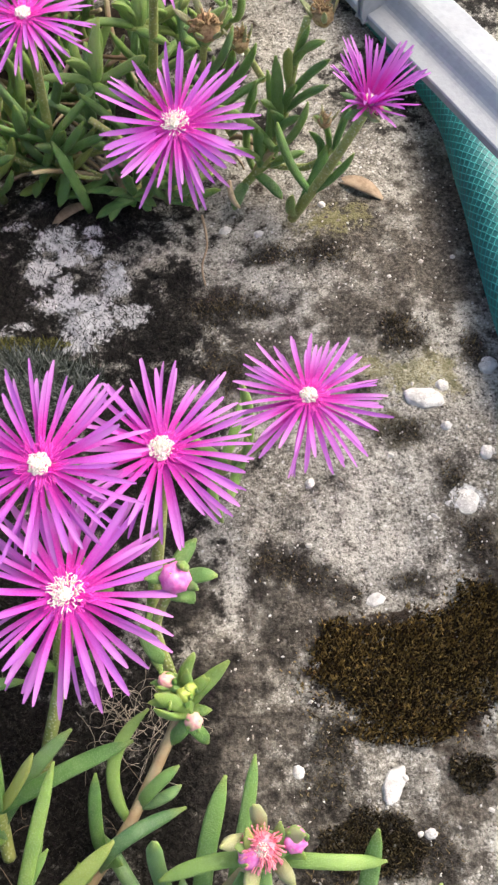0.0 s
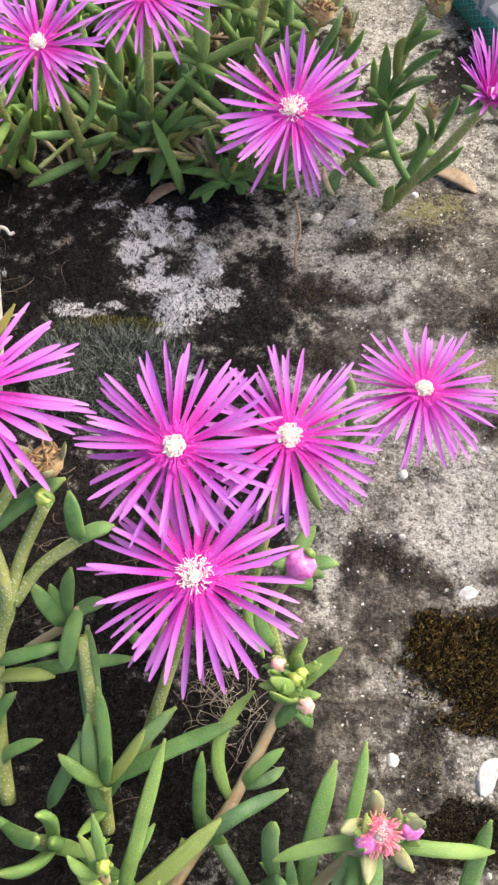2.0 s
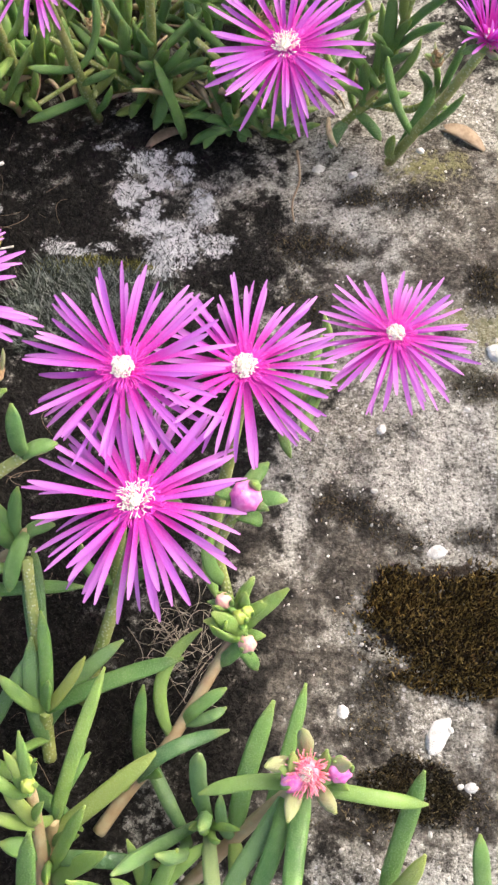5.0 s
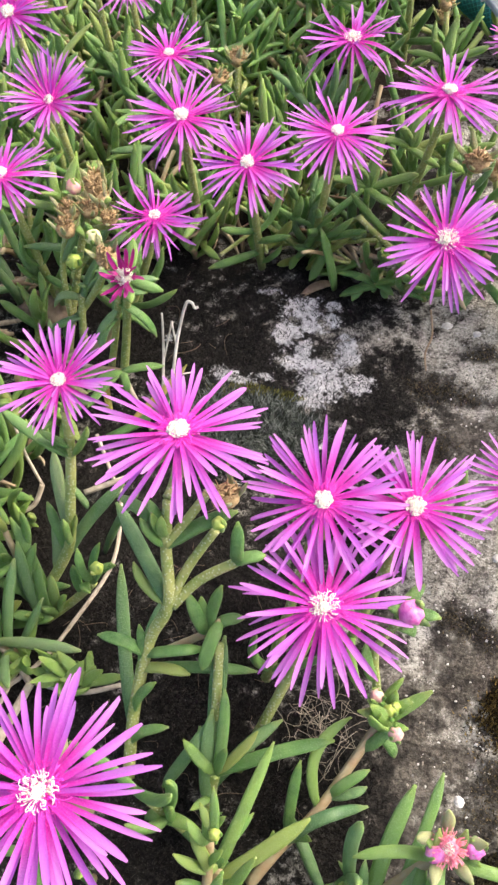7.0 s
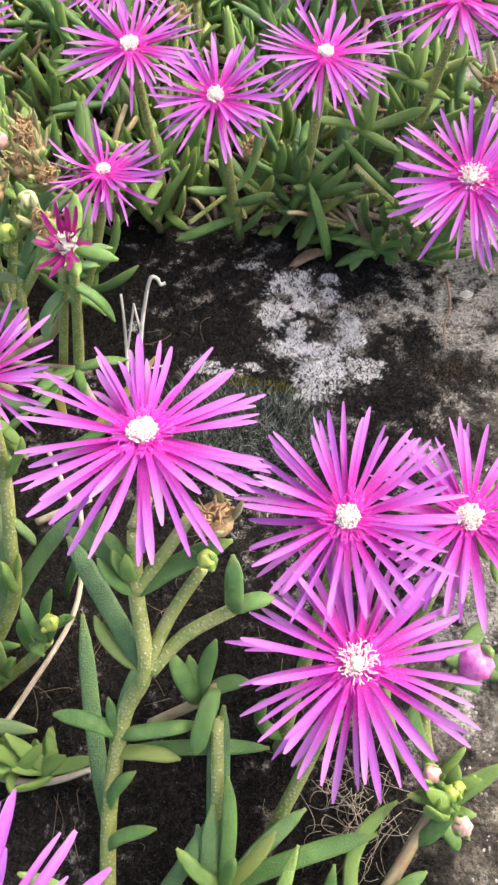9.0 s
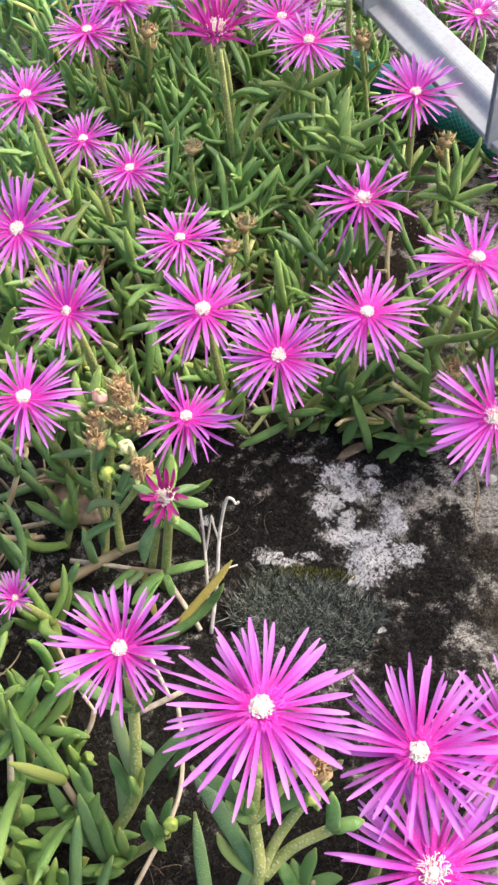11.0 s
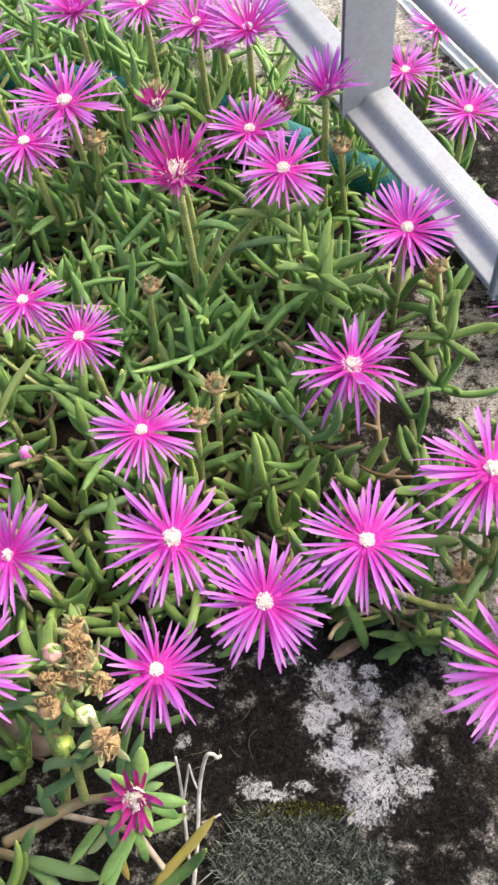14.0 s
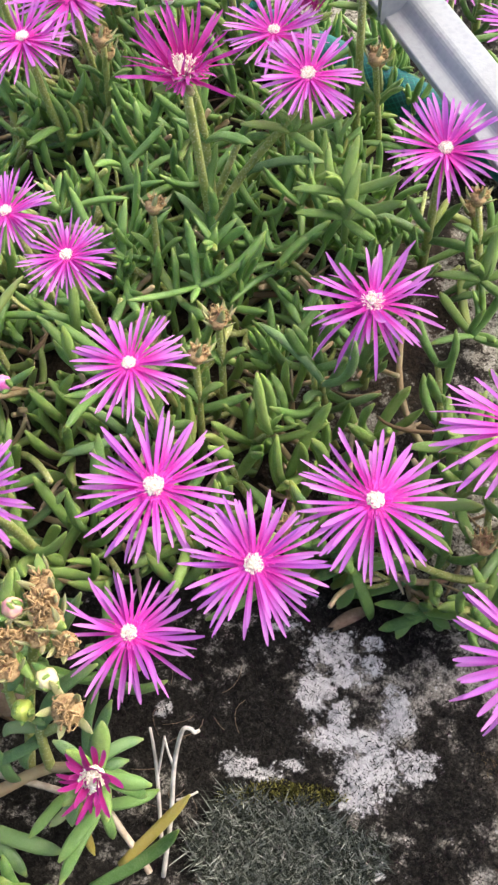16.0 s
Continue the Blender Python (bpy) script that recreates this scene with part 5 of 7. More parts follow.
p.leaf((-0.069, 0.091, 0.076), (-0.07, 0.092, 0.084), 0.001, 0.0034, M_YOUNG)
p.leaf((-0.068, 0.09, 0.075), (-0.067, 0.091, 0.085), 0.001, 0.0034, M_YOUNG)
p.leaf((-0.072, 0.067, 0.033), (-0.087, 0.071, 0.041), 0.003, 0.0046, M_LEAF)
p.leaf((-0.074, 0.069, 0.036), (-0.055, 0.073, 0.038), 0.004, 0.0042, M_LEAF)
p.leaf((-0.071, 0.065, 0.03), (-0.059, 0.066, 0.033), 0.002, 0.0042, M_LEAF)
p.leaf((-0.069, 0.069, 0.03), (-0.04, 0.071, 0.03), 0.002, 0.0044, M_LEAF)
p.leaf((-0.075, 0.056, 0.018), (-0.069, 0.063, 0.03), 0.001, 0.004, M_LEAF)
p.leaf((-0.083, 0.059, 0.008), (-0.088, 0.097, 0.032), -0.001, 0.0052, M_BLUE)
p.leaf((-0.074, 0.066, 0.032), (-0.075, 0.075, 0.044), 0.001, 0.0036, M_LEAF)
p.leaf((-0.068, 0.077, 0.03), (-0.068, 0.085, 0.045), 0.001, 0.004, M_BLUE)
p.leaf((-0.077, 0.048, 0.01), (-0.064, 0.053, 0.02), 0.002, 0.004, M_LEAF)
p.leaf((-0.048, 0.089, 0.066), (-0.048, 0.095, 0.08), 0.002, 0.0046, M_LEAF)
p.leaf((-0.048, 0.09, 0.066), (-0.04, 0.091, 0.07), 0.002, 0.0044, M_LEAF)
p.seedhead((-0.051, 0.098, 0.088), 0.006)
p.bud((-0.052, 0.093, 0.08), 0.003, 'green')

p = Plant((-0.05, 0.035, 0), "leafy stalk under the pink flowers", "succulent plant", "", "ice_plant")
p.stem([(-0.05, 0.035, 0.002), (-0.05, 0.043, 0.01), (-0.05, 0.053, 0.022), (-0.051, 0.073, 0.044)], 0.0022, 0.0018, M_STEM)
p.stem([(-0.052, 0.079, 0.045), (-0.056, 0.078, 0.037), (-0.068, 0.074, 0.028)], 0.0016, 0.0014, M_STEM_RED)
p.leaf((-0.05, 0.045, 0.014), (-0.051, 0.073, 0.044), -0.001, 0.0056, M_BLUE)
p.leaf((-0.052, 0.078, 0.048), (-0.055, 0.066, 0.04), 0.002, 0.0052, M_LEAF)
p.leaf((-0.054, 0.06, 0.026), (-0.064, 0.038, 0.008), 0.004, 0.0048, M_BLUE)
p.leaf((-0.068, 0.036, 0.02), (-0.049, 0.027, 0.018), 0.004, 0.005, M_YOUNG)
p.leaf((-0.056, 0.078, 0.037), (-0.062, 0.084, 0.052), 0.002, 0.005, M_LEAF)
p.leaf((-0.056, 0.078, 0.037), (-0.052, 0.086, 0.056), 0.001, 0.0046, M_LEAF)
p.leaf((-0.056, 0.078, 0.037), (-0.058, 0.084, 0.05), 0.001, 0.0042, M_LEAF)
p.leaf((-0.054, 0.079, 0.041), (-0.045, 0.081, 0.046), 0.002, 0.0044, M_LEAF)
p.leaf((-0.05, 0.027, 0.015), (-0.052, 0.031, 0.026), 0.001, 0.0034, M_YOUNG)

p = Plant((-0.121, 0.092, 0), "upright ice plant stem with short paired leaves", "succulent plant", "", "ice_plant")
p.stem([(-0.119, 0.09, 0.006), (-0.107, 0.1, 0.029), (-0.104, 0.107, 0.048), (-0.103, 0.116, 0.064), (-0.101, 0.119, 0.083)], 0.0024, 0.0019, M_STEM)
p.leaf((-0.104, 0.115, 0.064), (-0.125, 0.124, 0.072), -0.003, 0.0046, M_LEAF)
p.leaf((-0.103, 0.116, 0.064), (-0.095, 0.117, 0.08), -0.001, 0.004, M_YOUNG)
p.leaf((-0.106, 0.118, 0.066), (-0.109, 0.115, 0.078), 0.001, 0.0034, M_LEAF)
p.leaf((-0.105, 0.116, 0.066), (-0.111, 0.114, 0.074), 0.001, 0.0036, M_LEAF)
p.leaf((-0.106, 0.097, 0.026), (-0.089, 0.116, 0.05), 0.001, 0.0054, M_BLUE)
p.leaf((-0.106, 0.101, 0.034), (-0.102, 0.105, 0.046), 0.001, 0.0038, M_LEAF)
p.leaf((-0.106, 0.101, 0.033), (-0.105, 0.102, 0.048), 0.001, 0.0052, M_YOUNG)
p.leaf((-0.11, 0.106, 0.038), (-0.111, 0.12, 0.058), 0.001, 0.005, M_BLUE)
p.leaf((-0.108, 0.1, 0.029), (-0.113, 0.109, 0.044), 0.001, 0.0042, M_LEAF)
p.leaf((-0.116, 0.098, 0.02), (-0.112, 0.107, 0.036), 0.001, 0.0044, M_BLUE)
p.leaf((-0.104, 0.115, 0.05), (-0.101, 0.111, 0.04), 0.001, 0.0034, M_BLUE)
p.leaf((-0.103, 0.121, 0.03), (-0.087, 0.124, 0.036), 0.002, 0.0042, M_BLUE)

p = Plant((-0.117, 0.085, 0), "small ice plant shoot with an unopened yellow-green bud", "succulent plant", "", "ice_plant")
p.stem([(-0.116, 0.084, 0.003), (-0.106, 0.089, 0.012), (-0.096, 0.091, 0.028)], 0.002, 0.0016, M_STEM)
p.leaf((-0.097, 0.092, 0.029), (-0.1, 0.096, 0.042), 0.001, 0.0036, M_LEAF)
p.leaf((-0.094, 0.094, 0.031), (-0.093, 0.098, 0.044), 0.001, 0.0034, M_LEAF)
p.leaf((-0.101, 0.089, 0.02), (-0.102, 0.093, 0.035), 0.001, 0.004, M_LEAF)
p.leaf((-0.096, 0.091, 0.027), (-0.088, 0.094, 0.038), 0.001, 0.0034, M_LEAF)
p.leaf((-0.096, 0.09, 0.026), (-0.095, 0.086, 0.032), 0.001, 0.004, M_YOUNG)
p.leaf((-0.11, 0.087, 0.009), (-0.111, 0.092, 0.026), 0.001, 0.0044, M_YOUNG)
p.leaf((-0.112, 0.086, 0.006), (-0.113, 0.083, 0.018), 0.001, 0.005, M_LEAF)
p.leaf((-0.109, 0.086, 0.006), (-0.106, 0.088, 0.02), 0.001, 0.0042, M_YOUNG)
p.leaf((-0.12, 0.085, 0.004), (-0.125, 0.081, 0.014), 0.002, 0.005, M_LEAF)
p.leaf((-0.119, 0.091, 0.008), (-0.129, 0.108, 0.03), 0.003, 0.0052, M_LEAF)
p.leaf((-0.125, 0.09, 0.008), (-0.124, 0.1, 0.03), 0.001, 0.005, M_BLUE)
p.leaf((-0.121, 0.091, 0.01), (-0.116, 0.095, 0.026), 0.001, 0.0044, M_LEAF)
p.leaf((-0.128, 0.077, 0.004), (-0.118, 0.08, 0.018), 0.001, 0.005, M_YOUNG)
p.bud((-0.094, 0.092, 0.036), 0.0034, 'green')

p = Plant((-0.105, 0.14, 0), "bare pale dried runner lying on dark soil", "twig", "", "dry_stalk")
p.stem([(-0.101, 0.134, 0.012), (-0.098, 0.12, 0.009), (-0.098, 0.104, 0.007), (-0.106, 0.084, 0.005), (-0.113, 0.07, 0.004), (-0.124, 0.058, 0.003)], 0.0009, 0.001, M_DRY)
p.stem([(-0.113, 0.15, 0.018), (-0.104, 0.136, 0.012)], 0.0009, 0.0009, M_DRY)
p.stem([(-0.145, 0.151, 0.02), (-0.137, 0.139, 0.016), (-0.129, 0.13, 0.012)], 0.0008, 0.0007, M_DRY)
p.stem([(-0.129, 0.13, 0.012), (-0.132, 0.124, 0.006), (-0.14, 0.12, 0.003)], 0.0012, 0.001, M_DRY)
p.stem([(-0.112, 0.066, 0.005), (-0.104, 0.064, 0.006), (-0.095, 0.065, 0.008)], 0.0014, 0.0011, M_DRY)
p.stem([(-0.115, 0.132, 0.006), (-0.1, 0.14, 0.008)], 0.0014, 0.0012, M_DRY)

p = Plant((-0.1479, 0.1811, 0), "thick old brown-green runner of the mat", "twig", "", "dry_stalk")
p.stem([(-0.1552, 0.1763, 0.0060), (-0.1447, 0.1807, 0.0100), (-0.1348, 0.1860, 0.0130), (-0.1285, 0.1881, 0.0160)], 0.0026, 0.0022, M_STEM_RED)
p.stem([(-0.1285, 0.1881, 0.0160), (-0.1282, 0.1921, 0.0280), (-0.1266, 0.1951, 0.0400)], 0.0021, 0.0017, M_STEM)
p.stem([(-0.1285, 0.1881, 0.0160), (-0.1198, 0.1882, 0.0220), (-0.1132, 0.1880, 0.0340)], 0.0019, 0.0016, M_STEM_RED)
p.leaf((-0.1381, 0.1845, 0.0120), (-0.1403, 0.1899, 0.0300), 0.002, 0.0042, M_BLUE)
p.leaf((-0.1271, 0.1947, 0.0380), (-0.1381, 0.1929, 0.0340), 0.003, 0.0043, M_BLUE)
p.leaf((-0.1281, 0.1925, 0.0300), (-0.1430, 0.1877, 0.0200), 0.003, 0.0043, M_BLUE)
p.leaf((-0.1267, 0.1947, 0.0380), (-0.1138, 0.2010, 0.0500), 0.002, 0.0040, M_BLUE)
p.leaf((-0.1158, 0.2014, 0.0480), (-0.1080, 0.2077, 0.0620), 0.002, 0.0048, M_BLUE, 0.002)
p.leaf((-0.1104, 0.1925, 0.0450), (-0.1046, 0.2007, 0.0550), 0.002, 0.0042, M_BLUE)
p.leaf((-0.1122, 0.1981, 0.0450), (-0.1073, 0.2036, 0.0600), 0.001, 0.0035, M_BLUE)
p.leaf((-0.1189, 0.1928, 0.0420), (-0.1270, 0.1949, 0.0460), 0.002, 0.0038, M_BLUE)

p = Plant((-0.1274, 0.1826, 0), "bare pale stem creeping over dark soil", "twig", "", "dry_stalk")
p.stem([(-0.1491, 0.1859, 0.0100), (-0.1347, 0.1839, 0.0120), (-0.1242, 0.1821, 0.0130), (-0.1123, 0.1796, 0.0140), (-0.1060, 0.1734, 0.0090), (-0.1005, 0.1674, 0.0040), (-0.0980, 0.1641, 0.0020)], 0.0013, 0.0012, M_DRY)

p = Plant((-0.1168, 0.1738, 0), "green and yellowed leaves on a creeping stem", "succulent plant", "", "ice_plant")
p.stem([(-0.1242, 0.1821, 0.0130), (-0.1160, 0.1803, 0.0160), (-0.1116, 0.1793, 0.0170)], 0.0013, 0.0013, M_STEM_RED)
p.leaf((-0.1067, 0.1650, 0.0040), (-0.0867, 0.1839, 0.0200), -0.002, 0.0040, M_OLD)
p.leaf((-0.1146, 0.1604, 0.0060), (-0.0887, 0.1747, 0.0200), -0.004, 0.0047, M_LEAF)
p.leaf((-0.1117, 0.1782, 0.0160), (-0.0961, 0.1850, 0.0160), 0.003, 0.0043, M_LEAF)
p.leaf((-0.1114, 0.1766, 0.0180), (-0.1191, 0.1636, 0.0240), 0.002, 0.0049, M_LEAF)
p.leaf((-0.1236, 0.1809, 0.0150), (-0.1296, 0.1689, 0.0200), 0.002, 0.0040, M_LEAF)
p.leaf((-0.1208, 0.1801, 0.0160), (-0.1251, 0.1724, 0.0180), 0.001, 0.0035, M_BLUE)
p.leaf((-0.1115, 0.1768, 0.0160), (-0.1075, 0.1711, 0.0140), 0.003, 0.0038, M_LEAF)
p.leaf((-0.1116, 0.1676, 0.0160), (-0.1182, 0.1582, 0.0220), 0.001, 0.0043, M_LEAF)
p.leaf((-0.1182, 0.1747, 0.0060), (-0.1143, 0.1669, 0.0040), 0.001, 0.0035, M_OLD)

p = Plant((-0.1471, 0.1681, 0), "long grey-green leaves lying on black soil", "succulent plant", "", "ice_plant")
p.stem([(-0.1570, 0.1734, 0.0040), (-0.1496, 0.1716, 0.0100), (-0.1448, 0.1707, 0.0140)], 0.002, 0.0018, M_STEM_RED)
p.leaf((-0.1465, 0.1711, 0.0140), (-0.1218, 0.1666, 0.0100), 0.003, 0.0056, M_BLUE)
p.leaf((-0.1471, 0.1708, 0.0120), (-0.1316, 0.1596, 0.0080), 0.003, 0.0049, M_BLUE)
p.leaf((-0.1466, 0.1713, 0.0140), (-0.1409, 0.1791, 0.0240), 0.002, 0.0042, M_BLUE)

p = Plant((-0.1206, 0.1892, 0), "pale-edged leaves below a wilted flower", "succulent plant", "", "ice_plant")
p.stem([(-0.1167, 0.1827, 0.0140), (-0.1106, 0.1836, 0.0400), (-0.1060, 0.1827, 0.0600)], 0.0018, 0.0015, M_STEM)
p.leaf((-0.1040, 0.1853, 0.0520), (-0.0949, 0.1804, 0.0400), 0.004, 0.0040, M_LEAF)
p.leaf((-0.1049, 0.1829, 0.0460), (-0.0979, 0.1824, 0.0400), 0.002, 0.0038, M_LEAF)
p.leaf((-0.1106, 0.1820, 0.0460), (-0.1130, 0.1717, 0.0400), 0.003, 0.0043, M_BLUE)
p.leaf((-0.1123, 0.1823, 0.0480), (-0.1151, 0.1751, 0.0420), 0.002, 0.0038, M_BLUE)
p.leaf((-0.1099, 0.1861, 0.0580), (-0.1156, 0.1886, 0.0620), 0.002, 0.0037, M_BLUE)
p.leaf((-0.1037, 0.1886, 0.0560), (-0.0944, 0.1915, 0.0580), 0.002, 0.0038, M_BLUE)
p.leaf((-0.1035, 0.1867, 0.0520), (-0.0976, 0.1866, 0.0560), 0.002, 0.0037, M_BLUE)

p = Plant((-0.1388, 0.1886, 0), "stalks with dried seed heads and pale sepals", "succulent plant", "", "ice_plant")
p.stem([(-0.1365, 0.1846, 0.0060), (-0.1332, 0.1991, 0.0300), (-0.1276, 0.2113, 0.0550), (-0.1243, 0.2190, 0.0640)], 0.002, 0.0016, M_STEM)
p.stem([(-0.1338, 0.1945, 0.0220), (-0.1349, 0.2018, 0.0450), (-0.1309, 0.2078, 0.0620)], 0.0017, 0.0014, M_STEM)
p.stem([(-0.1292, 0.1947, 0.0300), (-0.1200, 0.1950, 0.0450), (-0.1146, 0.1957, 0.0560)], 0.0018, 0.0016, M_STEM)
p.stem([(-0.1299, 0.2052, 0.0440), (-0.1220, 0.2029, 0.0540), (-0.1202, 0.2037, 0.0580)], 0.0014, 0.0013, M_STEM)
p.stem([(-0.1308, 0.2031, 0.0400), (-0.1286, 0.1970, 0.0480), (-0.1275, 0.1970, 0.0520)], 0.0013, 0.0012, M_STEM)
p.stem([(-0.1272, 0.2125, 0.0560), (-0.1175, 0.2116, 0.0600), (-0.1159, 0.2125, 0.0620)], 0.0014, 0.0013, M_STEM)
p.seedhead((-0.1232, 0.2214, 0.0680), 0.007)
p.seedhead((-0.1203, 0.2163, 0.0680), 0.006)
p.seedhead((-0.1300, 0.2109, 0.0660), 0.0062)
p.seedhead((-0.1300, 0.2044, 0.0640), 0.0062)
p.seedhead((-0.1140, 0.1965, 0.0600), 0.0068)
p.seedhead((-0.1165, 0.2119, 0.0640), 0.0055)
p.seedhead((-0.1245, 0.2267, 0.0680), 0.005)
p.seedhead((-0.1234, 0.2125, 0.0660), 0.0055)
p.bud((-0.1295, 0.2179, 0.0680), 0.0044, 'blush')
p.bud((-0.1199, 0.2041, 0.0600), 0.0046, 'cream')
p.bud((-0.1269, 0.1968, 0.0540), 0.0046, 'green')
p.leaf((-0.1319, 0.2148, 0.0580), (-0.1316, 0.2250, 0.0680), 0.001, 0.004, M_YOUNG)
p.leaf((-0.1307, 0.2037, 0.0500), (-0.1255, 0.2068, 0.0660), 0.001, 0.005, M_BLUE)
p.leaf((-0.1163, 0.2107, 0.0580), (-0.1198, 0.2096, 0.0640), 0.002, 0.0042, M_BLUE)
p.leaf((-0.1194, 0.2298, 0.0600), (-0.1269, 0.2328, 0.0700), 0.001, 0.004, M_YOUNG)
p.leaf((-0.1292, 0.1947, 0.0300), (-0.1338, 0.1865, 0.0200), 0.003, 0.0040, M_BLUE)

p = Plant((-0.0936, 0.1658, 0), "thin bleached dry twigs standing in moss", "twig", "", "dry_stalk")
p.stem([(-0.0942, 0.1636, 0.0010), (-0.0924, 0.1779, 0.0120), (-0.0914, 0.1889, 0.0240), (-0.0900, 0.1942, 0.0320), (-0.0880, 0.1978, 0.0390), (-0.0860, 0.1982, 0.0390), (-0.0851, 0.1977, 0.0370), (-0.0838, 0.1984, 0.0370)], 0.0009, 0.0006, M_BLEACHED)
p.stem([(-0.0960, 0.1727, 0.0010), (-0.0974, 0.1879, 0.0140), (-0.0980, 0.1942, 0.0220), (-0.0986, 0.1990, 0.0300)], 0.0008, 0.0005, M_BLEACHED)
p.stem([(-0.0975, 0.1887, 0.0140), (-0.0958, 0.1935, 0.0220), (-0.0946, 0.1974, 0.0280)], 0.0005, 0.0004, M_BLEACHED)
p.stem([(-0.0915, 0.1899, 0.0220), (-0.0933, 0.1937, 0.0260), (-0.0945, 0.1970, 0.0280)], 0.0005, 0.0004, M_BLEACHED)
p.stem([(-0.0913, 0.1828, 0.0140), (-0.0885, 0.1838, 0.0140), (-0.0855, 0.1856, 0.0130)], 0.0004, 0.0004, M_BLEACHED)

p = Plant((-0.128, 0.150, 0), "young pale green shoot on black soil", "succulent plant", "leafy ice plant shoots", "ice_plant")
p.stem([(-0.128, 0.150, 0.002), (-0.128, 0.152, 0.010), (-0.127, 0.154, 0.017)], 0.0018, 0.0014, M_YOUNG)
p.leaf((-0.127, 0.154, 0.016), (-0.134, 0.164, 0.026), 0.001, 0.0040, M_LEAF)
p.leaf((-0.127, 0.154, 0.016), (-0.119, 0.158, 0.024), 0.001, 0.0037, M_LEAF)
p.leaf((-0.127, 0.153, 0.015), (-0.139, 0.150, 0.020), 0.002, 0.0040, M_LEAF)
p.leaf((-0.127, 0.153, 0.014), (-0.118, 0.146, 0.018), 0.002, 0.0040, M_LEAF)
p.rosette((-0.127, 0.155, 0.017), 0.009)

p = Plant((0.0233, 0.2541, 0), "upright shoot with many short chunky leaves", "succulent plant", "", "ice_plant")
p.stem([(0.0181, 0.2504, 0.0030), (0.0267, 0.2511, 0.0140), (0.0331, 0.2546, 0.0280), (0.0374, 0.2564, 0.0500), (0.0415, 0.2588, 0.0640)], 0.002, 0.0016, M_STEM)
p.stem([(0.0267, 0.2517, 0.0120), (0.0413, 0.2471, 0.0140), (0.0493, 0.2430, 0.0260)], 0.0017, 0.0015, M_STEM)
p.leaf((0.0290, 0.2526, 0.0240), (0.0314, 0.2577, 0.0520), 0.0012, 0.0052, M_YOUNG)
p.leaf((0.0366, 0.2556, 0.0420), (0.0353, 0.2507, 0.0600), 0.0012, 0.004, M_LEAF)
p.leaf((0.0385, 0.2563, 0.0500), (0.0415, 0.2524, 0.0660), 0.0012, 0.0042, M_YOUNG)
p.leaf((0.0384, 0.2551, 0.0500), (0.0461, 0.2503, 0.0620), 0.0012, 0.0052, M_YOUNG)
p.leaf((0.0360, 0.2551, 0.0380), (0.0487, 0.2566, 0.0500), 0.0012, 0.0044, M_LEAF)
p.leaf((0.0339, 0.2528, 0.0320), (0.0374, 0.2509, 0.0460), 0.0012, 0.005, M_YOUNG)
p.leaf((0.0350, 0.2544, 0.0340), (0.0480, 0.2522, 0.0440), 0.0012, 0.0044, M_LEAF)
p.leaf((0.0319, 0.2521, 0.0280), (0.0261, 0.2517, 0.0400), 0.0012, 0.0046, M_YOUNG)
p.leaf((0.0309, 0.2516, 0.0260), (0.0288, 0.2471, 0.0400), 0.0012, 0.005, M_LEAF)
p.leaf((0.0327, 0.2496, 0.0240), (0.0382, 0.2458, 0.0380), 0.0012, 0.0056, M_LEAF)
p.leaf((0.0265, 0.2491, 0.0120), (0.0244, 0.2456, 0.0340), 0.0012, 0.005, M_LEAF)
p.leaf((0.0441, 0.2455, 0.0180), (0.0411, 0.2409, 0.0360), 0.0012, 0.0044, M_LEAF)
p.leaf((0.0469, 0.2459, 0.0200), (0.0521, 0.2401, 0.0220), 0.0012, 0.0042, M_YOUNG)
p.leaf((0.0461, 0.2467, 0.0180), (0.0441, 0.2436, 0.0100), 0.0012, 0.0046, M_YOUNG)
p.leaf((0.0476, 0.2444, 0.0240), (0.0427, 0.2432, 0.0400), 0.0012, 0.0042, M_YOUNG)
p.leaf((0.0484, 0.2430, 0.0260), (0.0541, 0.2435, 0.0440), 0.0012, 0.0044, M_LEAF)
p.leaf((0.0245, 0.2518, 0.0080), (0.0320, 0.2424, 0.0040), 0.0012, 0.005, M_LEAF)
p.leaf((0.0162, 0.2504, 0.0060), (0.0145, 0.2395, 0.0030), 0.0012, 0.0056, M_BLUE)
p.leaf((0.0275, 0.2490, 0.0120), (0.0403, 0.2483, 0.0200), 0.0012, 0.005, M_LEAF)
p.seedhead((0.0462, 0.2596, 0.0640), 0.0062)
p.seedhead((0.0459, 0.2404, 0.0400), 0.0038)

p = Plant((0.0055, 0.3043, 0), "stalk with a half-dried green seed capsule", "succulent plant", "dried ice plant stalks", "ice_plant")
p.stem([(0.0045, 0.2906, 0.0040), (0.0067, 0.2761, 0.0340), (0.0090, 0.2660, 0.0520)], 0.0018, 0.0015, M_STEM)
p.seedhead((0.0102, 0.2627, 0.0600), 0.0078)
p.leaf((0.0085, 0.2672, 0.0500), (0.0184, 0.2687, 0.0600), 0.002, 0.005, M_YOUNG)
p.leaf((0.0081, 0.2659, 0.0500), (0.0063, 0.2652, 0.0640), 0.001, 0.005, M_YOUNG)
p.leaf((0.0081, 0.2673, 0.0500), (0.0028, 0.2682, 0.0560), 0.002, 0.0056, M_LEAF)

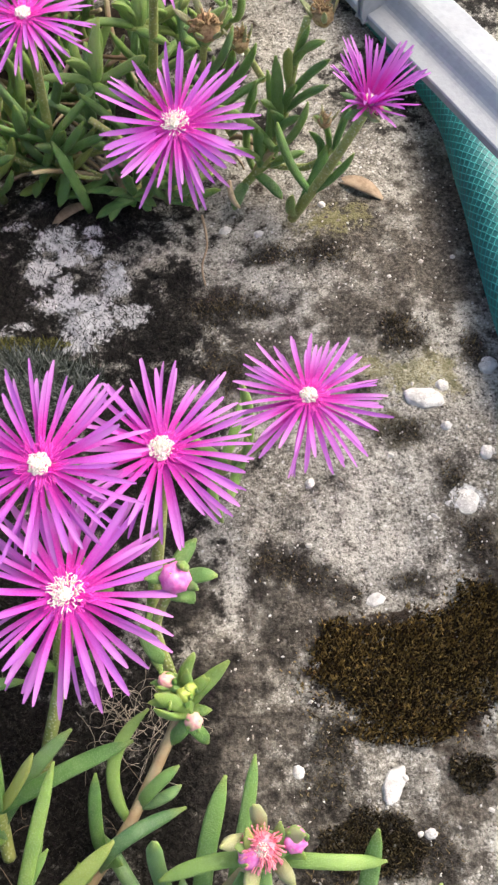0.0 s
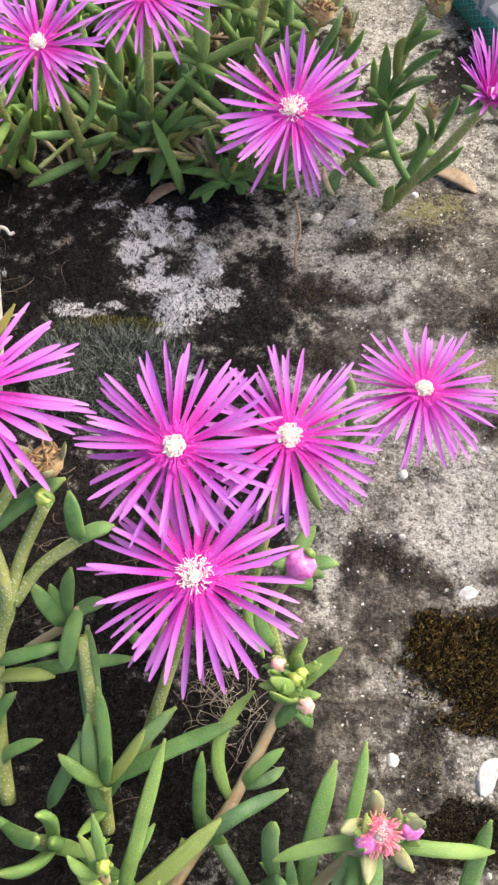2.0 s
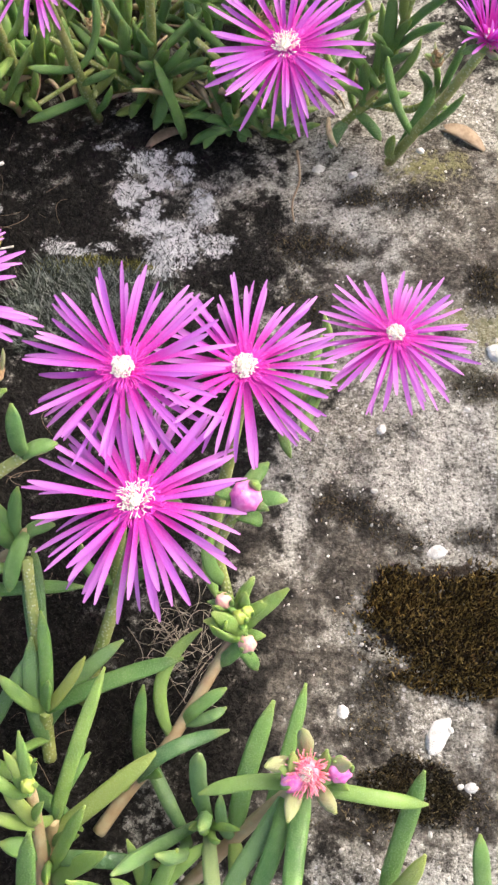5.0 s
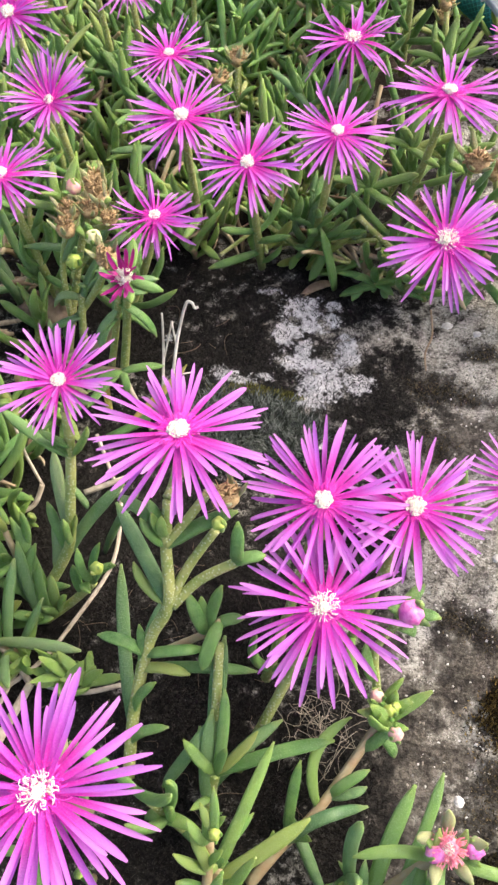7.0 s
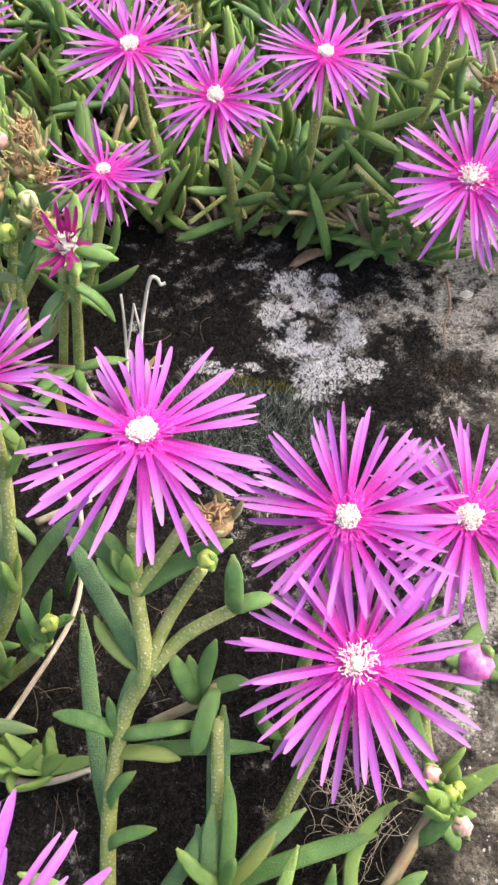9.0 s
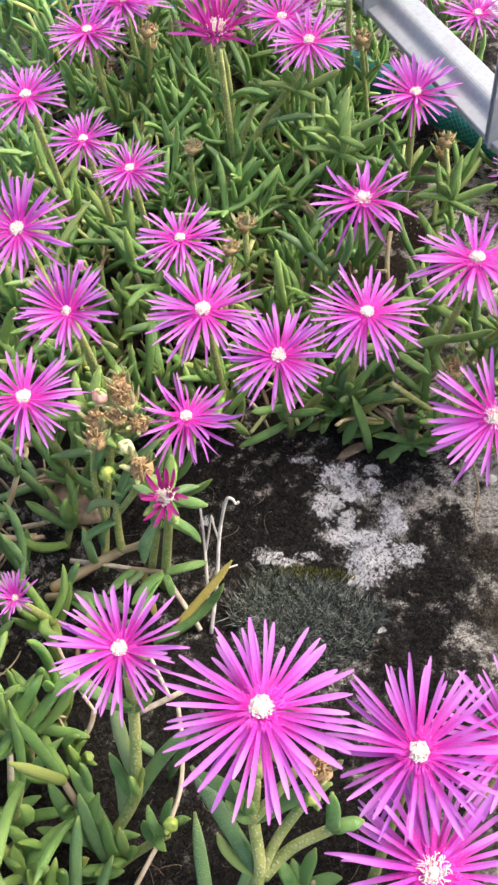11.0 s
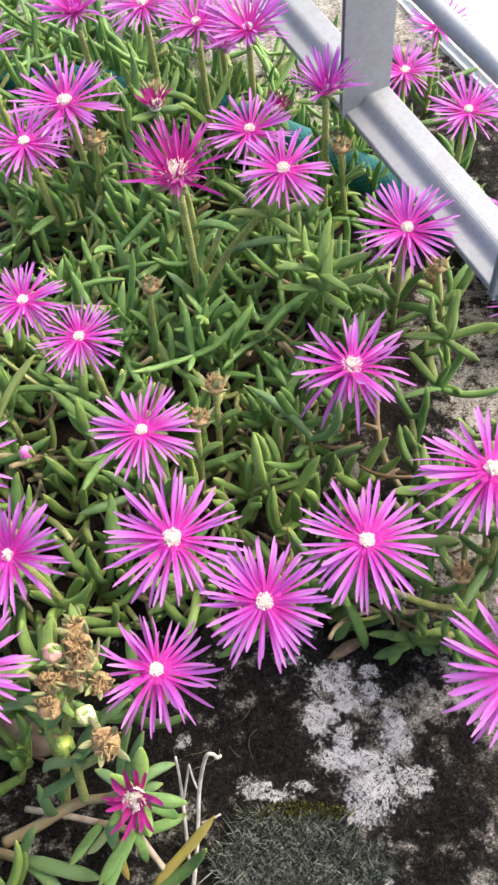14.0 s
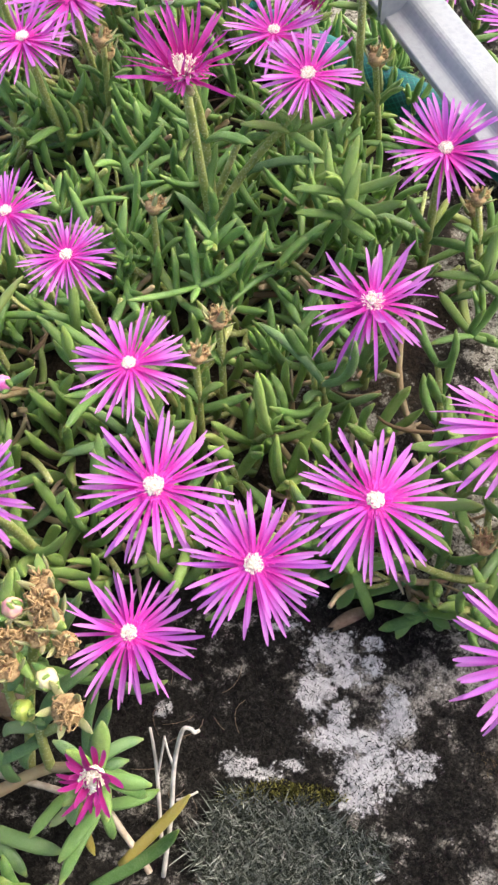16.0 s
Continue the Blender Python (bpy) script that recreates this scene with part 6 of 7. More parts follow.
p = Plant((-0.0594, 0.2544, 0), "fan of long leaves at the mat's edge", "succulent plant", "", "ice_plant")
p.stem([(-0.0566, 0.2569, 0.0030), (-0.0507, 0.2579, 0.0100), (-0.0427, 0.2573, 0.0180)], 0.0018, 0.0016, M_STEM)
p.leaf((-0.0659, 0.2527, 0.0060), (-0.0407, 0.2558, 0.0340), 0.001, 0.0058, M_LEAF)
p.leaf((-0.0322, 0.2562, 0.0100), (-0.0486, 0.2455, 0.0040), 0.001, 0.006, M_LEAF)
p.leaf((-0.0374, 0.2559, 0.0400), (-0.0452, 0.2505, 0.0300), 0.001, 0.005, M_LEAF)
p.leaf((-0.0415, 0.2558, 0.0140), (-0.0401, 0.2505, 0.0340), 0.001, 0.0052, M_YOUNG)
p.leaf((-0.0481, 0.2557, 0.0120), (-0.0562, 0.2505, 0.0180), 0.001, 0.0048, M_LEAF)
p.leaf((-0.0558, 0.2567, 0.0060), (-0.0576, 0.2506, 0.0040), 0.001, 0.0044, M_YOUNG)
p.leaf((-0.0579, 0.2569, 0.0060), (-0.0634, 0.2524, 0.0040), 0.001, 0.0044, M_LEAF)
p.leaf((-0.0386, 0.2569, 0.0180), (-0.0271, 0.2515, 0.0300), 0.001, 0.005, M_LEAF)
p.leaf((-0.0511, 0.2559, 0.0120), (-0.0472, 0.2600, 0.0360), 0.001, 0.005, M_BLUE)

p = Plant((-0.0245, 0.2460, 0), "small chunky leaves at the mat's edge", "succulent plant", "", "ice_plant")
p.stem([(-0.0253, 0.2494, 0.0080), (-0.0215, 0.2470, 0.0060), (-0.0160, 0.2452, 0.0060)], 0.0015, 0.0013, M_STEM_RED)
p.leaf((-0.0235, 0.2472, 0.0060), (-0.0310, 0.2454, 0.0100), 0.001, 0.0046, M_LEAF)
p.leaf((-0.0215, 0.2462, 0.0060), (-0.0295, 0.2371, 0.0040), 0.001, 0.0052, M_LEAF)
p.leaf((-0.0160, 0.2465, 0.0060), (-0.0150, 0.2411, 0.0040), 0.001, 0.0044, M_LEAF)
p.leaf((-0.0205, 0.2469, 0.0060), (-0.0204, 0.2423, 0.0200), 0.001, 0.0046, M_LEAF)
p.leaf((-0.0153, 0.2457, 0.0060), (-0.0072, 0.2435, 0.0140), 0.001, 0.0044, M_YOUNG)
p.leaf((-0.0160, 0.2465, 0.0060), (-0.0155, 0.2438, 0.0180), 0.001, 0.0042, M_YOUNG)

p = Plant((-0.1517, 0.0931, 0), "arching leaves on a pale upright stem over black soil", "succulent plant", "", "ice_plant")
p.stem([(-0.1489, 0.0904, 0.0040), (-0.1495, 0.0987, 0.0140), (-0.1496, 0.1117, 0.0260), (-0.1497, 0.1224, 0.0380)], 0.0015, 0.0012, M_DRY)
p.leaf((-0.1487, 0.1118, 0.0260), (-0.1283, 0.1374, 0.0400), 0.002, 0.005, M_LEAF)
p.leaf((-0.1430, 0.1165, 0.0300), (-0.1381, 0.1314, 0.0440), 0.002, 0.0048, M_LEAF)
p.leaf((-0.1485, 0.0970, 0.0140), (-0.1334, 0.1170, 0.0260), 0.002, 0.0048, M_LEAF)
p.leaf((-0.1487, 0.0979, 0.0140), (-0.1387, 0.1005, 0.0200), 0.002, 0.0042, M_LEAF)
p.leaf((-0.1485, 0.0944, 0.0100), (-0.1557, 0.0942, 0.0160), 0.002, 0.0046, M_YOUNG)
p.leaf((-0.1479, 0.0935, 0.0100), (-0.1316, 0.0982, 0.0120), 0.002, 0.0046, M_LEAF)
p.leaf((-0.1481, 0.0922, 0.0080), (-0.1400, 0.0791, 0.0060), 0.002, 0.005, M_YOUNG)
p.leaf((-0.1488, 0.1099, 0.0260), (-0.1544, 0.1061, 0.0300), 0.002, 0.0044, M_BLUE)
p.leaf((-0.1490, 0.1194, 0.0360), (-0.1536, 0.1292, 0.0460), 0.002, 0.0046, M_LEAF)
p.leaf((-0.1498, 0.1213, 0.0360), (-0.1422, 0.1254, 0.0500), 0.002, 0.004, M_YOUNG)

p = Plant((-0.1150, 0.0856, 0), "low branching shoot with curved green leaves", "succulent plant", "", "ice_plant")
p.stem([(-0.1159, 0.0846, 0.0040), (-0.1200, 0.0881, 0.0100), (-0.1237, 0.0899, 0.0120)], 0.0014, 0.0012, M_DRY)
p.stem([(-0.1159, 0.0846, 0.0040), (-0.1282, 0.0785, 0.0060), (-0.1351, 0.0761, 0.0060)], 0.0013, 0.0011, M_DRY)
p.leaf((-0.1169, 0.0866, 0.0100), (-0.1355, 0.1040, 0.0260), 0.0015, 0.0054, M_LEAF)
p.leaf((-0.1218, 0.0886, 0.0110), (-0.1184, 0.1010, 0.0280), 0.0015, 0.0046, M_LEAF)
p.leaf((-0.1226, 0.0891, 0.0120), (-0.1379, 0.0912, 0.0200), 0.0015, 0.0044, M_LEAF)
p.leaf((-0.1209, 0.0880, 0.0100), (-0.1265, 0.0967, 0.0220), 0.0015, 0.0042, M_BLUE)
p.leaf((-0.1301, 0.0783, 0.0060), (-0.1415, 0.0854, 0.0180), 0.0015, 0.005, M_YOUNG)
p.leaf((-0.1282, 0.0785, 0.0060), (-0.1207, 0.0843, 0.0180), 0.0015, 0.0042, M_LEAF)
p.leaf((-0.1249, 0.0806, 0.0060), (-0.1107, 0.0824, 0.0120), 0.0015, 0.0048, M_LEAF)
p.leaf((-0.1333, 0.0763, 0.0060), (-0.1372, 0.0707, 0.0060), 0.0015, 0.0046, M_YOUNG)
p.leaf((-0.1344, 0.0770, 0.0060), (-0.1268, 0.0743, 0.0080), 0.0015, 0.004, M_YOUNG)

p = Plant((-0.1308, 0.0438, 0), "dense tuft of upright green leaves beside a flower", "succulent plant", "", "ice_plant")
p.stem([(-0.1280, 0.0392, 0.0030), (-0.1281, 0.0454, 0.0100), (-0.1286, 0.0515, 0.0160)], 0.0018, 0.0016, M_STEM)
p.leaf((-0.1341, 0.0470, 0.0100), (-0.1427, 0.0762, 0.0360), 0.001, 0.0054, M_LEAF)
p.leaf((-0.1321, 0.0485, 0.0120), (-0.1350, 0.0640, 0.0300), 0.001, 0.0048, M_BLUE)
p.leaf((-0.1267, 0.0476, 0.0120), (-0.1259, 0.0653, 0.0320), 0.001, 0.0058, M_YOUNG)
p.leaf((-0.1281, 0.0487, 0.0140), (-0.1286, 0.0628, 0.0320), 0.001, 0.0046, M_LEAF)
p.leaf((-0.1227, 0.0467, 0.0100), (-0.1238, 0.0597, 0.0260), 0.001, 0.0046, M_LEAF)
p.leaf((-0.1316, 0.0442, 0.0100), (-0.1422, 0.0455, 0.0160), 0.001, 0.0052, M_LEAF)
p.leaf((-0.1293, 0.0432, 0.0080), (-0.1385, 0.0396, 0.0120), 0.001, 0.0056, M_YOUNG)
p.leaf((-0.1268, 0.0434, 0.0080), (-0.1200, 0.0463, 0.0100), 0.001, 0.0046, M_YOUNG)
p.leaf((-0.1309, 0.0471, 0.0120), (-0.1387, 0.0563, 0.0280), 0.001, 0.005, M_LEAF)

p = Plant((-0.019, 0.259, 0), "low green leaves hanging over the mat edge", "succulent plant", "", "ice_plant")
p.stem([(-0.019, 0.256, 0.003), (-0.02, 0.248, 0.006), (-0.021, 0.245, 0.006)], 0.0016, 0.0014, M_STEM)
p.stem([(-0.028, 0.252, 0.02), (-0.027, 0.254, 0.01), (-0.025, 0.251, 0.003)], 0.0016, 0.0014, M_STEM_RED)
p.leaf((-0.022, 0.245, 0.006), (-0.037, 0.246, 0.01), 0.002, 0.004, M_LEAF)
p.leaf((-0.023, 0.246, 0.005), (-0.035, 0.24, 0.003), 0.002, 0.0048, M_LEAF)
p.leaf((-0.019, 0.245, 0.006), (-0.013, 0.241, 0.006), 0.001, 0.0042, M_LEAF)
p.leaf((-0.02, 0.245, 0.008), (-0.011, 0.242, 0.014), 0.001, 0.004, M_YOUNG)
p.leaf((-0.014, 0.247, 0.006), (-0.021, 0.243, 0.004), 0.001, 0.004, M_LEAF)
p.leaf((0.002, 0.247, 0.008), (-0.013, 0.245, 0.014), 0.002, 0.004, M_LEAF)
p.leaf((-0.004, 0.248, 0.01), (0.005, 0.244, 0.026), 0.002, 0.0044, M_YOUNG)
p.leaf((-0, 0.247, 0.008), (-0.009, 0.244, 0.005), 0.001, 0.0042, M_LEAF)
p.leaf((-0.007, 0.279, 0.02), (0.029, 0.268, 0.036), 0.002, 0.0048, M_LEAF)
p.leaf((-0.045, 0.267, 0.008), (-0.05, 0.253, 0.003), 0.002, 0.0046, M_LEAF)
p.leaf((-0.028, 0.267, 0.012), (-0.049, 0.25, 0.004), -0.002, 0.005, M_LEAF)
p.leaf((-0.051, 0.255, 0.006), (-0.033, 0.257, 0.02), 0.001, 0.0044, M_LEAF)

p = Plant((-0.134, 0.492, 0), "stalk with a dried brown flower head", "succulent plant", "dried ice plant stalks", "ice_plant")
p.stem([(-0.133, 0.488, 0.004), (-0.127, 0.471, 0.045), (-0.123, 0.459, 0.071)], 0.0017, 0.0015, M_STEM)
p.leaf((-0.128, 0.474, 0.041), (-0.135, 0.464, 0.06), 0.002, 0.004, M_LEAF)
p.leaf((-0.128, 0.474, 0.041), (-0.114, 0.461, 0.06), 0.002, 0.004, M_YOUNG)
p.seedhead((-0.123, 0.458, 0.075), 0.0055)

p = Plant((-0.093, 0.317, 0), "stalk with a dried brown flower head", "succulent plant", "dried ice plant stalks", "ice_plant")
p.stem([(-0.093, 0.315, 0.004), (-0.092, 0.32, 0.03), (-0.092, 0.324, 0.046)], 0.0017, 0.0015, M_STEM)
p.leaf((-0.092, 0.32, 0.028), (-0.101, 0.321, 0.04), 0.002, 0.004, M_LEAF)
p.leaf((-0.092, 0.32, 0.028), (-0.083, 0.32, 0.04), 0.002, 0.004, M_YOUNG)
p.seedhead((-0.092, 0.324, 0.05), 0.0055)

p = Plant((-0.1, 0.302, 0), "stalk with a dried brown flower head", "succulent plant", "dried ice plant stalks", "ice_plant")
p.stem([(-0.099, 0.3, 0.004), (-0.098, 0.305, 0.03), (-0.098, 0.31, 0.046)], 0.0017, 0.0015, M_STEM)
p.leaf((-0.098, 0.306, 0.028), (-0.106, 0.307, 0.04), 0.002, 0.004, M_LEAF)
p.leaf((-0.098, 0.306, 0.028), (-0.089, 0.306, 0.04), 0.002, 0.004, M_YOUNG)
p.seedhead((-0.097, 0.31, 0.05), 0.0055)

p = Plant((-0.125, 0.368, 0), "stalk with a dried brown flower head", "succulent plant", "dried ice plant stalks", "ice_plant")
p.stem([(-0.124, 0.365, 0.004), (-0.121, 0.366, 0.033), (-0.12, 0.368, 0.051)], 0.0017, 0.0015, M_STEM)
p.leaf((-0.122, 0.367, 0.03), (-0.129, 0.366, 0.044), 0.002, 0.004, M_LEAF)
p.leaf((-0.122, 0.367, 0.03), (-0.11, 0.364, 0.044), 0.002, 0.004, M_YOUNG)
p.seedhead((-0.119, 0.368, 0.055), 0.0055)

p = Plant((-0.161, 0.46, 0), "stalk with a dried brown flower head", "succulent plant", "dried ice plant stalks", "ice_plant")
p.stem([(-0.16, 0.456, 0.004), (-0.152, 0.445, 0.042), (-0.147, 0.437, 0.066)], 0.0017, 0.0015, M_STEM)
p.leaf((-0.153, 0.447, 0.039), (-0.16, 0.439, 0.056), 0.002, 0.004, M_LEAF)
p.leaf((-0.153, 0.447, 0.039), (-0.138, 0.437, 0.056), 0.002, 0.004, M_YOUNG)
p.seedhead((-0.147, 0.436, 0.07), 0.0055)

p = Plant((-0.168, 0.482, 0), "stalk with a dried brown flower head", "succulent plant", "dried ice plant stalks", "ice_plant")
p.stem([(-0.167, 0.478, 0.004), (-0.159, 0.465, 0.042), (-0.154, 0.457, 0.066)], 0.0017, 0.0015, M_STEM)
p.leaf((-0.16, 0.468, 0.039), (-0.166, 0.46, 0.056), 0.002, 0.004, M_LEAF)
p.leaf((-0.16, 0.468, 0.039), (-0.145, 0.457, 0.056), 0.002, 0.004, M_YOUNG)
p.seedhead((-0.153, 0.456, 0.07), 0.0055)

p = Plant((-0.04, 0.45, 0), "stalk with a dried brown flower head", "succulent plant", "dried ice plant stalks", "ice_plant")
p.stem([(-0.04, 0.446, 0.004), (-0.043, 0.439, 0.039), (-0.045, 0.434, 0.061)], 0.0017, 0.0015, M_STEM)
p.leaf((-0.043, 0.44, 0.036), (-0.054, 0.435, 0.052), 0.002, 0.004, M_LEAF)
p.leaf((-0.043, 0.44, 0.036), (-0.034, 0.433, 0.052), 0.002, 0.004, M_YOUNG)
p.seedhead((-0.045, 0.433, 0.065), 0.0055)

p = Plant((0.001, 0.378, 0), "stalk with a dried brown flower head", "succulent plant", "dried ice plant stalks", "ice_plant")
p.stem([(0, 0.375, 0.004), (-0.003, 0.383, 0.024), (-0.005, 0.39, 0.036)], 0.0017, 0.0015, M_STEM)
p.leaf((-0.003, 0.383, 0.022), (-0.014, 0.385, 0.032), 0.002, 0.004, M_LEAF)
p.leaf((-0.003, 0.383, 0.022), (0.005, 0.384, 0.032), 0.002, 0.004, M_YOUNG)
p.seedhead((-0.006, 0.39, 0.04), 0.0055)

p = Plant((-0.11, 0.374, 0), "stout branching stalks rising from the mat", "succulent plant", "", "ice_plant")
p.stem([(-0.11, 0.371, 0.004), (-0.103, 0.387, 0.03), (-0.102, 0.386, 0.075), (-0.103, 0.379, 0.1)], 0.0021, 0.0017, M_STEM)
p.stem([(-0.104, 0.382, 0.028), (-0.091, 0.395, 0.045), (-0.074, 0.394, 0.07), (-0.069, 0.396, 0.08)], 0.002, 0.0016, M_STEM)
p.stem([(-0.103, 0.389, 0.035), (-0.096, 0.393, 0.05), (-0.092, 0.398, 0.058)], 0.0018, 0.0015, M_STEM)
p.leaf((-0.101, 0.39, 0.07), (-0.111, 0.383, 0.08), 0.002, 0.0044, M_LEAF)
p.leaf((-0.102, 0.392, 0.07), (-0.084, 0.377, 0.075), 0.003, 0.0046, M_LEAF)
p.leaf((-0.093, 0.395, 0.058), (-0.099, 0.387, 0.07), 0.001, 0.004, M_YOUNG)
p.leaf((-0.092, 0.398, 0.058), (-0.085, 0.392, 0.075), 0.001, 0.0044, M_LEAF)
p.leaf((-0.091, 0.398, 0.058), (-0.08, 0.387, 0.07), 0.001, 0.0046, M_LEAF)
p.leaf((-0.109, 0.366, 0.01), (-0.127, 0.387, 0.03), 0.003, 0.0046, M_BLUE)
p.leaf((-0.089, 0.395, 0.045), (-0.061, 0.396, 0.05), 0.003, 0.005, M_BLUE)
p.leaf((-0.104, 0.383, 0.02), (-0.117, 0.39, 0.04), 0.002, 0.0048, M_BLUE)
p.leaf((-0.136, 0.409, 0.02), (-0.14, 0.407, 0.045), 0.001, 0.005, M_BLUE)
p.leaf((-0.137, 0.409, 0.02), (-0.129, 0.405, 0.045), 0.001, 0.0048, M_BLUE)
p.leaf((-0.135, 0.409, 0.02), (-0.109, 0.41, 0.04), 0.002, 0.005, M_LEAF)
p.leaf((-0.053, 0.396, 0.02), (-0.058, 0.401, 0.045), 0.001, 0.0048, M_LEAF)
p.leaf((-0.047, 0.402, 0.02), (-0.047, 0.398, 0.045), 0.001, 0.0052, M_YOUNG)
p.leaf((-0.053, 0.396, 0.02), (-0.058, 0.383, 0.02), 0.002, 0.0044, M_LEAF)
p.leaf((-0.044, 0.383, 0.02), (-0.036, 0.382, 0.03), 0.002, 0.0042, M_YOUNG)
p.leaf((-0.014, 0.379, 0.01), (0.012, 0.374, 0.02), 0.003, 0.0044, M_LEAF)
p.leaf((-0.012, 0.376, 0.01), (0.002, 0.37, 0.012), 0.002, 0.0044, M_LEAF)
p.leaf((-0.005, 0.381, 0.012), (-0.001, 0.375, 0.03), 0.001, 0.0042, M_LEAF)
p.bud((-0.153, 0.291, 0.057), 0.004, 'pink')

p = Plant((-0.052, 0.401, 0), "young ice plant shoot with bright green tip leaves", "succulent plant", "leafy ice plant shoots", "ice_plant")
p.stem([(-0.052, 0.4, 0.002), (-0.053, 0.387, 0.028), (-0.054, 0.374, 0.056)], 0.0018, 0.0014, M_YOUNG)
p.rosette((-0.054, 0.374, 0.056), 0.016)

p = Plant((0.001, 0.363, 0), "young ice plant shoot with bright green tip leaves", "succulent plant", "leafy ice plant shoots", "ice_plant")
p.stem([(0.001, 0.362, 0.002), (-0.001, 0.361, 0.015), (-0.004, 0.361, 0.03)], 0.0018, 0.0014, M_YOUNG)
p.rosette((-0.004, 0.361, 0.03), 0.016)

p = Plant((-0.052, 0.395, 0), "young ice plant shoot with bright green tip leaves", "succulent plant", "leafy ice plant shoots", "ice_plant")
p.stem([(-0.052, 0.393, 0.002), (-0.053, 0.381, 0.025), (-0.053, 0.369, 0.05)], 0.0018, 0.0014, M_YOUNG)
p.rosette((-0.053, 0.369, 0.05), 0.016)

p = Plant((-0.076, 0.443, 0), "young ice plant shoot with bright green tip leaves", "succulent plant", "leafy ice plant shoots", "ice_plant")
p.stem([(-0.076, 0.441, 0.002), (-0.075, 0.418, 0.032), (-0.073, 0.394, 0.065)], 0.0018, 0.0014, M_YOUNG)
p.rosette((-0.073, 0.394, 0.065), 0.016)

p = Plant((-0.043, 0.521, 0), "young ice plant shoot with bright green tip leaves", "succulent plant", "leafy ice plant shoots", "ice_plant")
p.stem([(-0.044, 0.518, 0.002), (-0.045, 0.492, 0.03), (-0.047, 0.465, 0.06)], 0.0018, 0.0014, M_YOUNG)
p.rosette((-0.047, 0.465, 0.06), 0.016)

p = Plant((-0.01, 0.316, 0), "young ice plant shoot with bright green tip leaves", "succulent plant", "leafy ice plant shoots", "ice_plant")
p.stem([(-0.01, 0.314, 0.002), (-0.012, 0.299, 0.022), (-0.014, 0.284, 0.045)], 0.0018, 0.0014, M_YOUNG)
p.rosette((-0.014, 0.284, 0.045), 0.016)

p = Plant((0.004, 0.311, 0), "young ice plant shoot with bright green tip leaves", "succulent plant", "leafy ice plant shoots", "ice_plant")
p.stem([(0.004, 0.309, 0.002), (0.002, 0.298, 0.02), (-0.001, 0.286, 0.04)], 0.0018, 0.0014, M_YOUNG)
p.rosette((-0.001, 0.286, 0.04), 0.016)

p = Plant((-0.028, 0.288, 0), "young ice plant shoot with bright green tip leaves", "succulent plant", "leafy ice plant shoots", "ice_plant")
p.stem([(-0.028, 0.285, 0.002), (-0.029, 0.275, 0.02), (-0.029, 0.265, 0.04)], 0.0018, 0.0014, M_YOUNG)
p.rosette((-0.029, 0.265, 0.04), 0.016)

p = Plant((-0.16, 0.257, 0), "young ice plant shoot with bright green tip leaves", "succulent plant", "leafy ice plant shoots", "ice_plant")
p.stem([(-0.159, 0.255, 0.002), (-0.147, 0.236, 0.03), (-0.134, 0.216, 0.06)], 0.0018, 0.0014, M_YOUNG)
p.rosette((-0.134, 0.216, 0.06), 0.016)

p = Plant((-0.097, 0.342, 0), "stalk with a dried golden-brown flower head", "succulent plant", "dried ice plant heads", "ice_plant")
p.stem([(-0.097, 0.341, 0.002), (-0.094, 0.334, 0.025), (-0.092, 0.327, 0.047)], 0.0018, 0.0014, M_STEM)
p.seedhead((-0.092, 0.324, 0.05), 0.0058)

p = Plant((-0.166, 0.489, 0), "stalk with a dried golden-brown flower head", "succulent plant", "dried ice plant heads", "ice_plant")
p.stem([(-0.165, 0.487, 0.002), (-0.157, 0.467, 0.03), (-0.149, 0.446, 0.057)], 0.0018, 0.0014, M_STEM)
p.seedhead((-0.148, 0.442, 0.06), 0.0058)

p = Plant((-0.14, 0.533, 0), "stalk with a dried golden-brown flower head", "succulent plant", "dried ice plant heads", "ice_plant")
p.stem([(-0.139, 0.53, 0.002), (-0.132, 0.501, 0.035), (-0.125, 0.47, 0.067)], 0.0018, 0.0014, M_STEM)
p.seedhead((-0.124, 0.466, 0.07), 0.0058)

p = Plant((-0.041, 0.486, 0), "stalk with a dried golden-brown flower head", "succulent plant", "dried ice plant heads", "ice_plant")
p.stem([(-0.041, 0.484, 0.002), (-0.042, 0.467, 0.028), (-0.044, 0.449, 0.052)], 0.0018, 0.0014, M_STEM)
p.seedhead((-0.044, 0.445, 0.055), 0.0058)

p = Plant((-0.001, 0.402, 0), "stalk with a dried golden-brown flower head", "succulent plant", "dried ice plant heads", "ice_plant")
p.stem([(-0.001, 0.401, 0.002), (-0.003, 0.399, 0.015), (-0.005, 0.398, 0.027)], 0.0018, 0.0014, M_STEM)
p.seedhead((-0.006, 0.395, 0.03), 0.0058)

p = Plant((-0.001, 0.26, 0), "stalk with a dried golden-brown flower head", "succulent plant", "dried ice plant heads", "ice_plant")
p.stem([(-0.002, 0.259, 0.002), (-0.005, 0.259, 0.02), (-0.008, 0.258, 0.037)], 0.0018, 0.0014, M_STEM)
p.seedhead((-0.008, 0.256, 0.04), 0.0058)

p = Plant((0.028, 0.308, 0), "stalk with a dried golden-brown flower head", "succulent plant", "dried ice plant heads", "ice_plant")
p.stem([(0.028, 0.306, 0.002), (0.024, 0.295, 0.02), (0.021, 0.284, 0.037)], 0.0018, 0.0014, M_STEM)
p.seedhead((0.02, 0.28, 0.04), 0.0058)

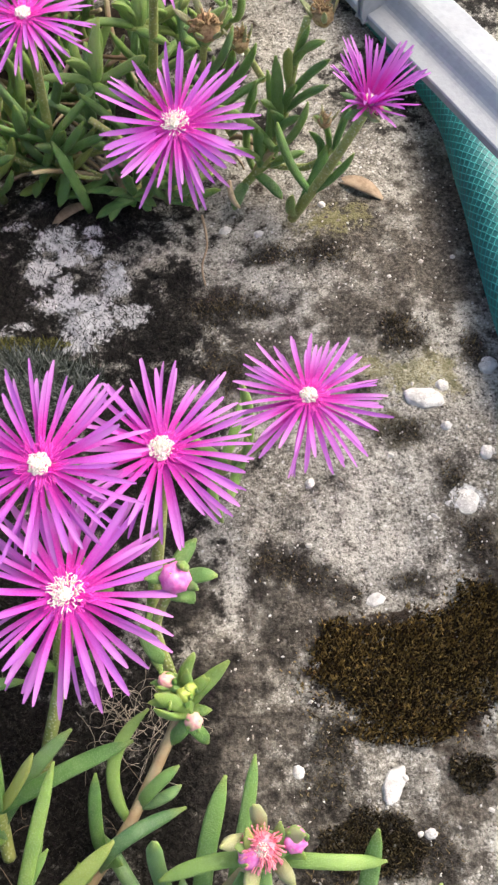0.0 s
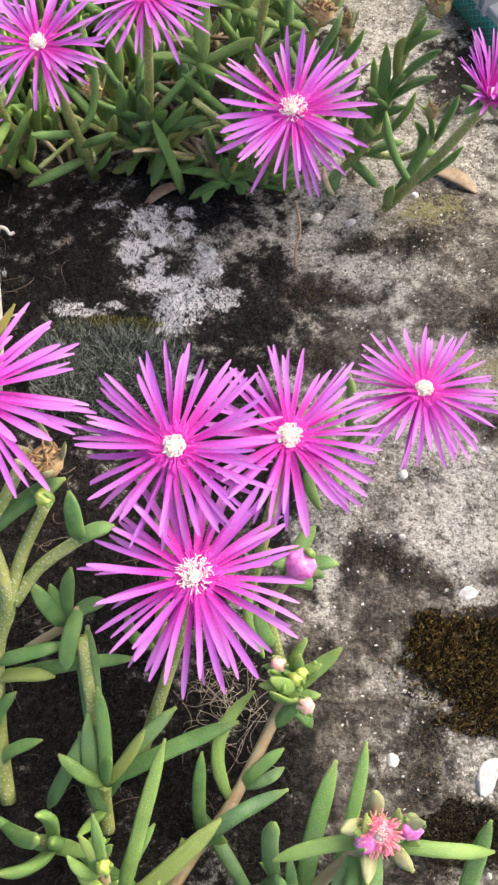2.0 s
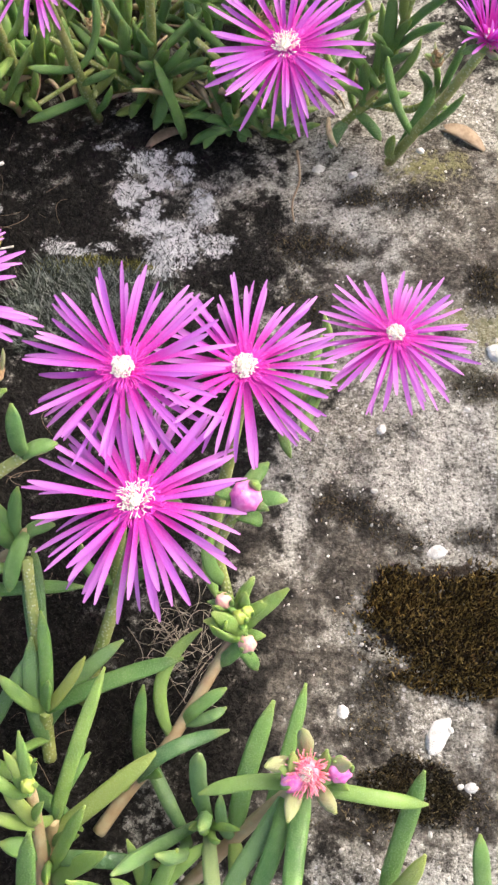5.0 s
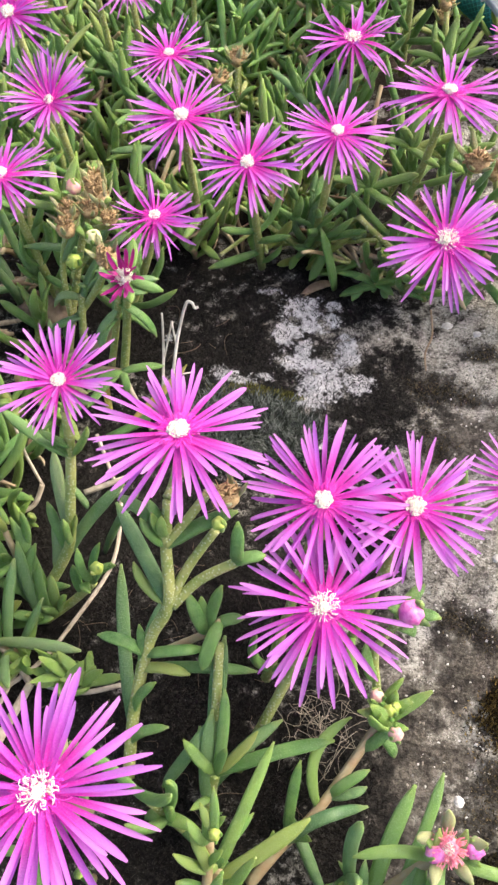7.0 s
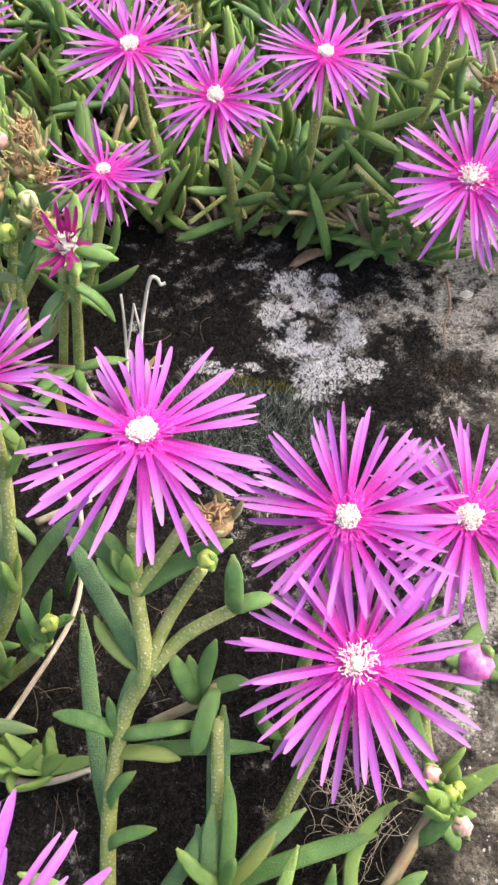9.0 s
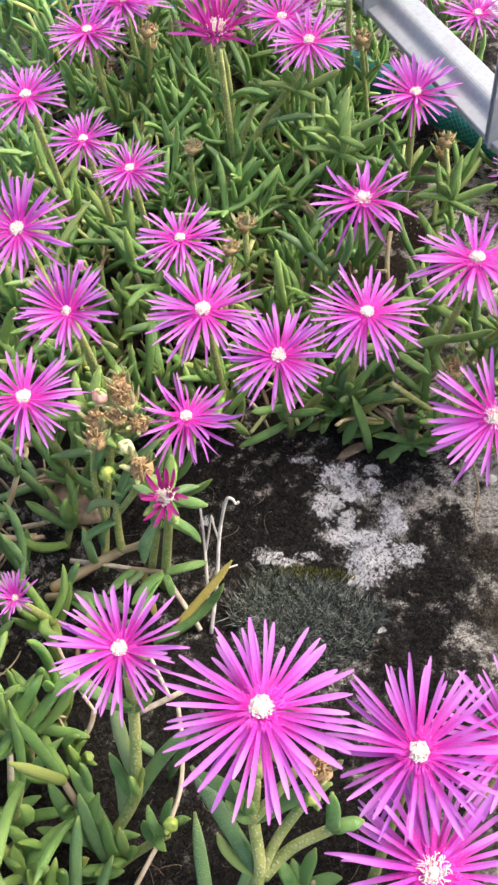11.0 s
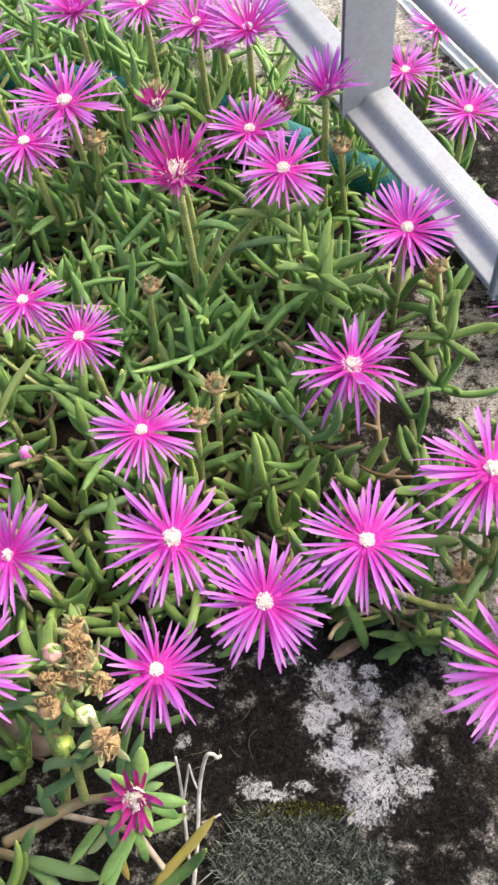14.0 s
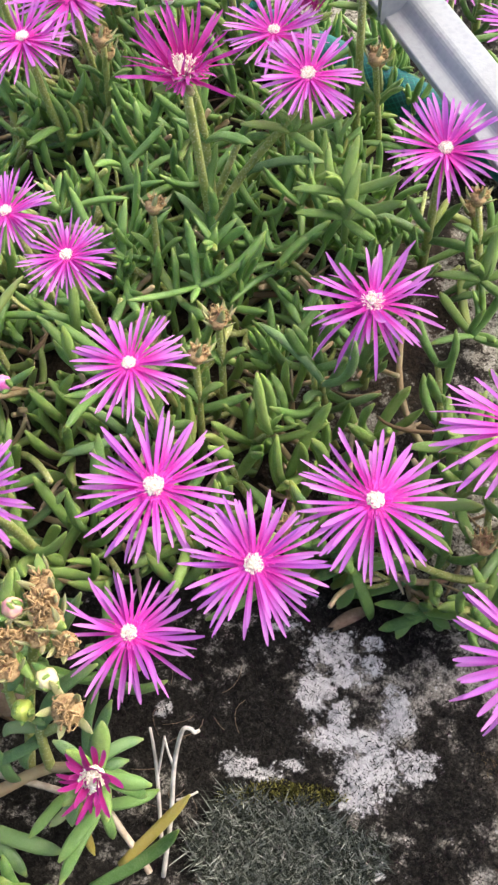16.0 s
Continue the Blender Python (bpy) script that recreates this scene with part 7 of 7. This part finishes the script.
p = Plant((-0.068, 0.278, 0), "stalk with a dried golden-brown flower head", "succulent plant", "dried ice plant heads", "ice_plant")
p.stem([(-0.068, 0.276, 0.002), (-0.066, 0.269, 0.018), (-0.065, 0.263, 0.032)], 0.0018, 0.0014, M_STEM)
p.seedhead((-0.065, 0.259, 0.035), 0.0058)

p = Plant((-0.128, 0.039, 0), "low clump of long blue-green leaves on black soil", "succulent plant", "", "ice_plant")
p.stem([(-0.127, 0.039, 0.002), (-0.127, 0.043, 0.006), (-0.126, 0.047, 0.01)], 0.002, 0.0018, M_STEM)
p.leaf((-0.133, 0.047, 0.006), (-0.143, 0.077, 0.03), 0.002, 0.0052, M_BLUE)
p.leaf((-0.126, 0.047, 0.01), (-0.126, 0.063, 0.035), 0.001, 0.0056, M_YOUNG)
p.leaf((-0.13, 0.047, 0.008), (-0.132, 0.061, 0.03), 0.001, 0.0048, M_BLUE)
p.leaf((-0.125, 0.045, 0.008), (-0.136, 0.04, 0.02), 0.004, 0.0058, M_LEAF)
p.leaf((-0.125, 0.047, 0.01), (-0.121, 0.059, 0.03), -0.001, 0.0044, M_YOUNG)
p.leaf((-0.139, 0.049, 0.006), (-0.139, 0.056, 0.022), 0.001, 0.0046, M_BLUE)
p.leaf((-0.127, 0.041, 0.006), (-0.119, 0.039, 0.014), 0.002, 0.0046, M_LEAF)

p = Plant((-0.121, 0.042, 0), "forking grey runner with small tufts of young leaves", "succulent plant", "", "ice_plant")
p.stem([(-0.12, 0.042, 0.002), (-0.117, 0.053, 0.003), (-0.114, 0.062, 0.005)], 0.002, 0.0018, M_DRY)
p.stem([(-0.114, 0.062, 0.005), (-0.12, 0.067, 0.006), (-0.126, 0.071, 0.008)], 0.0015, 0.0012, M_DRY)
p.stem([(-0.113, 0.063, 0.005), (-0.098, 0.062, 0.004), (-0.085, 0.067, 0.003)], 0.0013, 0.001, M_DRY)
p.stem([(-0.124, 0.05, 0.002), (-0.12, 0.065, 0.004), (-0.117, 0.077, 0.006)], 0.001, 0.0008, M_DRY)
p.stem([(-0.126, 0.071, 0.008), (-0.138, 0.074, 0.008), (-0.141, 0.078, 0.012)], 0.0014, 0.0012, M_DRY)
p.leaf((-0.129, 0.072, 0.01), (-0.136, 0.069, 0.014), 0.002, 0.0046, M_YOUNG)
p.leaf((-0.13, 0.072, 0.01), (-0.134, 0.074, 0.018), 0.001, 0.0044, M_YOUNG)
p.leaf((-0.128, 0.072, 0.01), (-0.126, 0.079, 0.026), -0.002, 0.005, M_LEAF)
p.leaf((-0.141, 0.078, 0.012), (-0.129, 0.094, 0.02), 0.006, 0.0052, M_LEAF)
p.leaf((-0.141, 0.077, 0.012), (-0.142, 0.085, 0.026), 0.001, 0.005, M_YOUNG)
p.leaf((-0.141, 0.078, 0.012), (-0.148, 0.086, 0.024), 0.002, 0.0046, M_LEAF)
p.leaf((-0.107, 0.066, 0.006), (-0.105, 0.071, 0.014), 0.001, 0.004, M_LEAF)
p.rosette((-0.131, 0.072, 0.01), .010)
p.rosette((-0.103, 0.065, 0.006), .007)
p.rosette((-0.096, 0.065, 0.005), .007)
p.rosette((-0.118, 0.068, 0.006), .006)


# ---------------------------------------------------------------- pebbles and dead leaves
def pebble(x, y, rx, ry, rz, turn, seed, label="whitish pebble on the concrete"):
    g = random.Random(seed)
    bm = bmesh.new()
    bmesh.ops.create_icosphere(bm, subdivisions=3, radius=1.0)
    for v in bm.verts:
        n = v.co.normalized()
        v.co = n * (1 + 0.24 * noise.noise(n * 1.7 + Vector((seed, 0, 0))) + 0.14 * noise.noise(n * 4 + Vector((0, seed, 0))))
        v.co = Vector((v.co.x * rx, v.co.y * ry, v.co.z * rz))
    me = bpy.data.meshes.new("pebble")
    bm.to_mesh(me)
    bm.free()
    me.polygons.foreach_set("use_smooth", [True] * len(me.polygons))
    me.materials.append(M_STONE)
    ob = new("pebble", me)
    z = float(relief(np.array([x]), np.array([y]))[0])
    ob.matrix_basis = pose(x, y, z - rz * 0.35, g.uniform(-8, 8), g.uniform(-8, 8), turn)
    tagged(ob, label, "pebble", "pebbles on the concrete")


pebble(0.072, 0.160, 0.0066, 0.0036, 0.0016, -8, 1, "flat white pebble with a rounded edge")
pebble(0.0785, 0.1645, 0.0025, 0.0022, 0.0018, 20, 2)
pebble(0.094, 0.172, 0.0040, 0.0034, 0.0014, 10, 3)
pebble(0.078, 0.150, 0.0018, 0.0016, 0.0012, 0, 4)
pebble(0.0815, 0.1250, 0.0050, 0.0044, 0.0012, 30, 5, "whitish stone set flush in the concrete")
pebble(0.089, 0.140, 0.0028, 0.0024, 0.0014, 60, 6)
pebble(0.050, 0.096, 0.0028, 0.0021, 0.0006, 20, 7, "whitish stone set flush in the concrete")
pebble(0.050, 0.046, 0.0032, 0.0052, 0.0007, -35, 8, "angular white stone set flush in the concrete")
pebble(0.057, 0.034, 0.0018, 0.0014, 0.0010, 0, 15)
pebble(0.044, 0.062, 0.0014, 0.0011, 0.0008, 0, 16)
pebble(0.025, 0.050, 0.0018, 0.0020, 0.0012, 0, 9)
pebble(0.032, 0.078, 0.0016, 0.0012, 0.0010, 0, 10)
pebble(0.011, 0.235, 0.0028, 0.0026, 0.0012, 0, 11, "grey-white pebble set in the concrete")
pebble(0.023, 0.231, 0.0020, 0.0016, 0.0010, 0, 12)
pebble(0.034, 0.133, 0.0016, 0.0018, 0.0012, 0, 13)
pebble(0.046, 0.242, 0.0016, 0.0014, 0.0014, 0, 14)


def dead_leaf(points, width, label, z=0.002, curl=0.3):
    """A dry leaf: a thin curled blade from the first point to the last."""
    line = arc(points[0], points[1], (0, 0, z), 8)
    verts, faces = [], []
    d = (Vector(points[1]) - Vector(points[0])).normalized()
    side = d.cross(UP).normalized()
    for i, p in enumerate(line):
        u = i / 7
        w = width * max(0.12, math.sin(math.pi * min(0.97, 0.08 + 0.9 * u)) ** 0.6)
        for s, h in ((-1, curl), (0, 0), (1, curl * 0.7), (0, -0.08)):
            verts.append(p + side * (s * w * 0.5) + UP * (h * w + 0.0006))
    for i in range(7):
        for k in range(4):
            j = (k + 1) % 4
            faces.append((i * 4 + k, i * 4 + j, i * 4 + 4 + j, i * 4 + 4 + k))
    faces += [(3, 2, 1, 0), (28, 29, 30, 31)]
    tagged(new("dead_leaf", mesh_of("dead_leaf", verts, faces, M_DEADLEAF)), label, "dead leaf")


dead_leaf(((0.053, 0.252, 0.0), (0.068, 0.242, 0.0)), 0.006, "dry brown leaf fragment on the concrete", 0.002)
dead_leaf(((-0.051, 0.239, 0.0), (-0.037, 0.247, 0.001)), 0.0042, "small curled brown leaf beside the moss", 0.002, 0.5)
dead_leaf(((-0.166, 0.216, 0.004), (-0.141, 0.206, 0.006)), 0.018, "wide tan dead leaf under the shoots", 0.003, 0.1)
p = Plant((0.005, 0.226, 0), "thin dry brown stem hanging over the concrete", "twig", "", "dry_stalk")
p.stem([(0.003, 0.238, 0.003), (0.0045, 0.226, 0.002), (0.0025, 0.217, 0.001), (0.0035, 0.209, 0.0005)], 0.0006, 0.0004, M_DEADLEAF)


def rootlets(name, label, x, y, spread, count, seed, material):
    """Fine pale root threads lying over the soil."""
    rnd = random.Random(seed)
    pieces = []
    for _ in range(count):
        a = rnd.uniform(0, 6.28)
        px, py = x + rnd.gauss(0, spread), y + rnd.gauss(0, spread)
        n = 0.004 + 0.007 * rnd.random()
        q = (px + n * math.cos(a), py + n * math.sin(a), rnd.uniform(0.001, 0.004))
        w = rnd.uniform(0.00005, 0.00010)
        bow = (rnd.uniform(-0.003, 0.003), rnd.uniform(-0.003, 0.003), rnd.uniform(0.0, 0.002))
        pieces.append(sweep(arc((px, py, 0.0015), q, bow, 6), [w] * 6, 3))
    v, f = join(*pieces)
    tagged(new(name, mesh_of(name, v, f, material)), label, "roots", kind="stuff")


rootlets("rootlets", "fine pale root threads on dark soil", -0.018, 0.066, 0.006, 80, 1, M_DRY)
rootlets("rootlets", "thin dry fibres scattered on dark soil", -0.07, 0.08, 0.03, 60, 2, M_DEADLEAF)
rootlets("rootlets", "thin dry fibres beside the moss", -0.09, 0.205, 0.012, 14, 3, M_DEADLEAF)


def build_grit():
    """Small stones and crumbs that stand out of the worn concrete."""
    rnd, pieces = random.Random(77), []
    while len(pieces) < 3200:
        x, y = rnd.uniform(-0.02, 0.14), rnd.uniform(0.0, 0.60)
        if rnd.random() > (1.0 if y < 0.28 else 0.45) or in_mat(x, y) > 0.6:
            continue
        if float(spots(np.array([x]), np.array([y]), CRUST_WIDE)[0]) > 0.4:
            continue
        z = float(relief(np.array([x]), np.array([y]))[0])
        r = rnd.uniform(0.00020, 0.00052) * (2.0 if rnd.random() < 0.05 else 1.0)
        turn, wide = rnd.uniform(0, 6.28), rnd.uniform(0.6, 1.0)
        side = Vector((math.cos(turn), math.sin(turn), 0))
        line = [Vector((x, y, z)) + side * (r * u) for u in (-1.0, -0.6, 0.1, 0.7, 1.0)]
        pieces.append(sweep(line, [r * wide * k * rnd.uniform(0.8, 1.2) for k in (0.3, 0.8, 1.0, 0.75, 0.25)], 6, rnd.uniform(0.55, 0.9)))
    v, f = join(*pieces)
    tagged(new("grit", mesh_of("grit", v, f, M_GRIT, smooth=False)), "pale grit and crumbs in the worn concrete", "gravel", kind="stuff")


n = Nodes("grit_mixed", 0.9)
shade = n.island()
n.base(n.mix(n.step(shade, 0.25, 0.9), n.mix(n.step(shade, 0.0, 0.2), (0.05, 0.045, 0.04), (0.24, 0.21, 0.17)), (0.58, 0.56, 0.51)))
M_GRIT = n.m
build_grit()
